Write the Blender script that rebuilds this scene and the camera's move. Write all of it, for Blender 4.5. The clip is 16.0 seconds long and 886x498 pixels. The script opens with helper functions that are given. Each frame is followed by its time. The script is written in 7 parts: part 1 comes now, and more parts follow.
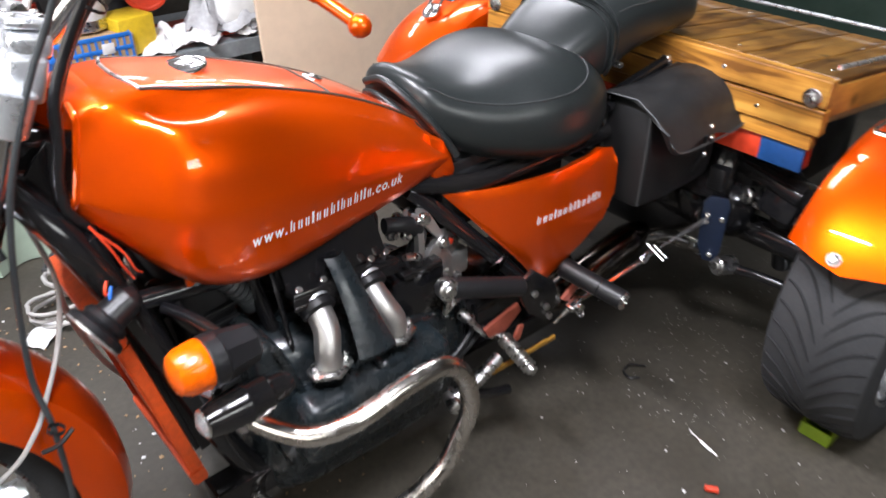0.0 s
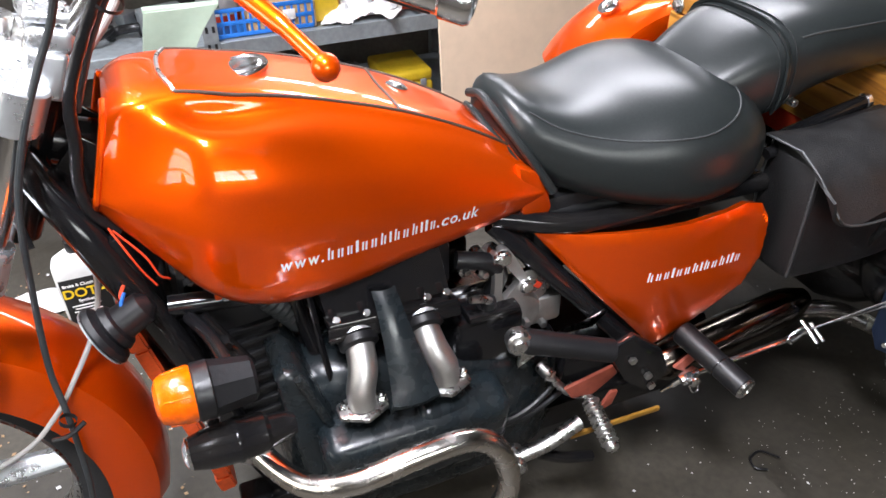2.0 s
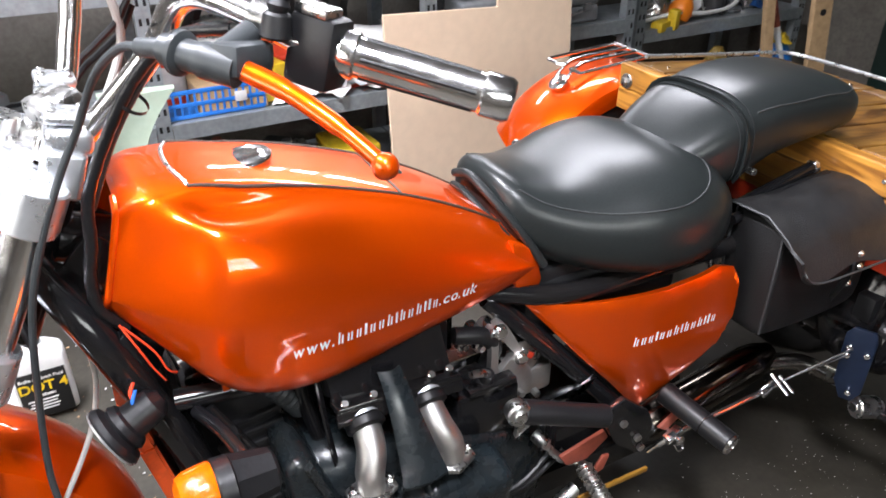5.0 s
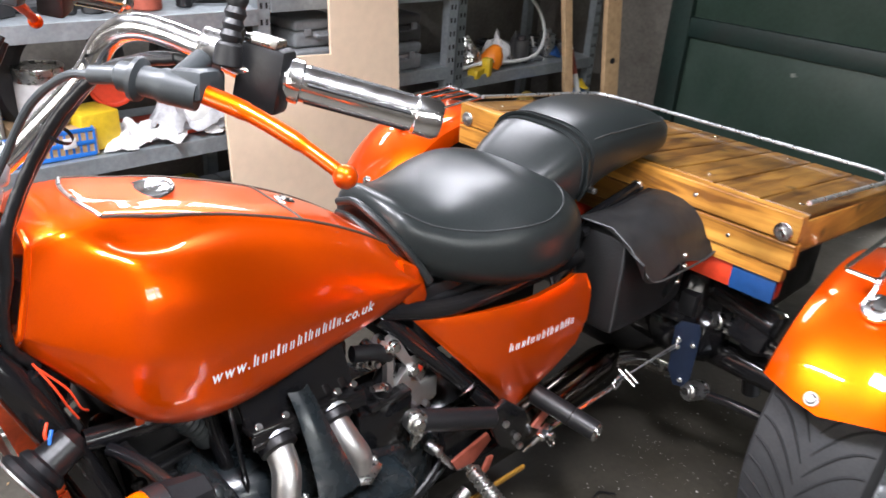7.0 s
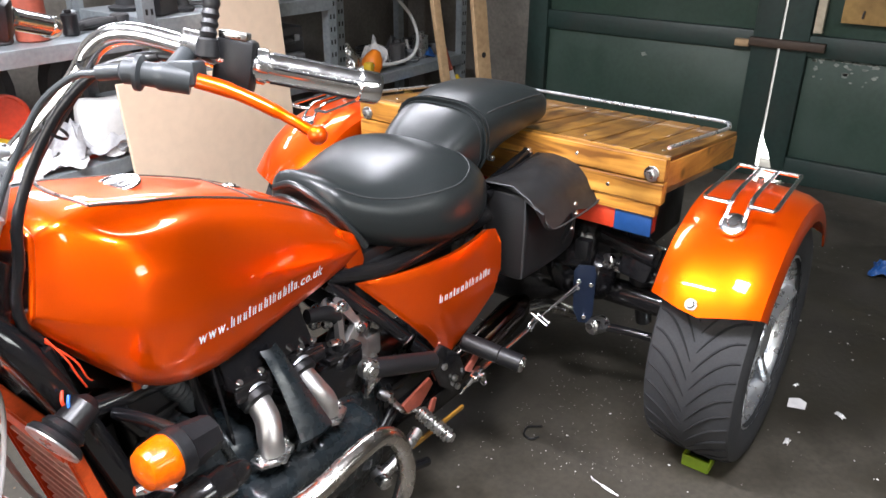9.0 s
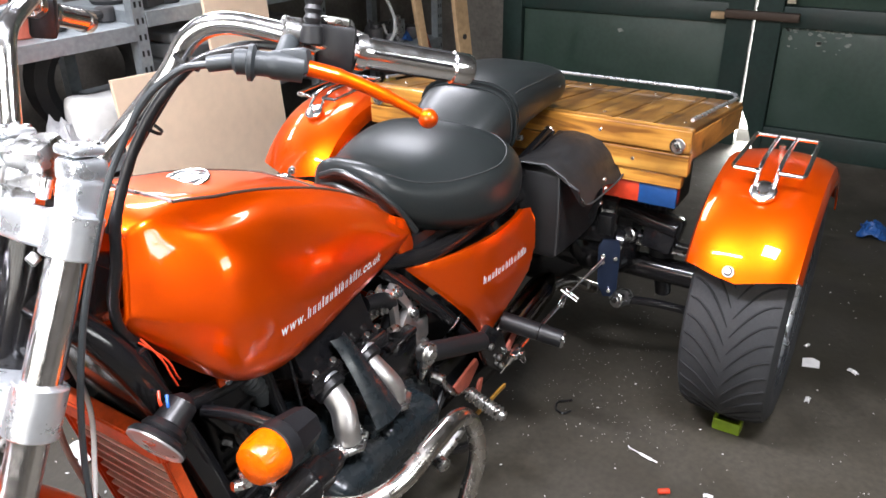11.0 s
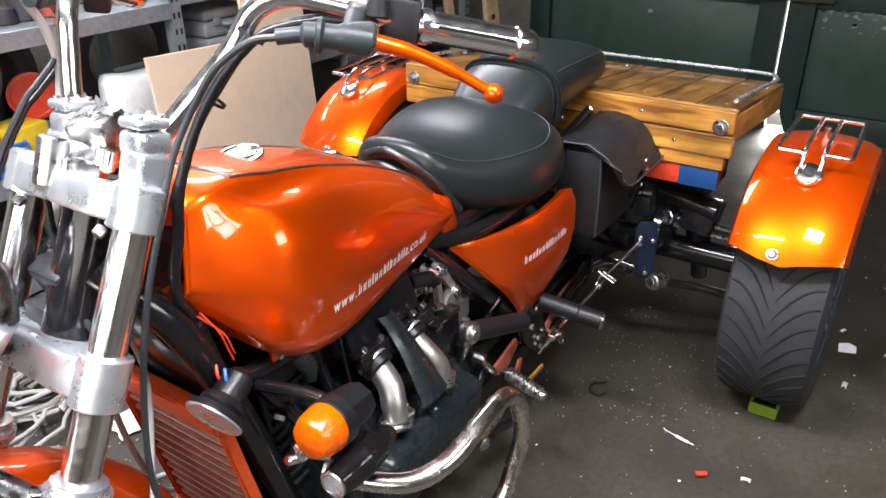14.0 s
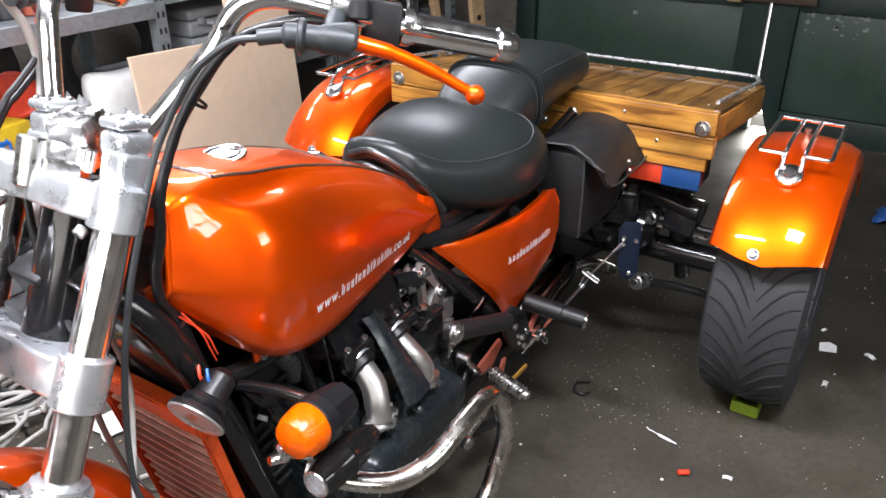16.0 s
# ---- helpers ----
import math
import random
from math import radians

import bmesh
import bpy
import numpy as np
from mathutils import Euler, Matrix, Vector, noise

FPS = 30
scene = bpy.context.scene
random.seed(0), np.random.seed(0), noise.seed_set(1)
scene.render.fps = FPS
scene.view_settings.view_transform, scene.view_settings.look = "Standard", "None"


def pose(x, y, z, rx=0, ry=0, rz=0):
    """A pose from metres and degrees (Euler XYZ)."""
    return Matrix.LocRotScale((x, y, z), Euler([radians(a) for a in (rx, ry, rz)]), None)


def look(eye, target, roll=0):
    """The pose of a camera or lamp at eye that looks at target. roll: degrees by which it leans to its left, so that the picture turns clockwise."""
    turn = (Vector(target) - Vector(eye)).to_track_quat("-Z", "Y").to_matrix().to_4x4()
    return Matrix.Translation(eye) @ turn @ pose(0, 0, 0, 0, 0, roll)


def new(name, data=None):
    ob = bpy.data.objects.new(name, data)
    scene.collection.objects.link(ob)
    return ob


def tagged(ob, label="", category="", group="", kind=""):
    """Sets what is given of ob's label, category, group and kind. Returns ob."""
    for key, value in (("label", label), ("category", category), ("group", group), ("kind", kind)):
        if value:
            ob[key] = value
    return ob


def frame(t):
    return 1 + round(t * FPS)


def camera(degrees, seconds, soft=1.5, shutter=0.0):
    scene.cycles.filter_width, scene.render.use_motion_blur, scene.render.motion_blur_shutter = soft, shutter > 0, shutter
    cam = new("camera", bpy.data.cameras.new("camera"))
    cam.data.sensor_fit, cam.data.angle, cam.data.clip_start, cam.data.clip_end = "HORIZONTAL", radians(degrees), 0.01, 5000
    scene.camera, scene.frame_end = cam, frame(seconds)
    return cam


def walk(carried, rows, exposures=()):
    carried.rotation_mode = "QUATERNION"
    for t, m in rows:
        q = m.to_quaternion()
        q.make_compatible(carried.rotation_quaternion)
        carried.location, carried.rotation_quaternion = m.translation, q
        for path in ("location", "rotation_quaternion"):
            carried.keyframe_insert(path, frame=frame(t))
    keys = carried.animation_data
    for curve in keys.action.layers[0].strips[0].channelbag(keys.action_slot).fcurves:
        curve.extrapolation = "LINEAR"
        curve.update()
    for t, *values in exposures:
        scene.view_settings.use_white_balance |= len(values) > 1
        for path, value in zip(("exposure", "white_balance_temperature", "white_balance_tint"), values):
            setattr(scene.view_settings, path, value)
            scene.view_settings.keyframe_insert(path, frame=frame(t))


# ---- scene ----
cam = camera(60.6, 16.0, shutter=0.6)
PATH = [
    (0, (-1.393, -0.921, 1.137), (-0.288, 0.348, 0.056), 0.5),
    (0.5, (-1.23, -0.878, 1.123), (-0.301, 0.514, 0.029), 0.1),
    (1, (-1.154, -0.877, 1.128), (-0.438, 0.598, -0.017), 1.2),
    (1.5, (-1.138, -0.872, 1.136), (-0.503, 0.629, -0.024), -0.2),
    (2, (-1.133, -0.878, 1.145), (-0.521, 0.638, -0.007), -0.6),
    (2.5, (-1.136, -0.89, 1.152), (-0.5, 0.63, 0.019), -0.4),
    (3, (-1.139, -0.892, 1.153), (-0.472, 0.626, 0.034), -0.1),
    (3.5, (-1.141, -0.893, 1.152), (-0.456, 0.625, 0.045), 0.0),
    (3.7, (-1.142, -0.892, 1.154), (-0.452, 0.627, 0.05), 0.1),
    (5.8, (-1.281, -0.818, 1.176), (-0.266, 0.625, 0.234), 1.6),
    (6, (-1.289, -0.816, 1.174), (-0.219, 0.586, 0.231), 2.4),
    (6.5, (-1.318, -0.823, 1.172), (-0.142, 0.507, 0.252), 3.5),
    (7, (-1.366, -0.852, 1.169), (-0.106, 0.429, 0.291), 3.9),
    (7.5, (-1.46, -0.908, 1.157), (-0.096, 0.29, 0.318), 4.7),
    (8, (-1.546, -0.952, 1.161), (-0.099, 0.157, 0.337), 1.8),
    (8.5, (-1.557, -0.941, 1.165), (-0.102, 0.149, 0.331), 1.2),
    (8.7, (-1.549, -0.941, 1.169), (-0.094, 0.145, 0.33), 0.9),
    (10.8, (-1.65, -0.806, 1.166), (-0.135, 0.171, 0.3), -0.7),
    (11, (-1.654, -0.801, 1.167), (-0.139, 0.166, 0.289), -0.8),
    (11.5, (-1.657, -0.795, 1.165), (-0.143, 0.157, 0.268), -1.0),
    (12, (-1.663, -0.784, 1.165), (-0.152, 0.159, 0.255), -1.1),
    (12.5, (-1.675, -0.771, 1.165), (-0.174, 0.184, 0.251), -1.0),
    (13, (-1.678, -0.764, 1.163), (-0.189, 0.209, 0.248), -0.9),
    (13.5, (-1.678, -0.761, 1.162), (-0.194, 0.219, 0.246), -0.7),
    (14, (-1.682, -0.759, 1.16), (-0.206, 0.231, 0.243), -0.8),
    (14.5, (-1.688, -0.757, 1.161), (-0.22, 0.239, 0.238), -0.5),
    (15, (-1.687, -0.76, 1.164), (-0.221, 0.241, 0.243), -0.5),
    (15.5, (-1.686, -0.763, 1.163), (-0.206, 0.224, 0.249), -0.4),
    (16, (-1.682, -0.766, 1.162), (-0.187, 0.196, 0.245), -0.3),
]
walk(cam, [(t, look(eye, target, roll)) for t, eye, target, roll in PATH], [(0.0, -0.1), (1.0, 0.05), (3.5, 0.05), (6.0, 0.0), (7.5, 0.2), (8.5, 0.25), (11.0, 0.08), (12.0, 0.02), (13.0, -0.12), (16.0, -0.12)])

# ---- light ----
world = bpy.data.worlds.new("world")
scene.world = world
world.use_nodes = True
world.node_tree.nodes["Background"].inputs[0].default_value = (0.55, 0.62, 0.7, 1)
world.node_tree.nodes["Background"].inputs[1].default_value = 0.005


def area_lamp(name, eye, target, sx, sy, watts, colour, spread=180):
    data = bpy.data.lights.new(name, "AREA")
    data.shape, data.size, data.size_y, data.energy, data.color = "RECTANGLE", sx, sy, watts, colour
    data.spread = radians(spread)
    ob = new(name, data)
    ob.matrix_world = look(eye, target)
    return ob


LAMPS = [
    # eye, aim, length, width, watts, beam in degrees (the first two narrowed to dim doors and rear floor)
    ((-1.30, -1.05, 2.46), (-1.299, -1.05, 0.0), 0.60, 0.40, 56.0, 130),
    ((0.50, 1.55, 2.44), (-0.50, 0.0, 0.70), 1.30, 0.36, 8.5, 70),
    ((0.20, 1.86, 1.50), (0.20, 0.0, 0.95), 1.30, 0.10, 14.0, 180),
    ((-1.65, 0.35, 2.40), (-1.649, 0.35, 0.0), 1.2, 0.06, 138.0, 180),
]
for eye, aim, ln, wd, watts, beam in LAMPS:
    area_lamp("lamp_light", eye, aim, ln, wd, watts, (0.965, 0.97, 1.07), beam)
# daylight in the opening of the south window: middle x, z, width, height
WIN_X, WIN_Z, WIN_W, WIN_H = -0.95, 1.70, 1.30, 0.56
area_lamp("window_daylight", (WIN_X, -2.72, WIN_Z), (WIN_X, 0.0, WIN_Z), WIN_W - 0.04, WIN_H - 0.04, 26.0, (0.90, 0.96, 1.0))
# and of the west window: middle y, z, width, height
WEST_Y, WEST_Z, WEST_W, WEST_H = -0.60, 1.72, 3.00, 1.20
area_lamp("window_daylight", (-3.72, WEST_Y, WEST_Z), (0.0, WEST_Y, WEST_Z), WEST_W - 0.04, WEST_H - 0.04, 26.0, (0.90, 0.96, 1.0))
area_lamp("door_gap_daylight", (2.12, -0.155, 0.085), (0.0, -0.13, 0.0), 0.07, 0.15, 4.0, (1.0, 0.97, 0.92))


# ---- materials ----
def mat(name, colour, rough=0.5, metal=0.0, grain=0.0, scale=40.0, blotch=0.0, bscale=4.0, bump=0.0, bumpscale=200.0,
        coat=0.0, rvar=0.0, dirt=None, emit=0.0, trans=0.0, alpha=1.0, coords="Object", piece=0.0, island=0.0, ior=1.45):
    """A node material: base colour with fine grain, broad blotches, roughness wear and fine relief."""
    m = bpy.data.materials.new(name)
    m.use_nodes = True
    nt = m.node_tree
    n, l = nt.nodes, nt.links
    b = n["Principled BSDF"]
    b.inputs["Roughness"].default_value = rough
    b.inputs["Metallic"].default_value = metal
    b.inputs["IOR"].default_value = ior
    b.inputs["Coat Weight"].default_value = coat
    b.inputs["Coat Roughness"].default_value = 0.02
    b.inputs["Transmission Weight"].default_value = trans
    tc = n.new("ShaderNodeTexCoord")
    src = tc.outputs[coords]

    def noise_node(sc, detail=4.0):
        t = n.new("ShaderNodeTexNoise")
        t.inputs["Scale"].default_value = sc
        t.inputs["Detail"].default_value = detail
        l.new(src, t.inputs["Vector"])
        return t.outputs[0]

    def mixed(fac, a_socket, colour_b, span=(0.4, 0.7), gain=1.0):
        r = n.new("ShaderNodeMapRange")
        r.inputs[1].default_value, r.inputs[2].default_value = span
        r.inputs[4].default_value = gain
        l.new(fac, r.inputs[0])
        x = n.new("ShaderNodeMix")
        x.data_type = "RGBA"
        l.new(r.outputs[0], x.inputs[0])
        l.new(a_socket, x.inputs[6])
        x.inputs[7].default_value = (*colour_b, 1)
        return x.outputs[2]

    rgb = n.new("ShaderNodeRGB")
    rgb.outputs[0].default_value = (*colour, 1)
    out = rgb.outputs[0]
    if grain:
        dark = tuple(c * (1 - grain) for c in colour)
        out = mixed(noise_node(scale, 6), out, dark, (0.35, 0.75))
    if blotch:
        other = dirt or tuple(c * 0.4 for c in colour)
        out = mixed(noise_node(bscale, 5), out, other, (0.42, 0.72), blotch)
    if piece or island:
        if piece:
            info = n.new("ShaderNodeObjectInfo").outputs["Random"]
        else:
            info = n.new("ShaderNodeNewGeometry").outputs["Random Per Island"]
        hsv = n.new("ShaderNodeHueSaturation")
        r = n.new("ShaderNodeMapRange")
        r.inputs[3].default_value, r.inputs[4].default_value = 1 - (piece or island), 1 + (piece or island)
        l.new(info, r.inputs[0])
        l.new(r.outputs[0], hsv.inputs["Value"])
        l.new(out, hsv.inputs["Color"])
        out = hsv.outputs[0]
    l.new(out, b.inputs["Base Color"])
    if rvar:
        r = n.new("ShaderNodeMapRange")
        r.inputs[1].default_value, r.inputs[2].default_value = 0.3, 0.7
        r.inputs[3].default_value, r.inputs[4].default_value = max(0.02, rough - rvar), min(1, rough + rvar)
        l.new(noise_node(bscale * 3, 5), r.inputs[0])
        l.new(r.outputs[0], b.inputs["Roughness"])
    if bump:
        bn = n.new("ShaderNodeBump")
        bn.inputs["Strength"].default_value = bump
        bn.inputs["Distance"].default_value = 0.002
        l.new(noise_node(bumpscale, 3), bn.inputs["Height"])
        l.new(bn.outputs[0], b.inputs["Normal"])
    if emit:
        l.new(out, b.inputs["Emission Color"])
        b.inputs["Emission Strength"].default_value = emit
    return m


ORANGE = mat("candy_orange_paint", (0.90, 0.092, 0.0), 0.36, 0.73, grain=0.12, scale=1100, coat=0.9, blotch=0.15, bscale=3, dirt=(0.80, 0.062, 0.0), ior=1.16)
ORANGE_DULL = mat("orange_paint_dusty", (0.70, 0.085, 0.012), 0.40, 0.1, grain=0.3, scale=120, blotch=0.5, bscale=14, dirt=(0.38, 0.06, 0.02))
LEATHER = mat("black_leather", (0.015, 0.018, 0.018), 0.33, 0.0, grain=0.3, scale=300, bump=0.06, bumpscale=500)
LEATHER_DULL = mat("black_leather_worn", (0.006, 0.006, 0.0065), 0.56, 0.0, grain=0.3, scale=200, blotch=0.5, bscale=9, dirt=(0.013, 0.013, 0.0135), bump=0.5, bumpscale=400)
LEATHER_FLAP = mat("black_leather_scuffed", (0.012, 0.012, 0.0125), 0.55, 0.0, grain=0.3, scale=200, blotch=0.6, bscale=11, dirt=(0.026, 0.0255, 0.025), bump=0.5, bumpscale=400, rvar=0.1)
PIPING = mat("grey_stitching", (0.032, 0.034, 0.035), 0.5)
BLACK_PAINT = mat("black_gloss_paint", (0.007, 0.007, 0.008), 0.14, 0.0, blotch=0.6, bscale=20, dirt=(0.014, 0.012, 0.010), rvar=0.06)
BLACK_MATT = mat("black_plastic", (0.008, 0.008, 0.009), 0.40, 0.0, grain=0.3, scale=150, bump=0.15, rvar=0.1)
ENGINE = mat("engine_black_enamel", (0.011, 0.016, 0.019), 0.27, 0.1, grain=0.2, scale=120, blotch=0.5, bscale=18, dirt=(0.020, 0.019, 0.017), rvar=0.10)
RUBBER = mat("tyre_rubber", (0.024, 0.025, 0.027), 0.75, 0.0, grain=0.35, scale=220, blotch=0.35, bscale=12, dirt=(0.045, 0.044, 0.042), bump=0.2)
CHROME = mat("chrome", (0.93, 0.93, 0.94), 0.19, 1.0, blotch=0.2, bscale=30, dirt=(0.65, 0.64, 0.62), rvar=0.06)
STEEL = mat("dull_steel", (0.62, 0.62, 0.61), 0.30, 1.0, grain=0.25, scale=90, blotch=0.4, bscale=25, dirt=(0.25, 0.22, 0.2), rvar=0.12)
ALLOY = mat("polished_alloy", (0.82, 0.85, 0.88), 0.31, 0.88, grain=0.06, scale=120, blotch=0.25, bscale=14, dirt=(0.45, 0.47, 0.50), rvar=0.1)
SATIN = mat("satin_alloy", (0.66, 0.65, 0.63), 0.42, 1.0, grain=0.08, scale=160, blotch=0.2, bscale=30, dirt=(0.45, 0.44, 0.42), rvar=0.06)
TUBE_STEEL = mat("worn_chrome", (0.62, 0.60, 0.57), 0.24, 1.0, blotch=0.4, bscale=16, dirt=(0.40, 0.30, 0.22), rvar=0.08)


def wood(name, along, tone=1.0):
    """Varnished pine: long streaks and knots along one axis."""
    m = mat(name, (0.56, 0.27, 0.05), 0.40, 0.0, bump=0.25, bumpscale=90, coat=0.35)
    nt = m.node_tree
    n, l = nt.nodes, nt.links
    b = n["Principled BSDF"]
    tc, mp = n.new("ShaderNodeTexCoord"), n.new("ShaderNodeMapping")
    info, add = n.new("ShaderNodeObjectInfo"), n.new("ShaderNodeVectorMath")
    sc = [26.0, 26.0, 26.0]
    sc["xyz".index(along)] = 2.2
    mp.inputs["Scale"].default_value = sc
    l.new(tc.outputs["Object"], add.inputs[0])
    l.new(info.outputs["Random"], add.inputs[1])
    l.new(add.outputs[0], mp.inputs[0])
    t = n.new("ShaderNodeTexNoise")
    t.inputs["Scale"].default_value, t.inputs["Detail"].default_value, t.inputs["Distortion"].default_value = 1.6, 6.0, 0.9
    l.new(mp.outputs[0], t.inputs["Vector"])
    r = n.new("ShaderNodeValToRGB")
    r.color_ramp.elements[0].position, r.color_ramp.elements[1].position = 0.34, 0.66
    r.color_ramp.elements[0].color, r.color_ramp.elements[1].color = (0.20 * tone, 0.075 * tone, 0.012 * tone, 1), (0.66 * tone, 0.33 * tone, 0.062 * tone, 1)
    e = r.color_ramp.elements.new(0.48)
    e.color = (0.48 * tone, 0.21 * tone, 0.034 * tone, 1)
    l.new(t.outputs[0], r.inputs[0])
    k = n.new("ShaderNodeTexVoronoi")
    k.inputs["Scale"].default_value = 9.0
    l.new(add.outputs[0], k.inputs["Vector"])
    kr = n.new("ShaderNodeMapRange")
    kr.inputs[1].default_value, kr.inputs[2].default_value, kr.inputs[3].default_value, kr.inputs[4].default_value = 0.05, 0.16, 0.35, 1.0
    l.new(k.outputs["Distance"], kr.inputs[0])
    st = n.new("ShaderNodeTexNoise")
    st.inputs["Scale"].default_value, st.inputs["Detail"].default_value = 5.0, 5.0
    l.new(add.outputs[0], st.inputs["Vector"])
    sr = n.new("ShaderNodeMapRange")
    sr.inputs[1].default_value, sr.inputs[2].default_value, sr.inputs[3].default_value, sr.inputs[4].default_value = 0.35, 0.6, 0.45, 1.0
    l.new(st.outputs[0], sr.inputs[0])
    mul = n.new("ShaderNodeMath")
    mul.operation = "MULTIPLY"
    l.new(kr.outputs[0], mul.inputs[0])
    l.new(sr.outputs[0], mul.inputs[1])
    hs = n.new("ShaderNodeHueSaturation")
    l.new(r.outputs[0], hs.inputs["Color"])
    l.new(mul.outputs[0], hs.inputs["Value"])
    l.new(hs.outputs[0], b.inputs["Base Color"])
    return m


WOOD_X, WOOD_Y = wood("varnished_pine_along", "x"), wood("varnished_pine_across", "y")
# the same pine at half tone: weaker light on the deck top, put into colour
WOOD_TOP = wood("weathered_pine_planks", "x", 0.48)
SOOT = mat("sooty_brick", (0.16, 0.145, 0.125), 0.85, 0.0, grain=0.3, scale=60, blotch=0.6, bscale=4, dirt=(0.045, 0.04, 0.035), bump=0.6, bumpscale=50)
FLOOR = mat("stained_concrete", (0.054, 0.047, 0.035), 0.62, 0.0, grain=0.35, scale=70, blotch=0.9, bscale=1.7, dirt=(0.020, 0.017, 0.012), bump=0.5, bumpscale=60, rvar=0.2)


def stain_and_shade(m, x, y, rx, ry, colour):
    """Darkens an irregular patch of a floor material, round (x, y): old oil and painted shade."""
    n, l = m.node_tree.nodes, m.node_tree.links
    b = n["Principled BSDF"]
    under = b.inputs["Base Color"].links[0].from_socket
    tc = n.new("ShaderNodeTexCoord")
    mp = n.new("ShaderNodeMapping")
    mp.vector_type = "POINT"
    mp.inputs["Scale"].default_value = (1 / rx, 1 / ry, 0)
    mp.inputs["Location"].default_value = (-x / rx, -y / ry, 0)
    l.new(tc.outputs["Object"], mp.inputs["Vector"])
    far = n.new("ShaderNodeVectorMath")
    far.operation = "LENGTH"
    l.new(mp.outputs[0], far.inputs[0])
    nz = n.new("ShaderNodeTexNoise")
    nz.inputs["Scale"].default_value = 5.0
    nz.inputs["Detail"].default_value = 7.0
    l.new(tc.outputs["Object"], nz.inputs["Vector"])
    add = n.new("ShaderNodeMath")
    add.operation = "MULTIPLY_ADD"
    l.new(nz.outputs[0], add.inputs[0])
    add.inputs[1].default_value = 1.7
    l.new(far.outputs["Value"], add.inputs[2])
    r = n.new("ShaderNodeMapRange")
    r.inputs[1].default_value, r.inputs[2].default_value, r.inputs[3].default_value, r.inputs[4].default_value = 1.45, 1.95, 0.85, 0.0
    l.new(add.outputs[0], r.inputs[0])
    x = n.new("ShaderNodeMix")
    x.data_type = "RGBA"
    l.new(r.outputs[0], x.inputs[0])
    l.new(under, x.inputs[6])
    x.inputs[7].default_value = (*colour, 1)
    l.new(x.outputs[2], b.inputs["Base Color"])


# oil under the engine, with the trike's shade painted in
stain_and_shade(FLOOR, -0.25, 0.08, 0.60, 0.24, (0.012, 0.011, 0.009))
# weaker light on the floor towards the doors, painted as a dark patch
stain_and_shade(FLOOR, 0.85, -0.75, 0.85, 0.50, (0.018, 0.016, 0.011))
GREEN = mat("green_door_paint", (0.029, 0.054, 0.039), 0.48, 0.0, grain=0.25, scale=50, blotch=0.6, bscale=3.5, dirt=(0.050, 0.075, 0.062), bump=0.3, bumpscale=40, rvar=0.15)
GREEN_FRAME = mat("green_door_frame", (0.015, 0.033, 0.027), 0.5, 0.0, grain=0.3, scale=50, blotch=0.5, bscale=5, dirt=(0.03, 0.03, 0.026), bump=0.3, bumpscale=40)
BRICK = mat("dusty_brick", (0.095, 0.085, 0.072), 0.85, 0.0, grain=0.3, scale=60, blotch=0.6, bscale=4, dirt=(0.05, 0.042, 0.034), bump=0.6, bumpscale=50)
PLY = mat("plywood_sheet", (0.72, 0.56, 0.41), 0.62, 0.0, grain=0.08, scale=30, blotch=0.25, bscale=3, dirt=(0.62, 0.46, 0.32), bump=0.1)
GALV = mat("galvanised_steel", (0.38, 0.42, 0.44), 0.42, 0.6, grain=0.25, scale=60, blotch=0.4, bscale=9, dirt=(0.2, 0.21, 0.21), rvar=0.12)
BLUE = mat("blue_paint", (0.012, 0.060, 0.20), 0.4, 0.0, grain=0.2, scale=80, blotch=0.4, bscale=12)
NAVY = mat("navy_paint", (0.012, 0.022, 0.05), 0.4, 0.1, grain=0.2, scale=80, blotch=0.4, bscale=15)
RED = mat("red_paint", (0.58, 0.045, 0.015), 0.4, 0.0, grain=0.2, scale=80, blotch=0.3, bscale=10)
RUSTRED = mat("red_oxide_primer", (0.32, 0.07, 0.04), 0.6, 0.0, grain=0.3, scale=60, blotch=0.4, bscale=20)
YELLOW = mat("yellow_plastic", (0.62, 0.42, 0.02), 0.45, 0.0, grain=0.15, scale=60, blotch=0.3, bscale=15)
WHITE = mat("white_plastic", (0.72, 0.72, 0.70), 0.5, 0.0, grain=0.12, scale=50, blotch=0.3, bscale=8, dirt=(0.45, 0.44, 0.42))
PAPER = mat("crumpled_paper", (0.66, 0.65, 0.64), 0.8, 0.0, grain=0.15, scale=40, blotch=0.4, bscale=10, dirt=(0.4, 0.4, 0.4), bump=0.3, bumpscale=60, island=0.18)
CLOTH = mat("grey_cloth", (0.45, 0.45, 0.46), 0.9, 0.0, grain=0.25, scale=80, blotch=0.4, bscale=8, bump=0.4, bumpscale=120)
DARK = mat("dark_clutter", (0.03, 0.03, 0.032), 0.55, 0.0, grain=0.3, scale=40, blotch=0.5, bscale=10, dirt=(0.08, 0.075, 0.07))
BOOT = mat("dark_grey_rubber", (0.036, 0.041, 0.044), 0.45, 0.0, grain=0.2, scale=90, blotch=0.3, bscale=14, bump=0.1)
GREY = mat("grey_plastic", (0.20, 0.21, 0.22), 0.5, 0.0, grain=0.2, scale=60, blotch=0.3, bscale=9)
LENS = mat("amber_lens", (0.80, 0.115, 0.0), 0.16, 0.0, grain=0.35, scale=120, coat=0.2, bump=0.35, bumpscale=260)
GLASS = mat("lamp_glass", (0.85, 0.87, 0.9), 0.08, 0.0, trans=0.85, bump=0.3, bumpscale=200)
TEXT = mat("white_lettering", (0.82, 0.82, 0.80), 0.5)
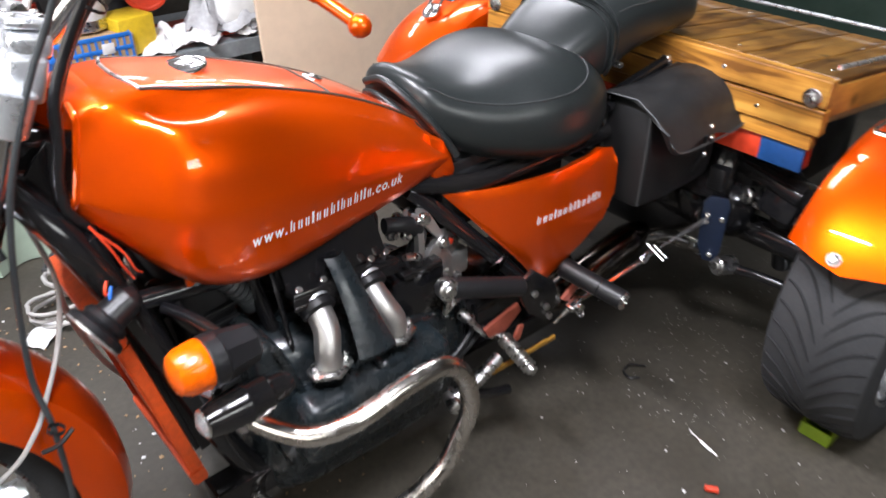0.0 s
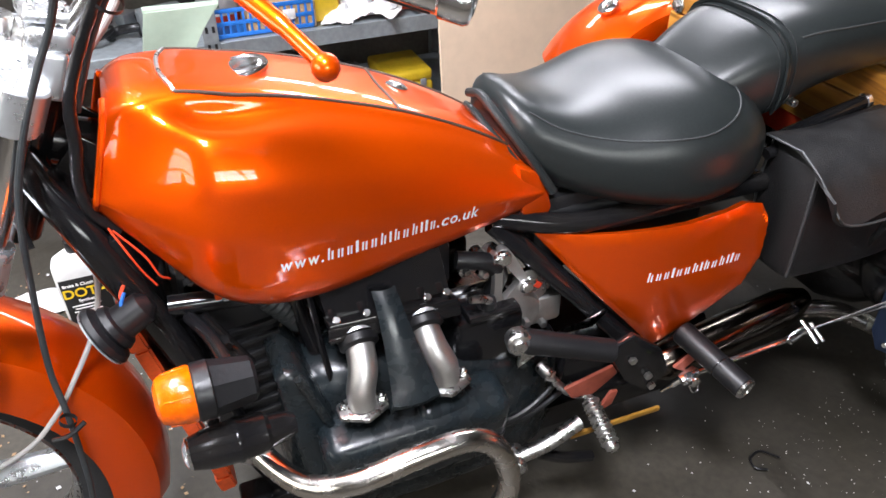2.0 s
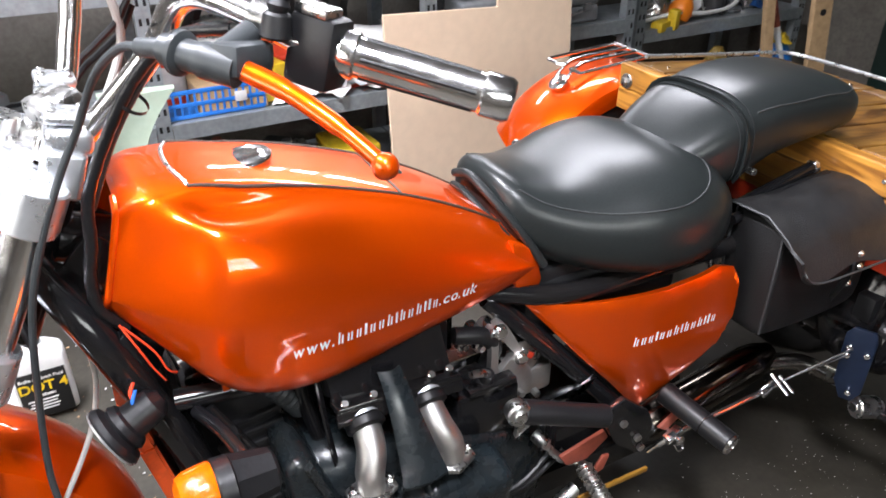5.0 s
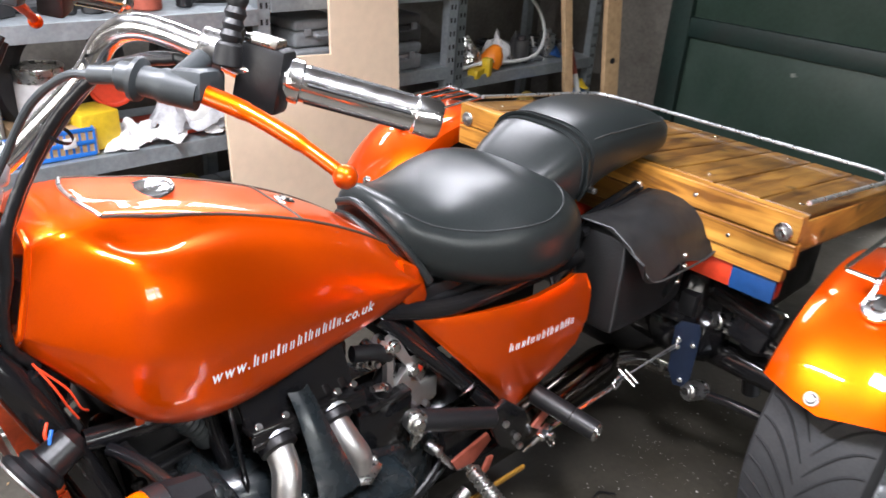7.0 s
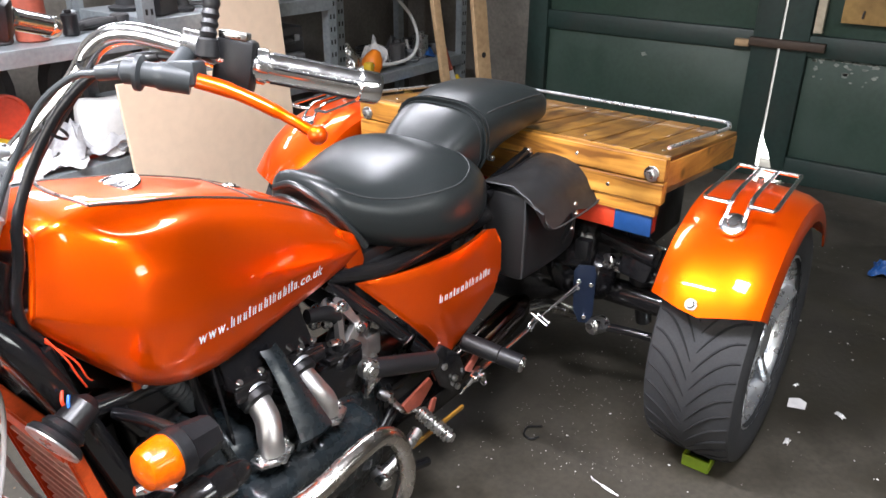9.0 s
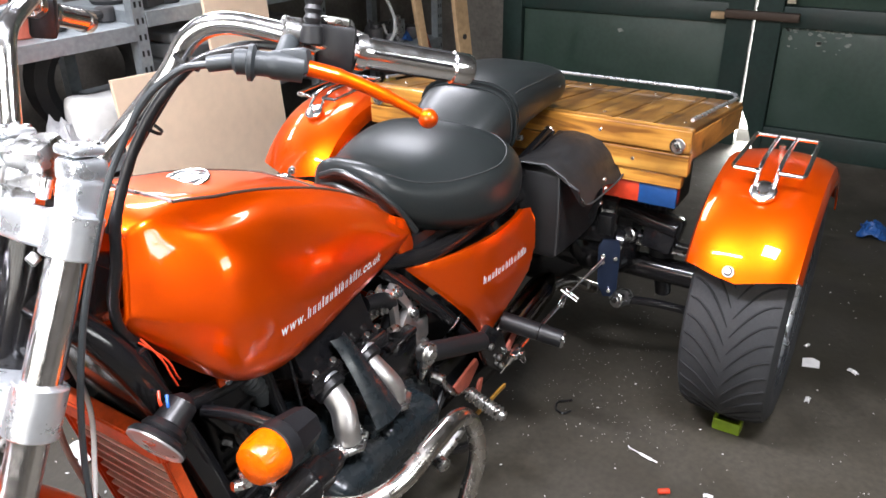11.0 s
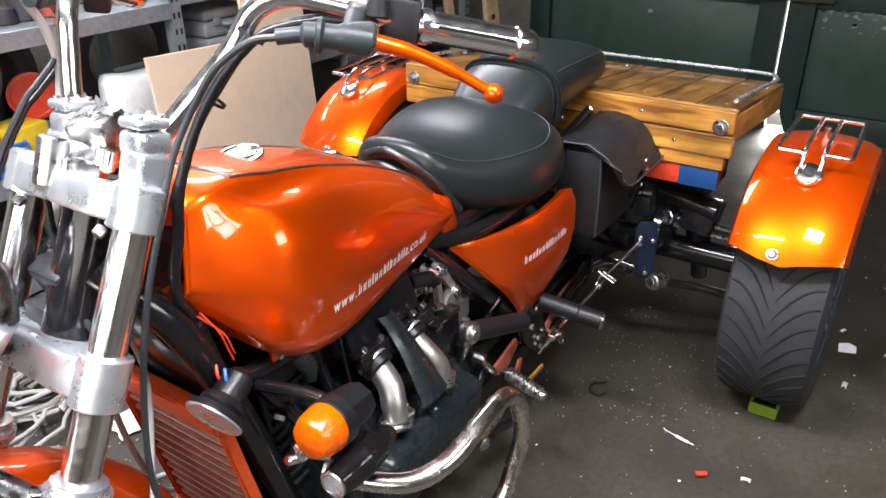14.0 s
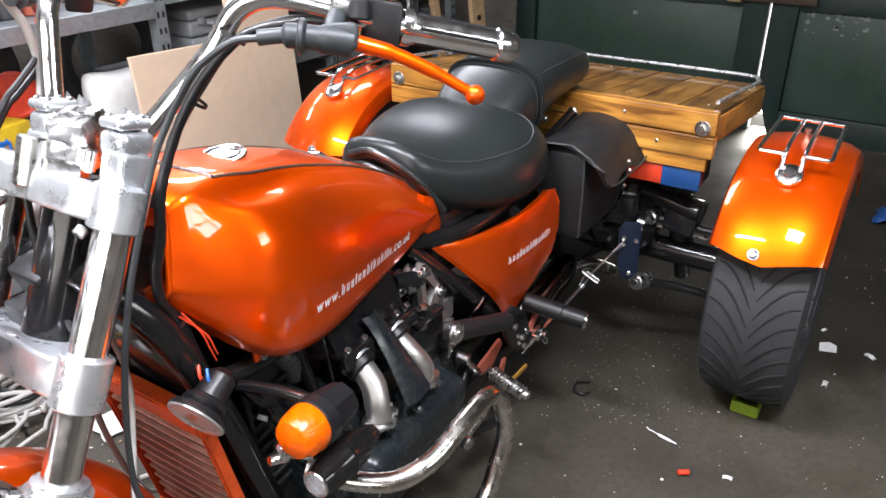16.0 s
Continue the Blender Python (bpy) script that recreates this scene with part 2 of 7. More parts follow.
TUB = mat("pale_green_plastic", (0.34, 0.42, 0.33), 0.4, 0.0, grain=0.1, scale=40, blotch=0.25, bscale=5)
LIME = mat("lime_plastic", (0.20, 0.30, 0.015), 0.45, 0.0, grain=0.2, scale=60)
TIMBER = mat("weathered_timber", (0.42, 0.28, 0.15), 0.7, 0.0, grain=0.3, scale=45, blotch=0.5, bscale=8, dirt=(0.2, 0.12, 0.06), bump=0.4, bumpscale=70)
CABLE_GREY = mat("grey_cable", (0.33, 0.32, 0.30), 0.5)
COPPER = mat("orange_wire", (0.70, 0.06, 0.02), 0.4)
DAYLIGHT = mat("daylight_gap", (1.0, 0.97, 0.92), 0.5, emit=6.0)


# ---- builders ----
def V(*a):
    return Vector(a)


def thing(name, loc, label, category, group="", kind=""):
    ob = new(name)
    ob.empty_display_size = 0.05
    ob.location = loc
    ob["base"] = tuple(loc)
    return tagged(ob, label, category, group, kind)


def part(name, bm, material, parent=None, label="", smooth=True):
    """Links a bmesh, built in world coordinates, as one mesh object under a thing or a part."""
    base = V(0, 0, 0)
    if parent is not None:
        top = parent
        while top.parent is not None:
            top = top.parent
        base = Vector(top.location)
    for v in bm.verts:
        v.co -= base
    bmesh.ops.recalc_face_normals(bm, faces=bm.faces[:])
    me = bpy.data.meshes.new(name)
    bm.to_mesh(me)
    bm.free()
    me.materials.append(material)
    if smooth:
        for p in me.polygons:
            p.use_smooth = True
        me.set_sharp_from_angle(angle=radians(35))
    ob = new(name, me)
    if parent is not None:
        ob.parent = parent
    if label:
        ob["label"] = label
    return ob


def solid(name, bm, material, label, category, group="", kind="", smooth=True):
    """A top-level thing that is one mesh."""
    return tagged(part(name, bm, material, None, "", smooth), label, category, group, kind)


def joined(*bms):
    out = bmesh.new()
    for b in bms:
        me = bpy.data.meshes.new("tmp")
        b.to_mesh(me)
        b.free()
        out.from_mesh(me)
        bpy.data.meshes.remove(me)
    return out


def box(c, s, bevel=0.0, rot=None, seg=2):
    """A box at centre c of full size s, its edges rounded."""
    bm = bmesh.new()
    bmesh.ops.create_cube(bm, size=1.0)
    for v in bm.verts:
        v.co = V(v.co.x * s[0], v.co.y * s[1], v.co.z * s[2])
    if bevel:
        bmesh.ops.bevel(bm, geom=bm.edges[:], offset=bevel, segments=seg, affect="EDGES", profile=0.5)
    m = Matrix.Translation(c) @ (Euler([radians(a) for a in rot]).to_matrix().to_4x4() if rot else Matrix())
    bm.transform(m)
    return bm


def basis(axis):
    z = Vector(axis).normalized()
    x = z.orthogonal().normalized()
    if abs(z.z) < 0.95:
        x = V(0, 0, 1).cross(z).normalized()
    y = z.cross(x)
    return x, y, z


def rings(bm, loops, close_u=True, caps=(True, True)):
    vs = [[bm.verts.new(p) for p in lp] for lp in loops]
    k = len(vs[0])
    for a, b in zip(vs, vs[1:]):
        for i in range(k if close_u else k - 1):
            j = (i + 1) % k
            bm.faces.new((a[i], a[j], b[j], b[i]))
    if caps[0]:
        bm.faces.new(vs[0][::-1])
    if caps[1]:
        bm.faces.new(vs[-1])
    return bm


def cyl(p0, p1, r0, r1=None, n=20, bevel=0.0):
    """A cylinder or cone from p0 to p1, with chamfered rims."""
    r1 = r0 if r1 is None else r1
    p0, p1 = Vector(p0), Vector(p1)
    x, y, z = basis(p1 - p0)
    ln = (p1 - p0).length
    prof = [(0, r0), (ln, r1)]
    if bevel:
        prof = [(0, r0 - bevel), (bevel, r0), (ln - bevel, r1), (ln, r1 - bevel)]
    loops = [[p0 + z * d + (x * math.cos(t) + y * math.sin(t)) * r for t in [2 * math.pi * i / n for i in range(n)]] for d, r in prof]
    return rings(bmesh.new(), loops)


def lathe(p0, axis, prof, n=32, caps=(True, True)):
    """A turned body: prof is rows of distance along the axis and radius."""
    p0 = Vector(p0)
    x, y, z = basis(axis)
    loops = [[p0 + z * d + (x * math.cos(t) + y * math.sin(t)) * max(r, 1e-4) for t in [2 * math.pi * i / n for i in range(n)]] for d, r in prof]
    return rings(bmesh.new(), loops, True, caps)


def spline(pts, per=8):
    """Points along a smooth curve through pts."""
    pts = [Vector(p) for p in pts]
    q = [pts[0] * 2 - pts[1]] + pts + [pts[-1] * 2 - pts[-2]]
    out = []
    for a, b, c, d in zip(q, q[1:], q[2:], q[3:]):
        for i in range(per):
            t = i / per
            out.append(0.5 * ((2 * b) + (c - a) * t + (2 * a - 5 * b + 4 * c - d) * t * t + (3 * b - a - 3 * c + d) * t ** 3))
    return out + [pts[-1]]


def sweep(path, r, n=12, flat=1.0):
    """A round bar along a list of points; r may be one number or one for each point."""
    path = [Vector(p) for p in path]
    rs = r if isinstance(r, (list, tuple)) else [r] * len(path)
    tan = [(path[min(i + 1, len(path) - 1)] - path[max(i - 1, 0)]).normalized() for i in range(len(path))]
    x = tan[0].orthogonal().normalized()
    loops = []
    for p, t, rr in zip(path, tan, rs):
        x = (x - t * x.dot(t)).normalized()
        y = t.cross(x)
        loops.append([p + x * math.cos(a) * rr + y * math.sin(a) * rr * flat for a in [2 * math.pi * i / n for i in range(n)]])
    return rings(bmesh.new(), loops)


def bar(pts, r, n=12, per=8, flat=1.0):
    return sweep(spline(pts, per), r, n, flat)


def prism(poly, axis, lo, hi, bevel=0.0, seg=2):
    """A plate: a polygon in the two other axes, from lo to hi along axis 'x', 'y' or 'z'."""
    k = "xyz".index(axis)

    def at(p, d):
        c = list(p)
        c.insert(k, d)
        return Vector(c)
    bm = rings(bmesh.new(), [[at(p, lo) for p in poly], [at(p, hi) for p in poly]])
    if bevel:
        bmesh.ops.recalc_face_normals(bm, faces=bm.faces[:])
        bmesh.ops.bevel(bm, geom=bm.edges[:], offset=bevel, segments=seg, affect="EDGES", profile=0.5)
    return bm


def ramp(x, table):
    """Smooth interpolation in a table of rows (x, value...)."""
    if x <= table[0][0]:
        return list(table[0][1:])
    if x >= table[-1][0]:
        return list(table[-1][1:])
    for i in range(len(table) - 1):
        if table[i][0] <= x <= table[i + 1][0]:
            a = table[max(i - 1, 0)]
            b, c = table[i], table[i + 1]
            d = table[min(i + 2, len(table) - 1)]
            t = (x - b[0]) / (c[0] - b[0])
            out = []
            for k in range(1, len(b)):
                m0 = (c[k] - a[k]) / max(c[0] - a[0], 1e-6) * (c[0] - b[0])
                m1 = (d[k] - b[k]) / max(d[0] - b[0], 1e-6) * (c[0] - b[0])
                out.append((2 * t ** 3 - 3 * t * t + 1) * b[k] + (t ** 3 - 2 * t * t + t) * m0 + (-2 * t ** 3 + 3 * t * t) * c[k] + (t ** 3 - t * t) * m1)
            return out


def power(v, e):
    return math.copysign(abs(v) ** e, v)


def loft(table, steps, n=36, top=2.4, low=2.4, y0=0.0, mid=0.5):
    """A rounded body along x. Rows: x, half width, top, bottom. Its sections are superellipses, widest at mid of the height."""
    loops = []
    for i in range(steps + 1):
        s = i / steps
        x = table[0][0] + (table[-1][0] - table[0][0]) * (0.5 - 0.5 * math.cos(math.pi * s))
        w, t, b = ramp(x, table)[:3]
        zc = b + (t - b) * mid
        lp = []
        for j in range(n):
            a = 2 * math.pi * j / n
            e = top if math.sin(a) >= 0 else low
            lp.append(V(x, y0 + w * power(math.cos(a), 2 / e), zc + ((t - zc) if math.sin(a) >= 0 else (zc - b)) * power(math.sin(a), 2 / e)))
        loops.append(lp)
    return rings(bmesh.new(), loops)


# ---- the room ----
X0, X1, Y0, Y1, H = -3.6, 2.0, -2.6, 1.95, 2.6


def plain_slab(name, c, s, material, label, bevel=0.0):
    return solid(name, box(c, s, bevel), material, label, name.split("_")[0], kind="structure", smooth=False)


def floor_sheet():
    bm = bmesh.new()
    nx, ny = 60, 48
    g = [[bm.verts.new((X0 - 0.2 + (X1 + 0.6 - X0) * i / nx, Y0 - 0.2 + (Y1 + 0.4 - Y0) * j / ny, 0)) for j in range(ny + 1)] for i in range(nx + 1)]
    for i in range(nx):
        for j in range(ny):
            bm.faces.new((g[i][j], g[i + 1][j], g[i + 1][j + 1], g[i][j + 1]))
    for v in bm.verts:
        v.co.z = 0.004 * (noise.noise(v.co * 1.7) - 0.3) - 0.001
    return bm


solid("floor", floor_sheet(), FLOOR, "dark oil-stained concrete workshop floor with dust and painted shade", "floor", kind="structure")
plain_slab("wall_north", (0.0 + (X0 + X1) / 2, Y1 + 0.1, H / 2), (X1 - X0 + 0.4, 0.2, H), SOOT, "rough soot-darkened brick wall behind the shelves")


def wall_west():
    """Brick round the west window's opening."""
    a, b, c, d = WEST_Y - WEST_W / 2, WEST_Y + WEST_W / 2, WEST_Z - WEST_H / 2, WEST_Z + WEST_H / 2
    x = X0 - 0.1
    return joined(box((x, (Y0 + a) / 2, H / 2), (0.2, a - Y0, H)), box((x, (b + Y1) / 2, H / 2), (0.2, Y1 - b, H)),
                  box((x, WEST_Y, c / 2), (0.2, WEST_W, c)), box((x, WEST_Y, (d + H) / 2), (0.2, WEST_W, H - d)))


solid("wall_west", wall_west(), BRICK, "plain dusty brick wall with a many-paned window", "wall", kind="structure", smooth=False)
west = thing("window_2", (X0, WEST_Y, WEST_Z - WEST_H / 2), "wide timber window with many panes, letting in daylight", "window", kind="structure")
for k in (-1, 1):
    part("window_frame", box((X0 - 0.06, WEST_Y + k * (WEST_W / 2 - 0.025), WEST_Z), (0.06, 0.05, WEST_H), 0.004), TIMBER, west)
    part("window_frame", box((X0 - 0.06, WEST_Y, WEST_Z + k * (WEST_H / 2 - 0.025)), (0.06, WEST_W - 0.1, 0.05), 0.004), TIMBER, west)
for k in range(1, 6):
    part("glazing_bar", box((X0 - 0.06, WEST_Y - WEST_W / 2 + WEST_W * k / 6, WEST_Z), (0.04, 0.05, WEST_H - 0.1), 0.003), TIMBER, west)
for k in (1, 2):
    part("glazing_bar", box((X0 - 0.06, WEST_Y, WEST_Z - WEST_H / 2 + WEST_H * k / 3), (0.036, WEST_W - 0.1, 0.05), 0.003), TIMBER, west)
part("window_sill", box((X0 - 0.03, WEST_Y, WEST_Z - WEST_H / 2 - 0.012), (0.16, WEST_W + 0.06, 0.024), 0.004), TIMBER, west)
solid("backdrop", box((X0 - 0.3, WEST_Y, WEST_Z), (0.02, WEST_W + 0.6, WEST_H + 0.6)), DAYLIGHT, "bright daylight outside the west window", "daylight", kind="structure", smooth=False)


def wall_south():
    """Brick round the window's opening."""
    a, b, c, d = WIN_X - WIN_W / 2, WIN_X + WIN_W / 2, WIN_Z - WIN_H / 2, WIN_Z + WIN_H / 2
    y = Y0 - 0.1
    lo, hi = X0 - 0.2, X1 + 0.2
    return joined(box(((lo + a) / 2, y, H / 2), (a - lo, 0.2, H)), box(((b + hi) / 2, y, H / 2), (hi - b, 0.2, H)),
                  box((WIN_X, y, c / 2), (WIN_W, 0.2, c)), box((WIN_X, y, (d + H) / 2), (WIN_W, 0.2, H - d)))


solid("wall_south", wall_south(), BRICK, "plain dusty brick wall with a window", "wall", kind="structure", smooth=False)
win = thing("window_1", (WIN_X, Y0, WIN_Z - WIN_H / 2), "white painted timber window letting in daylight", "window", kind="structure")
for k in (-1, 1):
    part("window_frame", box((WIN_X + k * (WIN_W / 2 - 0.025), Y0 - 0.06, WIN_Z), (0.05, 0.06, WIN_H), 0.004), WHITE, win)
    part("window_frame", box((WIN_X, Y0 - 0.06, WIN_Z + k * (WIN_H / 2 - 0.025)), (WIN_W - 0.1, 0.06, 0.05), 0.004), WHITE, win)
for k in (-1, 0, 1):
    part("glazing_bar", box((WIN_X + k * WIN_W / 4, Y0 - 0.06, WIN_Z), (0.04, 0.04, WIN_H - 0.1), 0.003), WHITE, win)
part("glazing_bar", box((WIN_X, Y0 - 0.06, WIN_Z + 0.08), (WIN_W - 0.1, 0.036, 0.035), 0.003), WHITE, win)
part("window_sill", box((WIN_X, Y0 - 0.03, WIN_Z - WIN_H / 2 - 0.012), (WIN_W + 0.06, 0.16, 0.024), 0.004), WHITE, win)
solid("backdrop", box((WIN_X, Y0 - 0.3, WIN_Z), (WIN_W + 0.6, 0.02, WIN_H + 0.6)), DAYLIGHT, "bright daylight outside the window", "daylight", kind="structure", smooth=False)
plain_slab("ceiling", ((X0 + X1) / 2, (Y0 + Y1) / 2, H + 0.06), (X1 - X0 + 0.4, Y1 - Y0 + 0.4, 0.12), mat("ceiling_boards", (0.15, 0.145, 0.135), 0.8, grain=0.2, scale=20, blotch=0.4, bscale=3), "plain dark boarded workshop ceiling")


def wall_east():
    """Brick around the doorway, which spans y -1.35 to 1.14."""
    bits = [box((X1 + 0.11, (1.14 + Y1) / 2, H / 2), (0.2, Y1 - 1.14, H)), box((X1 + 0.11, (-1.35 + Y0) / 2, H / 2), (0.2, -1.35 - Y0, H)),
            box((X1 + 0.11, -0.105, (2.25 + H) / 2), (0.2, 2.49, H - 2.25))]
    return joined(*bits)


solid("wall_east", wall_east(), SOOT, "flaking soot-darkened brick beside the garage doors", "wall", kind="structure", smooth=False)


def door_leaf(name, ya, yb, label, rotten=False):
    """A ledged timber door: stiles, rails and set-back panels."""
    ob = thing(name, (X1, (ya + yb) / 2, 0), label, "garage door", kind="structure")
    st, x = 0.11, X1 + 0.02
    part("backing", box((x + 0.036, (ya + yb - rotten * 0.09) / 2, 1.12), (0.016, yb - ya - 0.004 - rotten * 0.09, 2.232)), GREEN_FRAME, ob)
    zs = [(0.004, 0.12), (0.567, 0.655), (1.25, 1.36), (2.12, 2.23)]
    part("stile", box((x, ya + st / 2, 1.12), (0.05, st, 2.22), 0.004), GREEN_FRAME, ob)
    if rotten:
        # the foot of this stile has rotted away to a wedge
        part("stile", prism([(yb, 2.23), (yb - st, 2.23), (yb - st, 0.01), (yb - 0.078, 0.01), (yb - 0.062, 0.05), (yb - 0.034, 0.13), (yb - 0.012, 0.17), (yb, 0.20)], "x", x - 0.025, x + 0.025, 0.003), GREEN_FRAME, ob)
    else:
        part("stile", box((x, yb - st / 2, 1.12), (0.05, st, 2.22), 0.004), GREEN_FRAME, ob)
    for z0, z1 in zs:
        part("rail", box((x + 0.003, (ya + yb) / 2, (z0 + z1) / 2), (0.044, yb - ya - 2 * st, z1 - z0), 0.004), GREEN_FRAME, ob)
    for (a, b), (c, d) in zip(zs, zs[1:]):
        part("panel", box((x + 0.016, (ya + yb) / 2, (b + c) / 2), (0.02, yb - ya - 2 * st - 0.004, c - b), 0.003), GREEN, ob)
    return ob


door_leaf("door_1", -0.1115, 1.135, "dark green painted timber garage door, scuffed, closed")
door_leaf("door_2", -1.345, -0.1225, "dark green painted timber garage door, flaking at the panel", True)
solid("backdrop", box((X1 + 0.35, -0.1, 1.1), (0.02, 1.2, 2.4)), DAYLIGHT, "bright daylight outside the closed doors", "daylight", kind="structure", smooth=False)

# ---- the trike ----
trike = thing("motor_trike", (-0.6, 0, 0), "orange three-wheeled motorcycle with black seats and a timber load deck", "motor trike")
WX, WR, TY = 0.03, 0.285, 0.585   # rear axle, tyre radius, half track

# the tank's sections: x at the foot and at the top, foot, top, half width of the lid, greatest half width and its height
TANK = [
    (-1.224, -1.186, 0.698, 0.812, 0.056, 0.091, 0.722), (-1.217, -1.176, 0.690, 0.818, 0.060, 0.094, 0.720),
    (-1.200, -1.155, 0.668, 0.824, 0.066, 0.106, 0.712), (-1.162, -1.120, 0.622, 0.824, 0.070, 0.131, 0.700),
    (-1.127, -1.090, 0.586, 0.820, 0.071, 0.152, 0.690), (-1.085, -1.055, 0.560, 0.813, 0.071, 0.158, 0.680),
    (-1.030, -1.010, 0.546, 0.804, 0.072, 0.157, 0.670), (-0.960, -0.950, 0.545, 0.788, 0.072, 0.150, 0.660),
    (-0.860, -0.860, 0.555, 0.757, 0.072, 0.135, 0.645), (-0.776, -0.776, 0.563, 0.718, 0.069, 0.121, 0.632),
    (-0.700, -0.710, 0.577, 0.678, 0.063, 0.111, 0.620), (-0.664, -0.682, 0.582, 0.656, 0.056, 0.105, 0.614),
]


def ease(v, a, b):
    t = min(1, max(0, (v - a) / (b - a)))
    return t * t * (3 - 2 * t)


def half_section(row, k):
    """One half of a tank section from the top's middle to the foot's middle: lid, valley beside it, shoulder, knee recess, rolled foot."""
    xb, xt, zb, zt, h, w, zf = row
    lobe = ease(k, 2.0, 4.2)
    knee = ease(k, 3.4, 5.2) * (1 - ease(k, 8.0, 9.6))
    dip = lobe * (1 - 0.85 * ease(k, 4.4, 7.2))
    vy, vz = h + 0.013, zt - 0.011 - 0.020 * dip
    span, rise = zf - zb, vz - zf
    full = 0.30 + 0.17 * lobe - 0.08 * ease(k, 5.0, 8.0)
    pts = [(0, zt), (h * 0.55, zt - 0.0005), (h, zt - 0.005), (vy, vz),
           (vy + (w - vy) * full, zf + rise * (0.80 + 0.14 * dip)), (vy + (w - vy) * (full + 0.34), zf + rise * (0.48 + 0.08 * dip)), (w - 0.003 - 0.003 * knee, zf + rise * 0.16), (w - 0.003 * knee, zf - 0.10 * span),
           (w - 0.002 - 0.003 * knee, zf - 0.30 * span), (w - 0.005 - 0.002 * knee, zf - 0.50 * span), (w - 0.009, zf - 0.68 * span),
           (w - 0.016, zf - 0.84 * span), (w - 0.028, zb + 0.006), (w - 0.044, zb), (w * 0.4, zb), (0, zb)]
    return [V(xb + (xt - xb) * (z - zb) / (zt - zb), y, z) for y, z in pts]


def tank_mesh():
    """The tank's body: an open front flange, lobes ahead of the knee recesses, and a raised lid panel along the top."""
    loops = []
    table = [(k, *row) for k, row in enumerate(TANK)]
    steps = [0.0, 0.25, 0.5, 0.75] + [1 + 10 * i / 70 for i in range(71)]
    for k in steps:
        half = spline(half_section(ramp(k, table), k), 6)
        loops.append(half + [V(p.x, -p.y, p.z) for p in half[-2:0:-1]])
    mid = V(-1.17, 0, 0.76)
    hollow = [[mid + (p - mid) * f + V(d, 0, 0) for p in loops[0]] for f, d in ((0.55, 0.035), (0.86, 0.030), (0.95, 0.008), (0.985, -0.001))]
    return rings(bmesh.new(), hollow + loops)


tank = part("fuel_tank", tank_mesh(), ORANGE, trike, "glossy candy orange fuel tank")


SEAT = [
    (-0.712, 0.040, 0.702, 0.658), (-0.706, 0.066, 0.724, 0.640), (-0.690, 0.088, 0.733, 0.622), (-0.655, 0.110, 0.722, 0.600), (-0.61, 0.134, 0.713, 0.580),
    (-0.56, 0.156, 0.715, 0.562), (-0.50, 0.178, 0.727, 0.548), (-0.44, 0.186, 0.733, 0.542), (-0.385, 0.178, 0.724, 0.550), (-0.340, 0.150, 0.702, 0.566),
    (-0.312, 0.112, 0.675, 0.586), (-0.298, 0.055, 0.645, 0.610),
]
seat = part("rider_seat", loft(SEAT, 40, 48, 2.6, 2.6, mid=0.45), LEATHER, trike, "broad black leather rider seat")
PILLION = [
    (-0.42, 0.050, 0.705, 0.655), (-0.40, 0.080, 0.722, 0.640), (-0.36, 0.098, 0.748, 0.632), (-0.315, 0.108, 0.772, 0.632), (-0.275, 0.112, 0.785, 0.640),
    (-0.22, 0.116, 0.796, 0.668), (-0.14, 0.119, 0.797, 0.684), (-0.07, 0.117, 0.788, 0.690), (-0.025, 0.104, 0.775, 0.694), (0.005, 0.072, 0.755, 0.700), (0.016, 0.034, 0.735, 0.710),
]
pillion = part("pillion_seat", loft(PILLION, 36, 40, 3.0, 3.0), LEATHER, trike, "narrow black leather pillion seat with a strap")


def rear_fender(side):
    """A crowned arch over the wheel with rolled lips and a V-cut front edge."""
    bm = bmesh.new()
    prof = [(-0.112, -0.03), (-0.112, -0.010), (-0.104, 0.008), (-0.08, 0.020), (-0.04, 0.027), (0.0, 0.029), (0.04, 0.027), (0.08, 0.020), (0.104, 0.008), (0.112, -0.012), (0.112, -0.04)]
    loops = []
    for i in range(41):
        s = i / 40
        lp = []
        for y, dr in prof:
            a0 = 145.5 + 5.5 * (1 - abs(y - side * -0.015) / 0.112) - (0.6 if y * side < 0 else 0)
            a = radians(a0 + (33 - a0) * s)
            r = 0.312 + dr
            lp.append(V(WX + math.cos(a) * r, side * TY + y, WR + math.sin(a) * r))
        loops.append(lp)
    rings(bm, loops, False, (False, False))
    bmesh.ops.recalc_face_normals(bm, faces=bm.faces[:])
    bmesh.ops.solidify(bm, geom=bm.faces[:], thickness=0.004)
    return bm


def tyre_mesh(c, r, w, rin, n=72, crown=0.006):
    """A tyre round the y axis."""
    prof = [(-w * 0.42, rin), (-w * 0.5, rin + (r - rin) * 0.3), (-w * 0.5, r - 0.03), (-w * 0.46, r - 0.012), (-w * 0.36, r - crown * 0.7), (0, r), (w * 0.36, r - crown * 0.7),
            (w * 0.46, r - 0.012), (w * 0.5, r - 0.03), (w * 0.5, rin + (r - rin) * 0.3), (w * 0.42, rin)]
    return lathe(Vector(c), (0, 1, 0), [(d, rr) for d, rr in prof], n, (False, False))


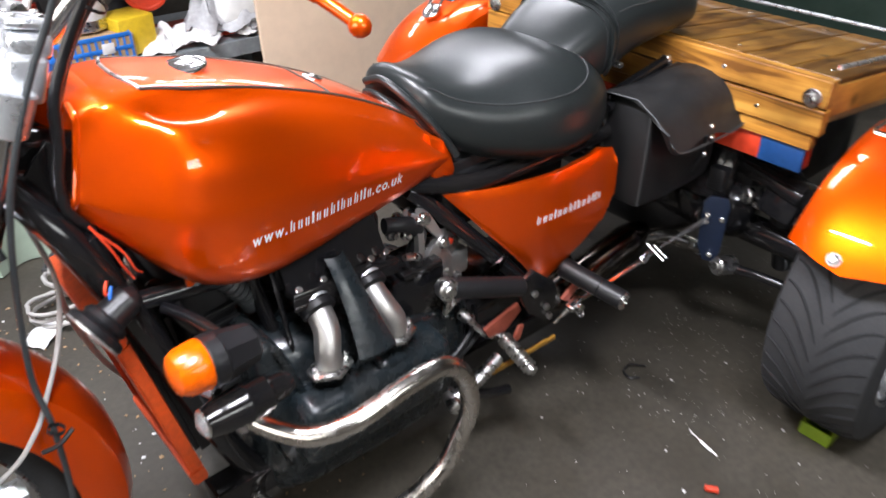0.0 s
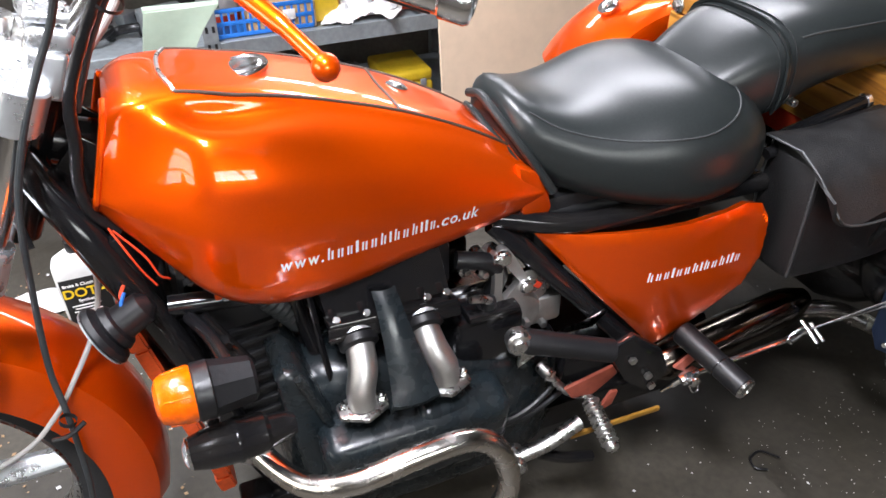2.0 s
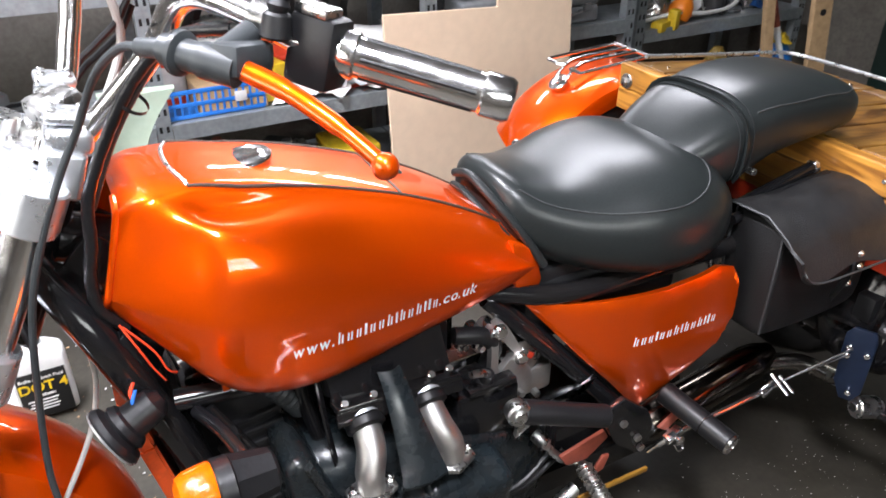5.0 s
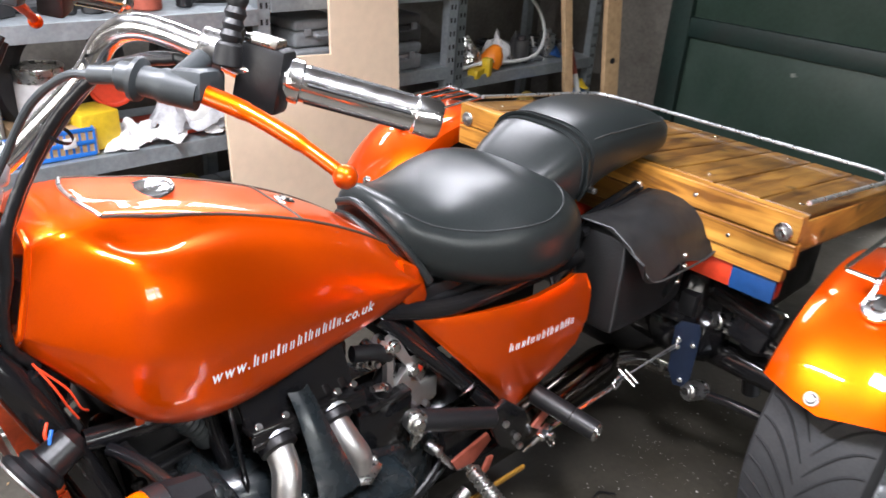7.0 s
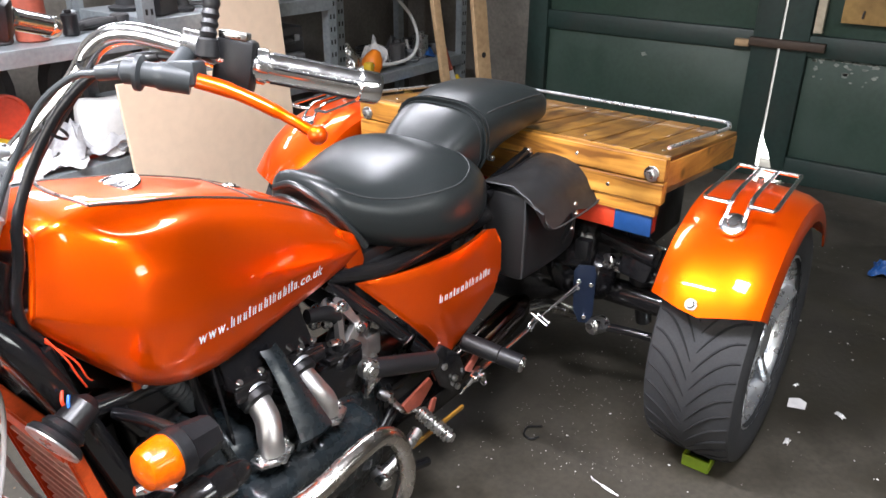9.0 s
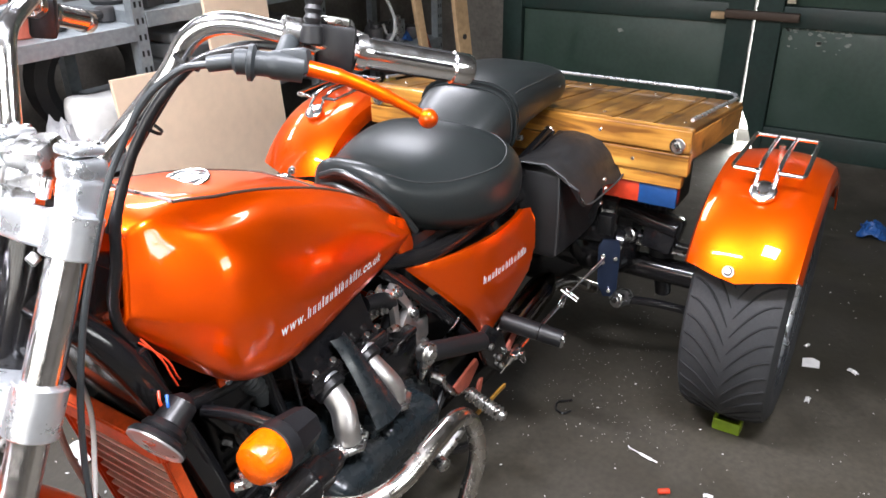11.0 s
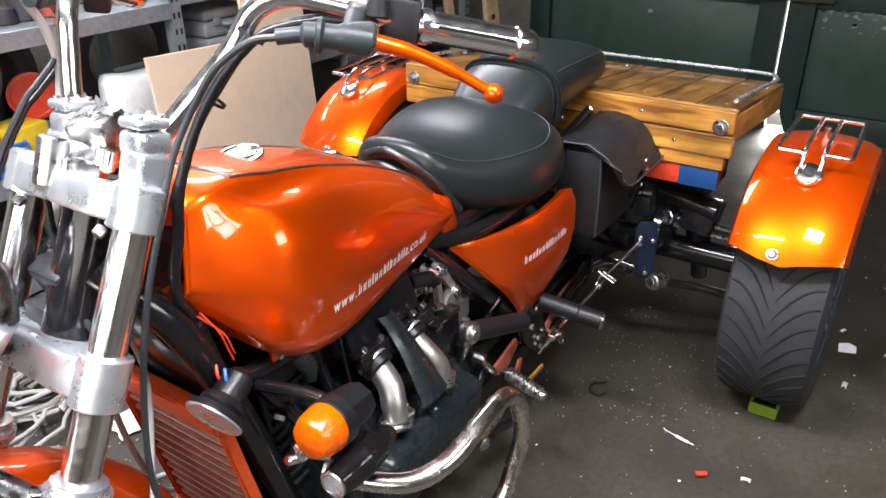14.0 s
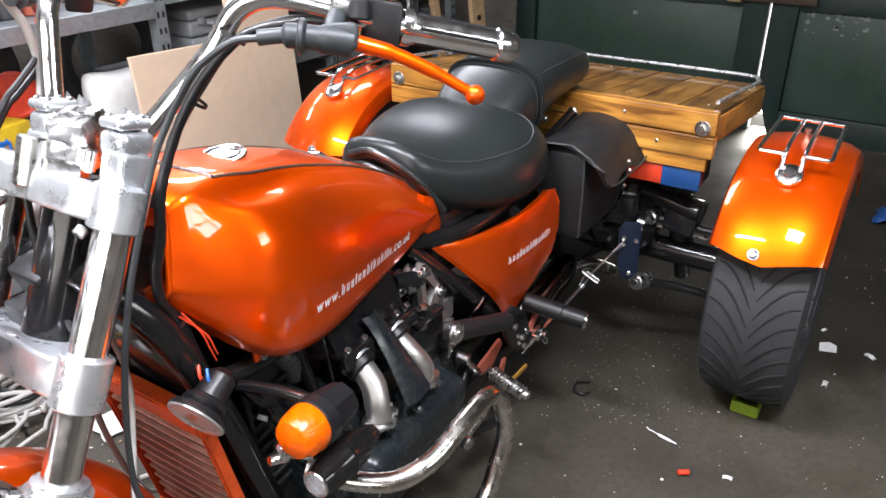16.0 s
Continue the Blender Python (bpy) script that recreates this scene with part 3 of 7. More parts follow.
for side in (-1, 1):
    f = part("rear_fender", rear_fender(side), ORANGE, trike, "candy orange rear mudguard with a chrome rack")
    part("bolt", joined(cyl((-0.253, side * 0.567, 0.470), (-0.2585, side * 0.567, 0.4735), 0.012, n=20, bevel=0.001), cyl((-0.257, side * 0.567, 0.4725), (-0.263, side * 0.567, 0.4765), 0.0085, n=16, bevel=0.003)), STEEL, f)
    w = part("rear_wheel", lathe((WX, side * TY - 0.09, WR), (0, 1, 0), [(0, 0.195), (0.004, 0.205), (0.012, 0.19), (0.03, 0.18), (0.15, 0.18), (0.168, 0.19), (0.176, 0.205), (0.18, 0.195)], 64, (False, False)), ALLOY, trike, "alloy rear wheel")
    part("tyre", tyre_mesh((WX, side * TY, WR), WR, 0.195, 0.19), RUBBER, w, "worn wide road tyre with V grooves")
    part("hub", joined(cyl((WX, side * (TY + 0.02), WR), (WX, side * (TY + 0.075), WR), 0.055, 0.045, 28, 0.004), cyl((WX, side * (TY - 0.06), WR), (WX, side * (TY + 0.02), WR), 0.11, n=28, bevel=0.004)), ALLOY, w)
    for k in range(5):
        a = 2 * math.pi * k / 5 + 0.3
        d = V(math.cos(a), 0, math.sin(a))
        part("spoke", sweep([V(WX, side * (TY + 0.055), WR) + d * 0.04, V(WX, side * (TY + 0.06), WR) + d * 0.11, V(WX, side * (TY + 0.07), WR) + d * 0.19], [0.026, 0.019, 0.024], 8, 0.5), ALLOY, w)

# load deck: three front boards, side boards, top planks
DX0, DX1, DZ0, DZ1 = -0.072, 0.425, 0.684, 0.628
deck = part("load_deck", box(((DX0 + DX1) / 2 + 0.02, 0, 0.572), (DX1 - DX0 - 0.08, 0.76, 0.06), 0.004, (0, 6.4, 0)), TIMBER, trike, "varnished pine load deck")
NP = 9
for i in range(NP):
    y = -0.42 + 0.84 * (i + 0.5) / NP
    part("plank", box(((DX0 + DX1) / 2 + 0.012, y, (DZ0 + DZ1) / 2 - 0.012), (DX1 - DX0 - 0.024, 0.84 / NP - 0.004, 0.022), 0.003, (0, 6.4, 0)), WOOD_TOP, deck, smooth=False)
for z0, z1 in ((0.634, 0.685), (0.583, 0.631)):
    part("board", box((DX0, 0, (z0 + z1) / 2), (0.026, 0.845, z1 - z0), 0.003), WOOD_Y, deck, smooth=False)
part("board", box((DX0 + 0.006, -0.315, 0.566), (0.024, 0.19, 0.03), 0.002), WOOD_Y, deck, smooth=False)
part("board", box((DX0 + 0.006, 0.08, 0.566), (0.024, 0.56, 0.03), 0.002), WOOD_Y, deck, smooth=False)
for side in (-1, 1):
    part("side_board", box(((DX0 + DX1) / 2, side * 0.409, 0.616), (DX1 - DX0, 0.022, 0.060), 0.003, (0, 6.4, 0)), WOOD_X, deck, smooth=False)
    part("bolt", joined(cyl((DX0 - 0.013, side * 0.395, 0.65), (DX0 - 0.017, side * 0.395, 0.65), 0.017, n=20, bevel=0.001), cyl((DX0 - 0.017, side * 0.395, 0.65), (DX0 - 0.026, side * 0.395, 0.65), 0.009, n=6, bevel=0.001)), STEEL, deck, "zinc coach bolt with a washer")
part("deck_rail", bar([(-0.03, -0.405, 0.694), (0.2, -0.408, 0.668), (0.35, -0.412, 0.652), (0.39, -0.405, 0.648), (0.446, -0.37, 0.643), (0.455, -0.2, 0.642), (0.455, 0, 0.642), (0.455, 0.2, 0.642), (0.446, 0.37, 0.643), (0.39, 0.405, 0.648), (0.2, 0.408, 0.668), (-0.03, 0.405, 0.694)], 0.0048, 10), ALLOY, trike, "thin metal rail round the load deck")
part("deck_bearer", box((-0.05, 0, 0.525), (0.04, 0.80, 0.048), 0.003), RED, trike, "red painted steel bearer")
part("bearer_sticker", box((-0.068, -0.360, 0.525), (0.008, 0.086, 0.048), 0.002), BLUE, trike, "blue painted bearer end")

# side panels
def side_panel(side):
    poly = [(-0.678, 0.541), (-0.64, 0.545), (-0.56, 0.548), (-0.47, 0.550), (-0.41, 0.558), (-0.378, 0.567), (-0.350, 0.560), (-0.333, 0.535), (-0.326, 0.49), (-0.330, 0.45), (-0.350, 0.402), (-0.40, 0.352), (-0.455, 0.300), (-0.468, 0.294), (-0.486, 0.312), (-0.54, 0.378), (-0.605, 0.452), (-0.668, 0.528)]
    bm = bmesh.new()
    front = bm.faces.new([bm.verts.new((x, 0, z)) for x, z in poly])
    bmesh.ops.triangulate(bm, faces=[front])
    for _ in range(4):
        bmesh.ops.subdivide_edges(bm, edges=[e for e in bm.edges if e.calc_length() > 0.014], cuts=1)
        bmesh.ops.triangulate(bm, faces=bm.faces[:])
    for v in bm.verts:
        if v.is_boundary:
            v.co.y = -0.004
    bmesh.ops.recalc_face_normals(bm, faces=bm.faces[:])
    if bm.faces[0].normal.y < 0:
        bmesh.ops.reverse_faces(bm, faces=bm.faces[:])
    bmesh.ops.solidify(bm, geom=bm.faces[:], thickness=0.012)
    for v in bm.verts:
        out = ramp(v.co.x, [(-0.68, 0.092), (-0.62, 0.130), (-0.54, 0.160), (-0.44, 0.174), (-0.31, 0.180)])[0]
        out -= 0.03 * max(0, (0.44 - v.co.z) / 0.14) ** 1.3
        v.co.y = side * (out + v.co.y + 0.008)
    return bm


for side in (-1, 1):
    part("side_panel", side_panel(side), ORANGE, trike, "candy orange side panel")

# forks, yokes and front wheel
RAKE = radians(26.8)
FD = V(-math.sin(RAKE), 0, -math.cos(RAKE))
HEAD = V(-1.265, 0, 0.83)


def on_fork(d, y):
    return HEAD + FD * d + V(0, y, 0)


for side in (-1, 1):
    leg = part("fork_leg", cyl(on_fork(-0.02, side * 0.095), on_fork(0.33, side * 0.095), 0.0205, n=28, bevel=0.002), CHROME, trike, "polished chrome fork tube")
    part("slider", lathe(on_fork(0.285, side * 0.095), FD, [(0, 0.0215), (0.002, 0.030), (0.010, 0.031), (0.012, 0.036), (0.024, 0.036), (0.030, 0.031), (0.36, 0.030), (0.37, 0.02)], 28), ALLOY, leg)
FWX, FWR = -1.56, 0.275
fw = part("front_wheel", lathe((FWX, -0.05, FWR), (0, 1, 0), [(0, 0.205), (0.01, 0.215), (0.03, 0.195), (0.07, 0.195), (0.09, 0.215), (0.1, 0.205)], 56, (False, False)), STEEL, trike, "steel front wheel")
part("tyre", tyre_mesh((FWX, 0, FWR), FWR, 0.11, 0.205, 64, 0.02), RUBBER, fw, "narrow front tyre")
part("hub", cyl((FWX, -0.06, FWR), (FWX, 0.06, FWR), 0.05, n=24, bevel=0.004), ALLOY, fw)
for k in range(6):
    a = 2 * math.pi * k / 6
    d = V(math.cos(a), 0, math.sin(a))
    part("spoke", sweep([V(FWX, 0, FWR) + d * 0.04, V(FWX, 0, FWR) + d * 0.205], [0.022, 0.016], 8, 0.7), ALLOY, fw)


def front_fender():
    prof = [(-0.082, -0.055), (-0.080, -0.02), (-0.068, 0.006), (-0.04, 0.022), (0, 0.028), (0.04, 0.022), (0.068, 0.006), (0.080, -0.02), (0.082, -0.055)]
    loops = []
    for i in range(37):
        a = radians(-14 + (150 + 14) * i / 36)
        loops.append([V(FWX + math.cos(a) * (0.303 + dr), y, FWR + math.sin(a) * (0.303 + dr)) for y, dr in prof])
    bm = rings(bmesh.new(), loops, False, (False, False))
    bmesh.ops.recalc_face_normals(bm, faces=bm.faces[:])
    bmesh.ops.solidify(bm, geom=bm.faces[:], thickness=0.004)
    return bm


part("front_fender", front_fender(), ORANGE, trike, "orange front mudguard")

# ---- trike: tank fittings, lettering, trim ----
from mathutils.bvhtree import BVHTree


def tree_of(ob):
    bm = bmesh.new()
    bm.from_mesh(ob.data)
    bm.transform(Matrix.Translation(trike.location))
    t = BVHTree.FromBMesh(bm)
    bm.free()
    return t


def drop(tree, p, way, lift):
    """The point where a line from p along way meets a surface, lifted off it."""
    hit, nrm, _, _ = tree.ray_cast(Vector(p), Vector(way))
    if hit is None:
        return None
    return hit + (nrm if nrm.dot(Vector(way)) < 0 else -nrm) * lift


def line_on(tree, pts, lift, per=10, way=(0, 0, -1), start=1.2):
    out = []
    for p in spline([V(x, y, 0) for x, y in pts], per):
        q = drop(tree, (p.x, p.y, start), way, lift)
        if q is not None:
            out.append(q)
    return out


TT = tree_of(tank)
# the lid in the tank top: dark seams, a hinge line and a front edge
SEAM = mat("dark_seam", (0.05, 0.03, 0.02), 0.5)
part("lid_seam", sweep(line_on(TT, [(-1.112, 0.064), (-1.122, 0.03), (-1.123, -0.02), (-1.113, -0.068)], 0.0005, 8), 0.0028, 8), STEEL, tank, "grey sealing strip at the lid's edge")
for side in (-1, 1):
    part("lid_seam", sweep(line_on(TT, [(-1.113, side * 0.068), (-1.06, side * 0.0715), (-1.0, side * 0.0725), (-0.94, side * 0.0725), (-0.88, side * 0.072), (-0.82, side * 0.071), (-0.76, side * 0.069), (-0.71, side * 0.065)], 0.0003, 8), 0.0024, 8), SEAM, tank)
part("lid_hinge", sweep(line_on(TT, [(-0.862, 0.071), (-0.868, 0.0), (-0.862, -0.071)], 0.0005, 10), 0.0022, 8), SEAM, tank)
cp = drop(TT, (-1.030, 0.004, 1.2), (0, 0, -1), 0.0)
cap = part("fuel_cap", lathe(cp - V(0.001, 0, 0.004), (-0.12, 0, 1), [(0, 0.032), (0.004, 0.0325), (0.0065, 0.031), (0.007, 0.027), (0.0055, 0.025), (0.007, 0.023), (0.0082, 0.015), (0.0085, 0.001)], 40), CHROME, tank, "chrome fuel cap")
lp = drop(TT, (-0.838, 0.012, 1.2), (0, 0, -1), 0.0)
part("lid_lock", lathe(lp - V(0, 0, 0.002), (0.35, 0, 1), [(0, 0.015), (0.003, 0.0155), (0.005, 0.012), (0.0045, 0.008), (0.007, 0.007), (0.0075, 0.001)], 24), CHROME, tank)
# rolled lip along the tank's front edge, the tail behind the tank and a fixing tab
for side in (-1, 1):
    half = spline(half_section(TANK[0], 0.0), 6)[8:80]
    part("tank_lip", sweep([V(p.x, side * p.y, p.z) for p in half], 0.0040, 8), ORANGE, tank)
    tail = prism([(-0.712, 0.658), (-0.676, 0.640), (-0.668, 0.628), (-0.656, 0.584), (-0.660, 0.573), (-0.70, 0.566)], "y", side * 0.078, side * 0.1045, 0.005)
    part("tank_tail", tail, ORANGE, tank)
    part("tank_tab", box((-1.108, side * 0.104, 0.576), (0.026, 0.006, 0.026), 0.002), ORANGE, tank)
for x, z in ((-1.108, 0.572), (-1.06, 0.572)):
    part("tank_bolt", cyl((x, -0.106, z), (x, -0.1145, z - 0.003), 0.0055, n=10, bevel=0.001), CHROME, tank)


LETTER_W = {"w": 0.78, "m": 0.85, "i": 0.30, "l": 0.30, "t": 0.36, "k": 0.58, ".": 0.30, "s": 0.54}


def glyph_mesh(ch):
    cu = bpy.data.curves.new("glyph", "FONT")
    cu.body, cu.size, cu.shear, cu.offset = ch, 1.0, 0.18, 0.018
    ob = new("glyph", cu)
    me = bpy.data.meshes.new_from_object(ob.evaluated_get(bpy.context.evaluated_depsgraph_get()))
    bpy.data.objects.remove(ob)
    bpy.data.curves.remove(cu)
    return me


def lettering(owner, tree, text, plain, start, end, height, side):
    """White vinyl characters laid on a flank; those where plain is 'b' are slanted blocks of a letter's size."""
    a, b = V(*start), V(*end)
    run = b - a
    widths = [LETTER_W.get(c, 0.60) for c in text]
    total = sum(widths)
    s = 0.0
    for c, p, w in zip(text, plain, widths):
        x0, wd = s / total, w / total
        s += w
        ln = run.length * wd
        bm = bmesh.new()
        if p == "b":
            tall = 1.0 if c in "bdfhklt" else (0.94 if c == "i" else 0.72)
            quads = [((0.16, 0), (0.36, 0), (0.36, tall), (0.16, tall)), ((0.52, 0), (0.72, 0), (0.72, min(tall, 0.72)), (0.52, min(tall, 0.72)))] if c not in "ilt" else [((0.2, 0), (0.7, 0), (0.7, tall), (0.2, tall))]
            for q in quads:
                vs = [bm.verts.new((u + 0.12 * v, v, 0)) for u, v in q]
                bm.faces.new(vs)
        else:
            me = glyph_mesh(c)
            bm.from_mesh(me)
            bpy.data.meshes.remove(me)
            xs = [v.co.x for v in bm.verts]
            lo, hi = min(xs), max(xs)
            for v in bm.verts:
                v.co.x = 0.08 + (v.co.x - lo) / max(hi - lo, 1e-4) * (0.86 if c != "." else 0.45)
                v.co.y /= 0.72
        bmesh.ops.triangulate(bm, faces=bm.faces[:])
        for v in bm.verts:
            p0 = a + run * (x0 + wd * v.co.x) + V(0, 0, height * v.co.y)
            q = drop(tree, (p0.x, side * 0.5, p0.z), (0, -side, 0), 0.0012)
            v.co = q if q is not None else p0
        part("letter", bm, TEXT, owner, smooth=False)


lettering(tank, TT, "www.bostonbikebits.co.uk", "cccc" + "b" * 14 + "cccccc", (-1.044, -0.14, 0.617), (-0.776, -0.11, 0.608), 0.0178, -1)

# seat seams
ST = tree_of(seat)
SEAM_LINE = [(-0.685, 0.070), (-0.65, 0.095), (-0.60, 0.120), (-0.55, 0.143), (-0.50, 0.162), (-0.45, 0.168), (-0.405, 0.152), (-0.372, 0.112), (-0.354, 0.058)]
part("seat_seam", sweep(line_on(ST, [(x, -y) for x, y in SEAM_LINE] + [(-0.350, 0.0)] + SEAM_LINE[::-1], 0.0004), 0.0014, 6), PIPING, seat, "raised stitched seam")
part("seat_nose_trim", joined(bar([(-0.716, 0.05, 0.703), (-0.721, 0.0, 0.720), (-0.716, -0.05, 0.706), (-0.698, -0.083, 0.676), (-0.676, -0.101, 0.640), (-0.66, -0.110, 0.612)], 0.0065, 10), bar([(-0.725, 0.04, 0.690), (-0.731, 0.0, 0.698), (-0.725, -0.045, 0.684), (-0.708, -0.076, 0.658), (-0.690, -0.092, 0.628), (-0.678, -0.100, 0.606)], 0.0055, 10)), LEATHER, seat, "folded leather edge at the seat nose")
PT = tree_of(pillion)


def strap_ring(x, w, lift):
    pts = []
    for i in range(25):
        a = math.pi * (i / 24)
        q = drop(PT, (x, -0.4 * math.cos(a), 0.66 + 0.4 * math.sin(a)), (0, 0.4 * math.cos(a), -0.4 * math.sin(a)), lift)
        if q is not None:
            pts.append(q)
    return sweep(pts, w, 8, 0.35)


part("strap", strap_ring(-0.290, 0.010, 0.001), LEATHER, pillion, "leather grab strap")
part("strap_edge", strap_ring(-0.303, 0.0022, 0.001), PIPING, pillion)
part("strap_edge", strap_ring(-0.277, 0.0022, 0.001), PIPING, pillion)
part("pillion_seam", sweep(line_on(PT, [(-0.265, -0.098), (-0.19, -0.108), (-0.12, -0.109), (-0.06, -0.104), (-0.02, -0.080), (0.0, -0.03)], 0.0004), 0.0014, 6), PIPING, pillion)
part("seat_rivet", cyl((-0.263, -0.100, 0.672), (-0.263, -0.116, 0.672), 0.006, n=14, bevel=0.001), STEEL, pillion)

# side panel lettering
for ob in [o for o in trike.children if o.name.startswith("side_panel")][:1]:
    lettering(ob, tree_of(ob), "bostonbikebits", "b" * 14, (-0.527, -0.18, 0.459), (-0.370, -0.19, 0.467), 0.0172, -1)

# saddlebags
for side in (-1, 1):
    bag = part("saddlebag", loft([(-0.306, 0.046, 0.618, 0.440), (-0.302, 0.051, 0.628, 0.432), (-0.285, 0.053, 0.636, 0.428), (-0.20, 0.056, 0.641, 0.426), (-0.09, 0.054, 0.638, 0.430), (-0.07, 0.047, 0.626, 0.444), (-0.066, 0.038, 0.616, 0.454)], 24, 40, 7, 7, side * 0.176), LEATHER_DULL, trike, "worn black leather saddlebag")

    def flap(side=side):
        """Over the top, then hanging clear of the near face, with rounded corners and a soft wave."""
        rows = []
        for i in range(33):
            u = i / 32
            x = -0.318 + 0.272 * u
            depth = 0.012 + 0.052 * (1 - abs(2 * u - 1) ** 5) ** 0.5 + 0.006 * math.sin(u * 8 + 0.6)
            prof = [(0.110, 0.628), (0.128, 0.640), (0.160, 0.647), (0.195, 0.646), (0.222, 0.638), (0.240, 0.624)]
            n = 7
            prof = prof + [(0.245 + 0.030 * (k + 1) / n + 0.004 * math.sin(u * 9) * k / n, 0.622 - depth * (k + 1) / n) for k in range(n)]
            rows.append([V(x, side * y, z + 0.004 * math.sin(u * 7 + y * 20)) for y, z in prof])
        bm = rings(bmesh.new(), rows, False, (False, False))
        bmesh.ops.recalc_face_normals(bm, faces=bm.faces[:])
        bmesh.ops.solidify(bm, geom=bm.faces[:], thickness=0.0045)
        return bm
    fl = part("flap", flap(), LEATHER_FLAP, bag, "curved leather flap")
    hem = [V(-0.318 + 0.272 * i / 32, side * 0.2795, 0.619 - (0.012 + 0.052 * (1 - abs(2 * i / 32 - 1) ** 5) ** 0.5)) for i in range(1, 32)]
    part("hem", sweep([V(-0.319, side * 0.130, 0.641), V(-0.319, side * 0.20, 0.645), V(-0.319, side * 0.240, 0.624)] + hem, 0.0020, 6), PIPING, fl, "worn grey edge")
    part("strap", bar([(-0.188, side * 0.270, 0.568), (-0.187, side * 0.268, 0.54), (-0.185, side * 0.250, 0.49)], 0.011, 8, 6, 0.25), LEATHER_DULL, bag)
    for z, y in ((0.586, 0.277), (0.566, 0.281), (0.53, 0.272)):
        part("stud", lathe((-0.189, side * y, z), (0, side, 0.1), [(0, 0.0055), (0.002, 0.005), (0.004, 0.003), (0.005, 0.0005)], 12), CHROME, bag)
    part("piping", bar([(-0.304, side * 0.222, 0.632), (-0.308, side * 0.226, 0.56), (-0.306, side * 0.224, 0.44)], 0.0022, 6), PIPING, bag)
    part("piping", bar([(-0.304, side * 0.131, 0.630), (-0.308, side * 0.128, 0.56), (-0.306, side * 0.130, 0.44)], 0.0022, 6), PIPING, bag)
    rail = part("grab_rail", bar([(-0.345, side * 0.112, 0.600), (-0.27, side * 0.112, 0.618), (-0.18, side * 0.109, 0.634), (-0.105, side * 0.105, 0.645)], 0.011, 12), BLACK_PAINT, trike)
    part("rail_cap", lathe((-0.112, side * 0.105, 0.644), (1, 0.0, 0.14), [(0, 0.009), (0.004, 0.0125), (0.012, 0.0125), (0.015, 0.009), (0.016, 0.001)], 16), CHROME, rail)
    part("rail_cap", lathe((-0.315, side * 0.128, 0.618), (-0.6, side * -0.3, 0.2), [(0, 0.006), (0.01, 0.008), (0.02, 0.006), (0.022, 0.001)], 14), CHROME, rail)
    part("grab_rail", bar([(-0.32, side * 0.138, 0.612), (-0.22, side * 0.138, 0.630), (-0.10, side * 0.132, 0.640)], 0.009, 10), BLACK_MATT, trike)

# fender racks
for side in (-1, 1):
    fender = [o for o in trike.children if o.name.startswith("rear_fender")][0 if side < 0 else 1]
    yc = side * 0.585
    rack = part("luggage_rack", joined(
        bar([(-0.125, yc - 0.018, 0.606), (-0.095, yc - 0.018, 0.634), (-0.05, yc - 0.018, 0.645), (0.09, yc - 0.018, 0.65)], 0.0046, 8, 5),
        bar([(-0.125, yc + 0.018, 0.606), (-0.095, yc + 0.018, 0.634), (-0.05, yc + 0.018, 0.645), (0.09, yc + 0.018, 0.65)], 0.0046, 8, 5),
        sweep([(-0.10, yc - 0.018, 0.634), (-0.115, yc - 0.024, 0.636), (-0.115, yc - 0.064, 0.636), (-0.108, yc - 0.068, 0.638), (0.09, yc - 0.064, 0.65)], 0.0046, 8),
        sweep([(-0.10, yc + 0.018, 0.634), (-0.115, yc + 0.024, 0.636), (-0.115, yc + 0.064, 0.636), (-0.108, yc + 0.068, 0.638), (0.09, yc + 0.064, 0.65)], 0.0046, 8),
        sweep([(0.09, yc - 0.066, 0.65), (0.09, yc + 0.066, 0.65)], 0.0048, 8)), CHROME, fender, "small chrome luggage rack")
    part("rack_foot", lathe((-0.128, yc, 0.599), (-0.55, 0, 0.85), [(-0.004, 0.026), (0.003, 0.026), (0.006, 0.022), (0.007, 0.012), (0.010, 0.010), (0.011, 0.001)], 24), CHROME, fender)
    part("rack_foot", cyl((0.03, yc, 0.622), (0.03, yc, 0.65), 0.007, n=12), CHROME, fender)

# tyre tread: V grooves as thin dark inlays cut across the crown
GROOVE = mat("tread_groove", (0.010, 0.010, 0.011), 0.9)
for side in (-1, 1):
    wheel = [o for o in trike.children if o.name.startswith("rear_wheel")][0 if side < 0 else 1]
    tread = []
    for k in range(44):
        a0 = 2 * math.pi * k / 44
        for s2 in (-1, 1):
            pts = []
            for i in range(7):
                u = i / 6
                y = s2 * (0.004 + 0.082 * u)
                a = a0 + (0.5 * (s2 > 0)) * 2 * math.pi / 44 - 0.30 * (1 - (1 - u) ** 1.9)
                r = WR - 0.0044 * (y / 0.07) ** 2 - 0.0002 - (0.003 if abs(y) > 0.078 else 0)
                pts.append(V(WX + math.cos(a) * r, side * TY + y, WR + math.sin(a) * r))
            tread.append(sweep(pts, [0.0012, 0.0022, 0.0026, 0.0028, 0.0028, 0.0026, 0.002], 5))
    tyre = [o for o in wheel.children if o.name.startswith("tyre")][0]
    t = part("tread", joined(*tread), GROOVE, wheel)
    t["kind"] = "stuff"

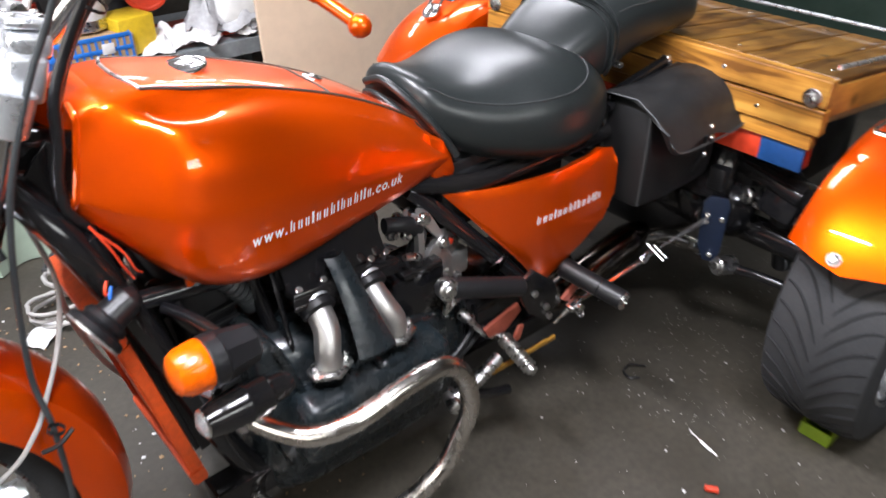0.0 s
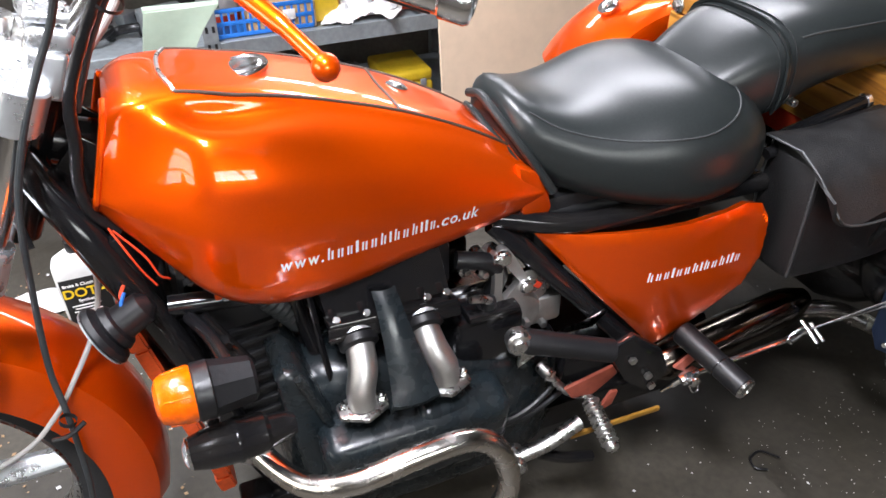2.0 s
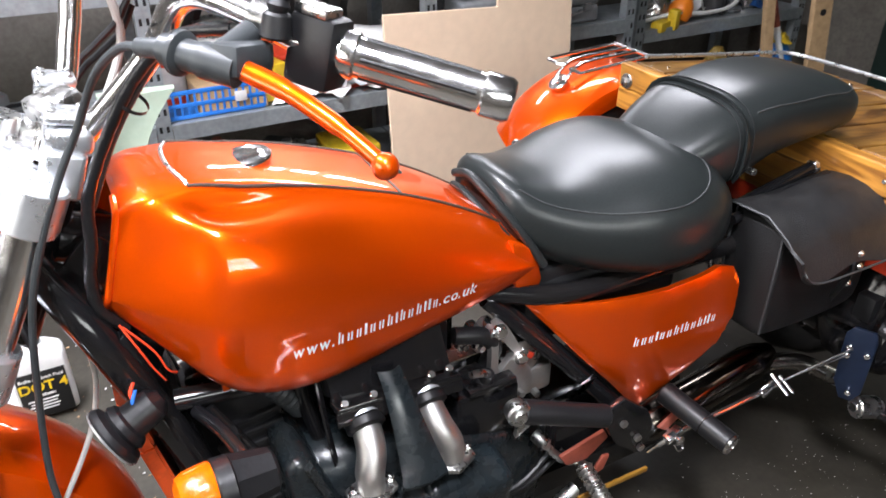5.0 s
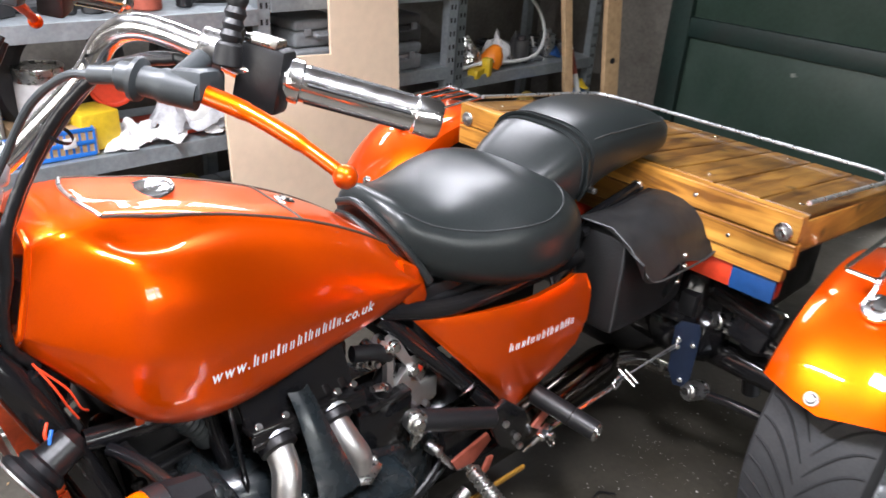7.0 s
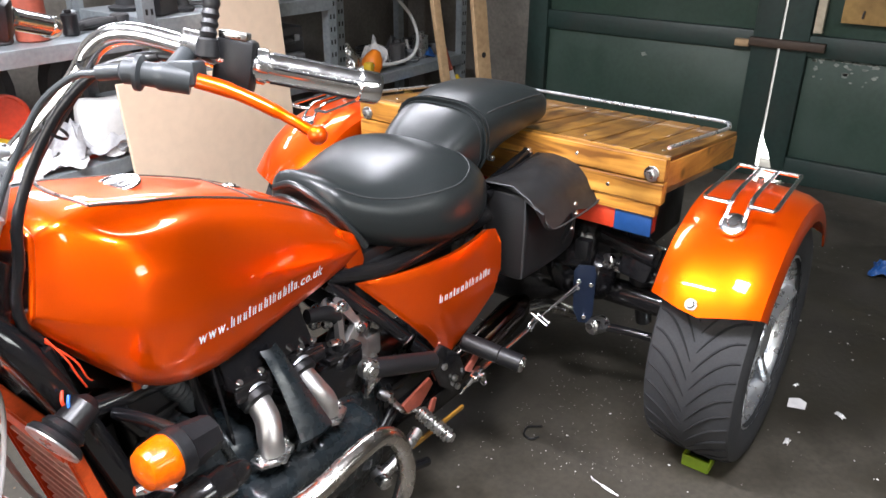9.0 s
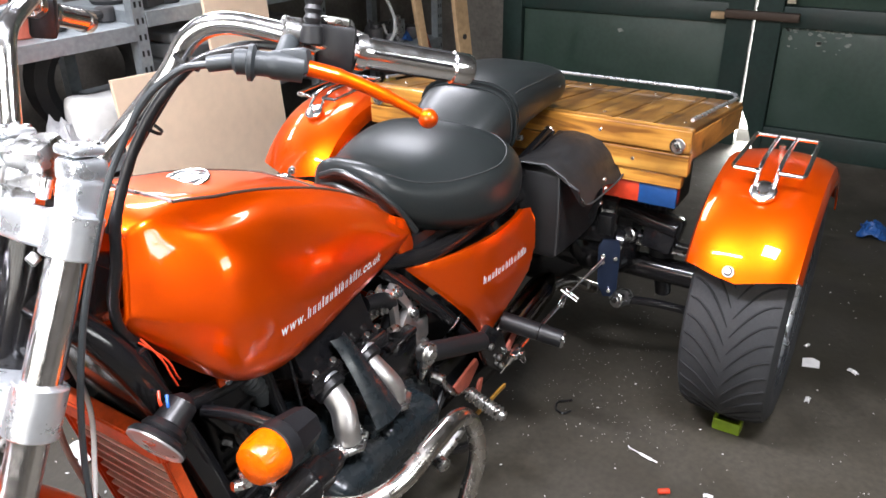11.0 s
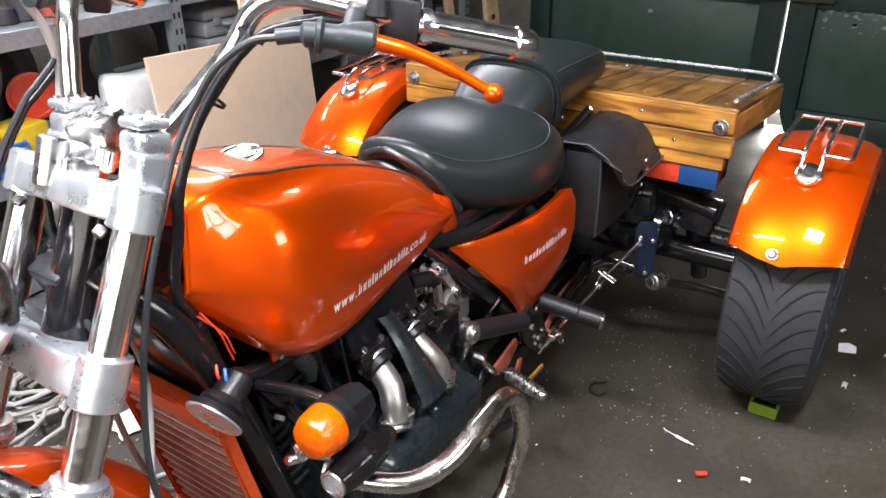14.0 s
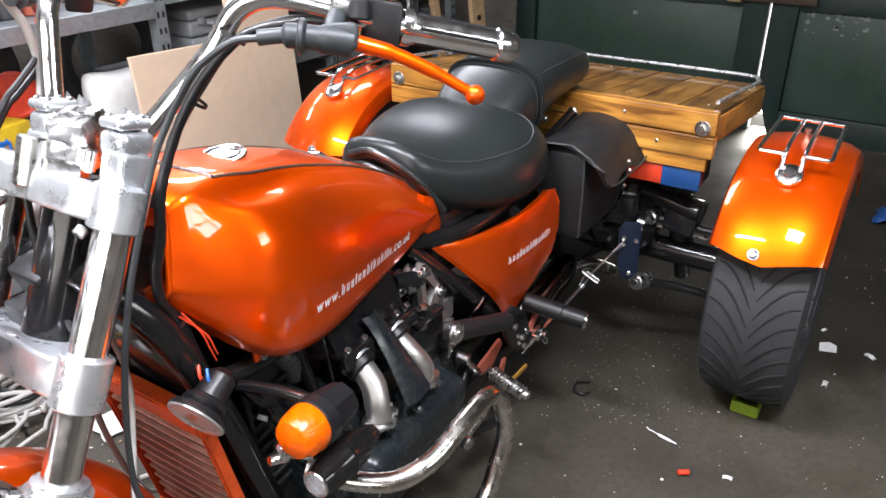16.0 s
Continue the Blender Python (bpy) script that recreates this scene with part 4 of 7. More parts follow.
# rear axle, links, brackets
part("axle_housing", joined(lathe((0.06, -0.16, 0.285), (0, 1, 0), [(0, 0.05), (0.04, 0.085), (0.10, 0.11), (0.22, 0.11), (0.28, 0.085), (0.32, 0.05)], 28), cyl((0.05, -0.5, 0.285), (0.05, 0.5, 0.285), 0.032, n=20)), BLACK_PAINT, trike)
part("final_drive", joined(lathe((0.02, -0.30, 0.335), (0, 1, 0), [(0, 0.03), (0.02, 0.062), (0.06, 0.075), (0.12, 0.075), (0.15, 0.055)], 26), box((0.02, -0.36, 0.40), (0.07, 0.08, 0.09), 0.012, (10, 15, 0)), box((-0.02, -0.21, 0.42), (0.06, 0.10, 0.12), 0.012, (0, 20, 10)), cyl((0.0, -0.40, 0.42), (0.02, -0.15, 0.46), 0.022, n=16, bevel=0.003)), BLACK_PAINT, trike, "black rear final drive casing")
part("tool_box", box((0.22, 0.0, 0.455), (0.28, 0.66, 0.17), 0.012), BLACK_MATT, trike, "black box under the load deck")
part("rear_subframe", joined(box((0.09, -0.24, 0.42), (0.30, 0.035, 0.05), 0.004), box((0.09, 0.24, 0.42), (0.30, 0.035, 0.05), 0.004), box((0.12, 0, 0.475), (0.10, 0.6, 0.05), 0.006), box((0.16, -0.1, 0.40), (0.12, 0.12, 0.12), 0.01), box((0.05, 0.05, 0.43), (0.12, 0.2, 0.10), 0.01), lathe((0.04, -0.30, 0.42), (0, 1, 0), [(0, 0.03), (0.01, 0.045), (0.05, 0.045), (0.06, 0.03)], 20)), BLACK_MATT, trike)
for side in (-1, 1):
    turn = Matrix.Translation((-0.072, side * 0.262, 0)) @ Matrix.Rotation(radians(-25 * side), 4, "Z")
    plate = prism([(side * y, z) for y, z in ((-0.026, 0.375), (-0.016, 0.392), (0.020, 0.392), (0.026, 0.372), (0.026, 0.262), (0.014, 0.240), (-0.006, 0.240), (-0.022, 0.275))], "x", -0.003, 0.003, 0.001)
    plate.transform(turn)
    link = part("link_plate", plate, NAVY, trike, "navy blue steel link plate")
    for y, z in ((-0.014, 0.352), (-0.014, 0.334), (0.016, 0.345), (0.006, 0.258)):
        part("plate_bolt", cyl(turn @ V(-0.002, side * y, z), turn @ V(-0.009, side * y, z), 0.0055, n=12, bevel=0.001), CHROME, link)
    up = part("upper_link", bar([(0.0, side * 0.29, 0.385), (0.02, side * 0.40, 0.372), (0.03, side * 0.52, 0.36)], 0.0095, 12), BLACK_PAINT, trike)
    part("upper_link_rod", bar([(0.01, side * 0.30, 0.362), (0.03, side * 0.40, 0.348), (0.04, side * 0.52, 0.34)], 0.006, 10), STEEL, trike)
    part("link_bush", cyl((-0.012, side * 0.285, 0.386), (0.022, side * 0.30, 0.383), 0.019, n=20, bevel=0.003), STEEL, up)
    low = part("lower_link", bar([(-0.04, side * 0.292, 0.226), (0.0, side * 0.38, 0.215), (0.03, side * 0.52, 0.20)], 0.0105, 14), BLACK_PAINT, trike)
    part("link_bush", cyl((-0.065, side * 0.285, 0.232), (-0.02, side * 0.302, 0.226), 0.021, n=20, bevel=0.003), STEEL, low)
    part("bush_bolt", cyl((-0.07, side * 0.284, 0.233), (-0.06, side * 0.285, 0.232), 0.010, n=6, bevel=0.001), CHROME, low)
    part("shock_absorber", joined(cyl((0.09, side * 0.36, 0.2), (0.05, side * 0.33, 0.46), 0.02, n=16, bevel=0.003), cyl((0.08, side * 0.355, 0.26), (0.055, side * 0.335, 0.43), 0.03, n=16, bevel=0.004)), BLACK_MATT, trike)

# brake linkage on the near side
rod = part("brake_rod", joined(bar([(-0.459, -0.180, 0.215), (-0.437, -0.199, 0.256)], [0.0035] * 4 + [0.0065] * 5, 10), bar([(-0.427, -0.199, 0.256), (-0.234, -0.217, 0.289), (-0.204, -0.217, 0.295)], 0.0050, 10), bar([(-0.204, -0.221, 0.299), (-0.08, -0.256, 0.350)], 0.0022, 8), bar([(-0.204, -0.213, 0.291), (-0.08, -0.254, 0.337)], 0.0022, 8)), CHROME, trike, "chrome brake linkage rods")
part("clevis", joined(box((-0.427, -0.199, 0.256), (0.036, 0.018, 0.016), 0.004, (0, -14, 6)), cyl((-0.427, -0.217, 0.256), (-0.427, -0.183, 0.256), 0.0048, n=12, bevel=0.001), lathe((-0.427, -0.215, 0.256), (0, -1, 0), [(0, 0.009), (0.003, 0.009), (0.004, 0.001)], 16)), CHROME, rod)
part("clevis", joined(box((-0.226, -0.217, 0.291), (0.046, 0.014, 0.013), 0.003, (0, -14, 6)), cyl((-0.208, -0.243, 0.285), (-0.212, -0.203, 0.307), 0.0042, n=12, bevel=0.001), cyl((-0.192, -0.241, 0.283), (-0.196, -0.209, 0.301), 0.0040, n=12, bevel=0.001), bar([(-0.254, -0.223, 0.289), (-0.262, -0.227, 0.301), (-0.244, -0.227, 0.303), (-0.224, -0.223, 0.301)], 0.0016, 6)), CHROME, rod)
part("r_clip", bar([(-0.435, -0.213, 0.248), (-0.431, -0.219, 0.238), (-0.421, -0.219, 0.238), (-0.419, -0.215, 0.246)], 0.0013, 6), CHROME, rod)
part("silencer", lathe((-0.47, -0.15, 0.245), (1, 0.02, 0.14), [(0, 0.018), (0.02, 0.030), (0.04, 0.035), (0.27, 0.035), (0.30, 0.030), (0.33, 0.018)], 28), mat("smoked_chrome", (0.12, 0.10, 0.085), 0.16, 1.0, blotch=0.4, bscale=18, dirt=(0.06, 0.045, 0.03), rvar=0.08), trike, "smoke-darkened silencer")
part("tail_pipe", bar([(-0.16, -0.15, 0.275), (-0.08, -0.17, 0.26), (0.02, -0.2, 0.2)], 0.016, 14), TUBE_STEEL, trike)

# foot pegs and levers
peg = part("foot_peg", cyl((-0.432, -0.165, 0.328), (-0.408, -0.296, 0.309), 0.0195, 0.0185, 24, 0.003), BLACK_MATT, trike, "black rubber rider peg")
part("peg_end", lathe((-0.4085, -0.295, 0.3092), (0.18, -0.98, -0.14), [(0, 0.0185), (0.004, 0.0165), (0.005, 0.012), (0.002, 0.010), (0.003, 0.001)], 20), STEEL, peg)
part("peg_rib", lathe(V(-0.432, -0.165, 0.328).lerp(V(-0.408, -0.296, 0.309), 0.62), (0.14, -0.98, -0.13), [(0, 0.0188), (0.001, 0.0196), (0.002, 0.0196), (0.003, 0.0188)], 20, (False, False)), BLACK_PAINT, peg)
arm = part("front_peg", cyl((-0.732, -0.180, 0.424), (-0.598, -0.214, 0.385), 0.0185, 0.0175, 22, 0.003), BLACK_MATT, trike, "black folded passenger peg")
part("peg_eye", joined(cyl((-0.741, -0.192, 0.427), (-0.735, -0.168, 0.424), 0.019, n=20, bevel=0.003), cyl((-0.743, -0.197, 0.428), (-0.741, -0.190, 0.427), 0.010, n=16, bevel=0.002)), STEEL, arm)
part("peg_bracket", prism([(-0.60, 0.375), (-0.555, 0.392), (-0.50, 0.345), (-0.475, 0.29), (-0.515, 0.262), (-0.56, 0.30)], "y", -0.205, -0.192, 0.003), BLACK_PAINT, trike)
for x, z in ((-0.555, 0.345), (-0.52, 0.30), (-0.51, 0.275)):
    part("bracket_bolt", cyl((x, -0.205, z), (x, -0.212, z), 0.007, n=6, bevel=0.001), STEEL, trike)
shift = part("gear_lever", joined(bar([(-0.676, -0.165, 0.327), (-0.655, -0.170, 0.295), (-0.630, -0.172, 0.270), (-0.606, -0.176, 0.263)], 0.007, 10), cyl((-0.682, -0.150, 0.332), (-0.675, -0.175, 0.327), 0.011, n=16, bevel=0.002)), STEEL, trike, "steel gear lever with a ribbed chrome toe peg")
p0, p1 = V(-0.607, -0.180, 0.262), V(-0.617, -0.278, 0.241)
prof = [(0, 0.007)]
for k in range(10):
    d = 0.008 + k * 0.0080
    prof += [(d, 0.0108), (d + 0.0016, 0.0138), (d + 0.0032, 0.0150), (d + 0.0048, 0.0138), (d + 0.0064, 0.0108)]
part("toe_peg", lathe(p0, p1 - p0, prof + [(0.093, 0.011), (0.096, 0.009), (0.0965, 0.001)], 24), STEEL, shift)
part("side_strip", box((-0.560, -0.199, 0.203), (0.17, 0.006, 0.010), 0.002, (0, 1.5, 0)), mat("ochre_paint", (0.30, 0.15, 0.02), 0.5, blotch=0.5, bscale=20), trike, "ochre painted steel strip")
part("primer_bracket", prism([(-0.655, 0.30), (-0.57, 0.318), (-0.56, 0.30), (-0.60, 0.27), (-0.64, 0.275)], "y", -0.185, -0.178, 0.002), RUSTRED, trike, "red oxide primed bracket")
part("primer_bracket", prism([(-0.60, 0.235), (-0.575, 0.275), (-0.562, 0.272), (-0.57, 0.245)], "y", -0.196, -0.190, 0.002), RUSTRED, trike, "red oxide primed bracket")
part("primer_bracket", prism([(-0.45, 0.27), (-0.40, 0.30), (-0.39, 0.285), (-0.43, 0.255)], "y", -0.186, -0.180, 0.002), RUSTRED, trike, "red oxide primed bracket")
# frame
for side in (-1, 1):
    part("frame_downtube", bar([(-1.285, side * 0.030, 0.760), (-1.262, side * 0.062, 0.722), (-1.240, side * 0.085, 0.680), (-1.222, side * 0.095, 0.635), (-1.197, side * 0.098, 0.565), (-1.168, side * 0.10, 0.475), (-1.138, side * 0.10, 0.37), (-1.10, side * 0.10, 0.245), (-1.06, side * 0.10, 0.18), (-0.98, side * 0.10, 0.16), (-0.5, side * 0.10, 0.16)], 0.0195, 18), BLACK_PAINT, trike)
    part("frame_rail", bar([(-0.74, side * 0.085, 0.575), (-0.60, side * 0.12, 0.555), (-0.35, side * 0.13, 0.56), (-0.05, side * 0.13, 0.56)], 0.016, 14), BLACK_PAINT, trike)
    part("frame_strut", bar([(-0.74, side * 0.085, 0.57), (-0.62, side * 0.125, 0.44), (-0.50, side * 0.15, 0.30)], 0.019, 14, 8, 0.6), BLACK_PAINT, trike)

part("frame_spine", bar([(-1.25, 0, 0.76), (-1.1, 0, 0.70), (-0.9, 0, 0.62), (-0.72, 0, 0.575), (-0.3, 0, 0.57)], 0.03, 16), BLACK_PAINT, trike)
part("steering_head", cyl((-1.235, 0, 0.85), (-1.325, 0, 0.655), 0.034, n=24, bevel=0.004), BLACK_PAINT, trike)
for side in (-1, 1):
    part("head_gusset", prism([(-1.275, 0.72), (-1.22, 0.78), (-1.13, 0.70), (-1.185, 0.57), (-1.215, 0.60)], "y", side * 0.045 - 0.004, side * 0.045 + 0.004, 0.002), BLACK_PAINT, trike)
    part("cross_tube", bar([(-1.175, side * 0.09, 0.56), (-1.12, side * 0.095, 0.557), (-1.06, side * 0.095, 0.552)], 0.014, 12), BLACK_PAINT, trike)
# added black infill that keeps the gap between seat and side panels dark
part("battery_box", joined(box((-0.53, 0, 0.53), (0.30, 0.20, 0.13), 0.010), box((-0.53, 0, 0.60), (0.24, 0.16, 0.02), 0.006), cyl((-0.68, -0.09, 0.565), (-0.40, -0.105, 0.565), 0.012, n=14)), BLACK_MATT, trike, "black infill block added under the seat")
part("sump_cradle", joined(box((-0.75, 0.1, 0.17), (0.8, 0.05, 0.05), 0.006), box((-0.75, -0.1, 0.17), (0.8, 0.05, 0.05), 0.006), box((-0.45, 0, 0.2), (0.3, 0.18, 0.12), 0.01)), BLACK_PAINT, trike)

# handlebars
for side in (-1, 1):
    # the steering is turned a little, so the two halves of the bar stand differently
    low = [(-1.222, -0.045, 0.900), (-1.205, -0.062, 0.892), (-1.183, -0.075, 0.91), (-1.128, -0.117, 0.979), (-1.108, -0.14, 1.02)]
    if side > 0:
        low = [(-1.225, 0.045, 0.900), (-1.210, 0.075, 0.896), (-1.197, 0.088, 0.912), (-1.182, 0.098, 0.960), (-1.160, 0.112, 1.015)]
    hb = part("handlebar", bar(low + [(-1.09, side * 0.175, 1.035), (-1.06, side * 0.22, 1.025), (-1.03, side * 0.262, 1.008), (-0.985, side * 0.295, 0.995)], 0.0120, 18), CHROME, trike, "chrome swept-back handlebar")
    a, b = V(-1.008, side * 0.278, 1.002), V(-0.895, side * 0.357, 0.967)
    z = (b - a).normalized()
    ln = (b - a).length
    grip = part("grip", lathe(a, z, [(0, 0.018), (0.004, 0.0195), (0.012, 0.0195), (0.014, 0.0165), (ln - 0.026, 0.0165), (ln - 0.024, 0.0185), (ln - 0.004, 0.0185), (ln, 0.016), (ln + 0.001, 0.010), (ln - 0.001, 0.009), (ln - 0.001, 0.001)], 30), CHROME, hb, "polished chrome grip with black rubber inlays")
    x, y, _ = basis(z)
    for k in range(5):
        t = 2 * math.pi * k / 5 + 0.4
        o = (x * math.cos(t) + y * math.sin(t)) * 0.0158
        part("rubber_inlay", sweep([a + o + z * 0.018, a + o + z * (ln - 0.030)], 0.0020, 8), BLACK_MATT, grip)
    sw = part("switchgear", box(V(-1.022, side * 0.264, 1.002), (0.036, 0.042, 0.058), 0.006, (10, 8, side * -38)), BLACK_MATT, hb, "black switch housing")
    part("switch_cap", box(V(-1.020, side * 0.266, 1.034), (0.026, 0.03, 0.008), 0.002, (10, 8, side * -38)), STEEL, sw)
    part("perch_clamp", lathe(V(-1.062, side * 0.226, 1.026), (0.7, side * 0.55, -0.25), [(0, 0.015), (0.002, 0.018), (0.022, 0.018), (0.024, 0.015)], 20), STEEL, hb)
    part("lever_boot", joined(bar([(-1.150, side * 0.212, 1.008), (-1.135, side * 0.235, 1.010), (-1.115, side * 0.258, 1.006), (-1.092, side * 0.280, 1.000)], [0.008] * 8 + [0.0125] * 9 + [0.0145] * 8, 14), lathe(V(-1.128, side * 0.242, 1.009), (0.55, side * 0.75, -0.15), [(0, 0.012), (0.002, 0.018), (0.006, 0.018), (0.009, 0.013)], 18)), BOOT, hb, "dark grey rubber lever boot")
    part("lever_perch", joined(box(V(-1.085, side * 0.265, 1.004), (0.05, 0.03, 0.026), 0.006, (0, 10, side * -38)), bar([(-1.10, side * 0.262, 1.008), (-1.07, side * 0.245, 1.018)], 0.010, 12)), BOOT, hb)
    lever = part("control_lever", bar([(-1.088, side * 0.284, 1.0), (-1.065, side * 0.312, 0.988), (-1.04, side * 0.345, 0.968), (-1.020, side * 0.375, 0.947)], [0.0085] * 8 + [0.0075] * 9 + [0.0062] * 8, 14, 8, 0.75), ORANGE, hb, "orange anodised lever with a ball end")
    part("ball_end", lathe((-1.023, side * 0.372, 0.950), (0.35, side * 0.55, -0.4), [(0, 0.003), (0.002, 0.007), (0.006, 0.0098), (0.01, 0.0105), (0.014, 0.0098), (0.018, 0.007), (0.0205, 0.002)], 22), ORANGE, lever)
    stem = [(-1.056, side * 0.262, 1.015), (-1.052, side * 0.262, 1.035), (-1.040, side * 0.260, 1.075), (-1.028, side * 0.26, 1.15)]
    part("mirror_stem", joined(cyl(stem[0], stem[1], 0.013, 0.011, 18, 0.002), sweep(spline(stem[1:], 8), [0.0095 if i % 2 else 0.0075 for i in range(17)], 14)), BLACK_MATT, hb, "ribbed black mirror stem")
    post = prism([(-0.020, -0.019), (0.020, -0.019), (0.019, 0.019), (-0.019, 0.019)], "z", 0.0, 0.050, 0.006, 3)
    post.transform(Matrix.Translation((-1.236, side * 0.068, 0.838)) @ Matrix.Rotation(radians(20), 4, "Y"))
    riser = part("riser", joined(post, box((-1.214, side * 0.064, 0.893), (0.044, 0.039, 0.028), 0.008, (0, 12, 0), 3)), ALLOY, trike, "polished alloy bar riser")
    part("bar_clamp", joined(box((-1.211, side * 0.064, 0.9145), (0.042, 0.037, 0.012), 0.005, (0, 12, 0), 3)), ALLOY, riser)
    for dx in (-0.013, 0.013):
        for dy in (-0.010, 0.010):
            part("clamp_bolt", cyl((-1.210 + dx, side * 0.064 + dy, 0.918 - dx * 0.2), (-1.209 + dx, side * 0.064 + dy, 0.9235 - dx * 0.2), 0.0042, n=10, bevel=0.001), STEEL, riser)

# yokes: alloy plates across the legs, with a split clamp round each tube
for d, th, deep, nm in ((-0.012, 0.036, 0.058, "top_yoke"), (0.175, 0.044, 0.050, "lower_yoke")):
    c = on_fork(d, 0)
    at = Matrix.Translation(c) @ Matrix.Rotation(RAKE, 4, "Y")
    plate = prism([(-deep * 0.62, -0.060), (-deep * 0.62, 0.060), (-0.022, 0.105), (0.020, 0.105), (deep * 0.55, 0.050), (deep * 0.55, -0.050), (0.020, -0.105), (-0.022, -0.105)], "z", -th / 2, th / 2, 0.005, 3)
    plate.transform(at)
    yoke = part(nm, plate, ALLOY, trike, "polished alloy fork yoke")
    for side in (-1, 1):
        ring = lathe((0, side * 0.095, -th * 0.66), (0, 0, 1), [(0, 0.026), (0.002, 0.0285), (th * 1.32 - 0.002, 0.0285), (th * 1.32, 0.026)], 32)
        ring.transform(at)
        part("fork_clamp", ring, ALLOY, yoke)
        q = on_fork(d, side * 0.075)
        part("pinch_bolt", cyl(q + V(-0.030, 0, -0.015), q + V(-0.040, 0, -0.020), 0.0065, n=6, bevel=0.001), STEEL, yoke)
    if nm == "top_yoke":
        part("stem_nut", lathe(c + V(0.008, 0, 0.016), -FD, [(0, 0.022), (0.012, 0.022), (0.015, 0.018), (0.016, 0.002)], 6), CHROME, yoke)
mc = part("instrument_block", joined(box((-1.215, 0.015, 0.885), (0.05, 0.05, 0.06), 0.008, (0, -12, 20)), cyl((-1.25, 0.03, 0.87), (-1.19, 0.0, 0.875), 0.02, n=20, bevel=0.003)), STEEL, trike, "brushed metal instrument pod")
for y in (-0.03, -0.015, 0.045):
    part("warning_lamp", cyl((-1.245, y, 0.862), (-1.235, y, 0.885), 0.007, n=14, bevel=0.002), CHROME, mc)
part("ignition_barrel", cyl((-1.285, 0.02, 0.85), (-1.265, 0.02, 0.90), 0.017, n=20, bevel=0.002), STEEL, trike)
# headlamp
hl = part("headlamp", lathe((-1.355, 0.03, 0.775), (-1, 0, -0.08), [(0, 0.012), (0.004, 0.035), (0.02, 0.062), (0.05, 0.079), (0.085, 0.085), (0.09, 0.089), (0.105, 0.089), (0.108, 0.082)], 44, (True, False)), CHROME, trike, "round chrome headlamp")
part("lens", lathe((-1.46, 0.03, 0.766), (-1, 0, -0.08), [(0, 0.083), (0.008, 0.07), (0.013, 0.04), (0.015, 0.001)], 40, (False, True)), GLASS, hl)
part("headlamp_bracket", joined(bar([(-1.33, 0.03, 0.68), (-1.37, 0.03, 0.69), (-1.40, 0.03, 0.70)], 0.012, 12), box((-1.315, 0.03, 0.70), (0.03, 0.06, 0.03), 0.004)), BLACK_MATT, trike)
part("fork_indicator", lathe((-1.345, 0.13, 0.735), (-1, 0.1, 0), [(0, 0.012), (0.01, 0.024), (0.03, 0.027), (0.035, 0.02), (0.037, 0.001)], 24), LENS, trike, "small amber indicator")
part("junction_box", box((-1.295, 0.02, 0.74), (0.04, 0.06, 0.05), 0.006, (0, -20, 0)), BLACK_MATT, trike)
# fork brace and slider tops over the front mudguard
brace = part("fork_brace", joined(bar([on_fork(0.305, -0.082) + V(-0.030, 0, 0.006), V(-1.470, -0.050, 0.622), V(-1.492, 0, 0.645), V(-1.470, 0.050, 0.622), on_fork(0.305, 0.082) + V(-0.030, 0, 0.006)], 0.017, 12, 8, 0.55), box(on_fork(0.305, -0.085) + V(-0.018, 0.012, 0), (0.06, 0.034, 0.024), 0.006, (0, 26, 0)), box(on_fork(0.305, 0.085) + V(-0.018, -0.012, 0), (0.06, 0.034, 0.024), 0.006, (0, 26, 0))), STEEL, trike, "cast alloy fork brace")
for side in (-1, 1):
    q = on_fork(0.292, side * 0.082) + V(-0.042, 0, 0.006)
    part("brace_bolt", cyl(q, q - FD * 0.010, 0.0085, n=6, bevel=0.001), CHROME, brace)
# radiator with slats between the downtubes
rd = V(0.2, 0, -0.98)
r0 = V(-1.214, 0, 0.556)


def on_rad(d, y, o=0.0):
    return r0 + rd * d + V(0, y, 0) + V(-0.98, 0, -0.2) * o


def slab(d0, d1, y0, y1, o0, o1, bevel=0.0):
    bm = rings(bmesh.new(), [[on_rad(d0, y0, o), on_rad(d0, y1, o), on_rad(d1, y1, o), on_rad(d1, y0, o)] for o in (o0, o1)])
    if bevel:
        bmesh.ops.recalc_face_normals(bm, faces=bm.faces[:])
        bmesh.ops.bevel(bm, geom=bm.edges[:], offset=bevel, segments=2, affect="EDGES")
    return bm


radiator = part("radiator", joined(slab(0, 0.034, -0.114, 0.104, 0.0, 0.024, 0.003), slab(0.30, 0.33, -0.114, 0.104, 0.0, 0.024, 0.003), slab(0.034, 0.30, -0.114, -0.105, 0, 0.020, 0.003), slab(0.034, 0.30, 0.095, 0.104, 0, 0.020, 0.003)), ORANGE_DULL, trike, "orange painted radiator frame")
part("core", slab(0.034, 0.30, -0.105, 0.095, 0.002, 0.008), mat("radiator_core", (0.20, 0.030, 0.014), 0.45, grain=0.9, scale=130, blotch=0.85, bscale=70, dirt=(0.012, 0.006, 0.005), bump=1.0, bumpscale=220), radiator)
# added black backing: hides the lit floor behind the radiator, stands for dark parts
part("fan_shroud", joined(slab(0.03, 0.31, -0.085, 0.085, -0.045, -0.004, 0.008), slab(0.06, 0.28, -0.06, 0.06, -0.085, -0.045, 0.010)), BLACK_MATT, trike, "black backing block added behind the radiator")
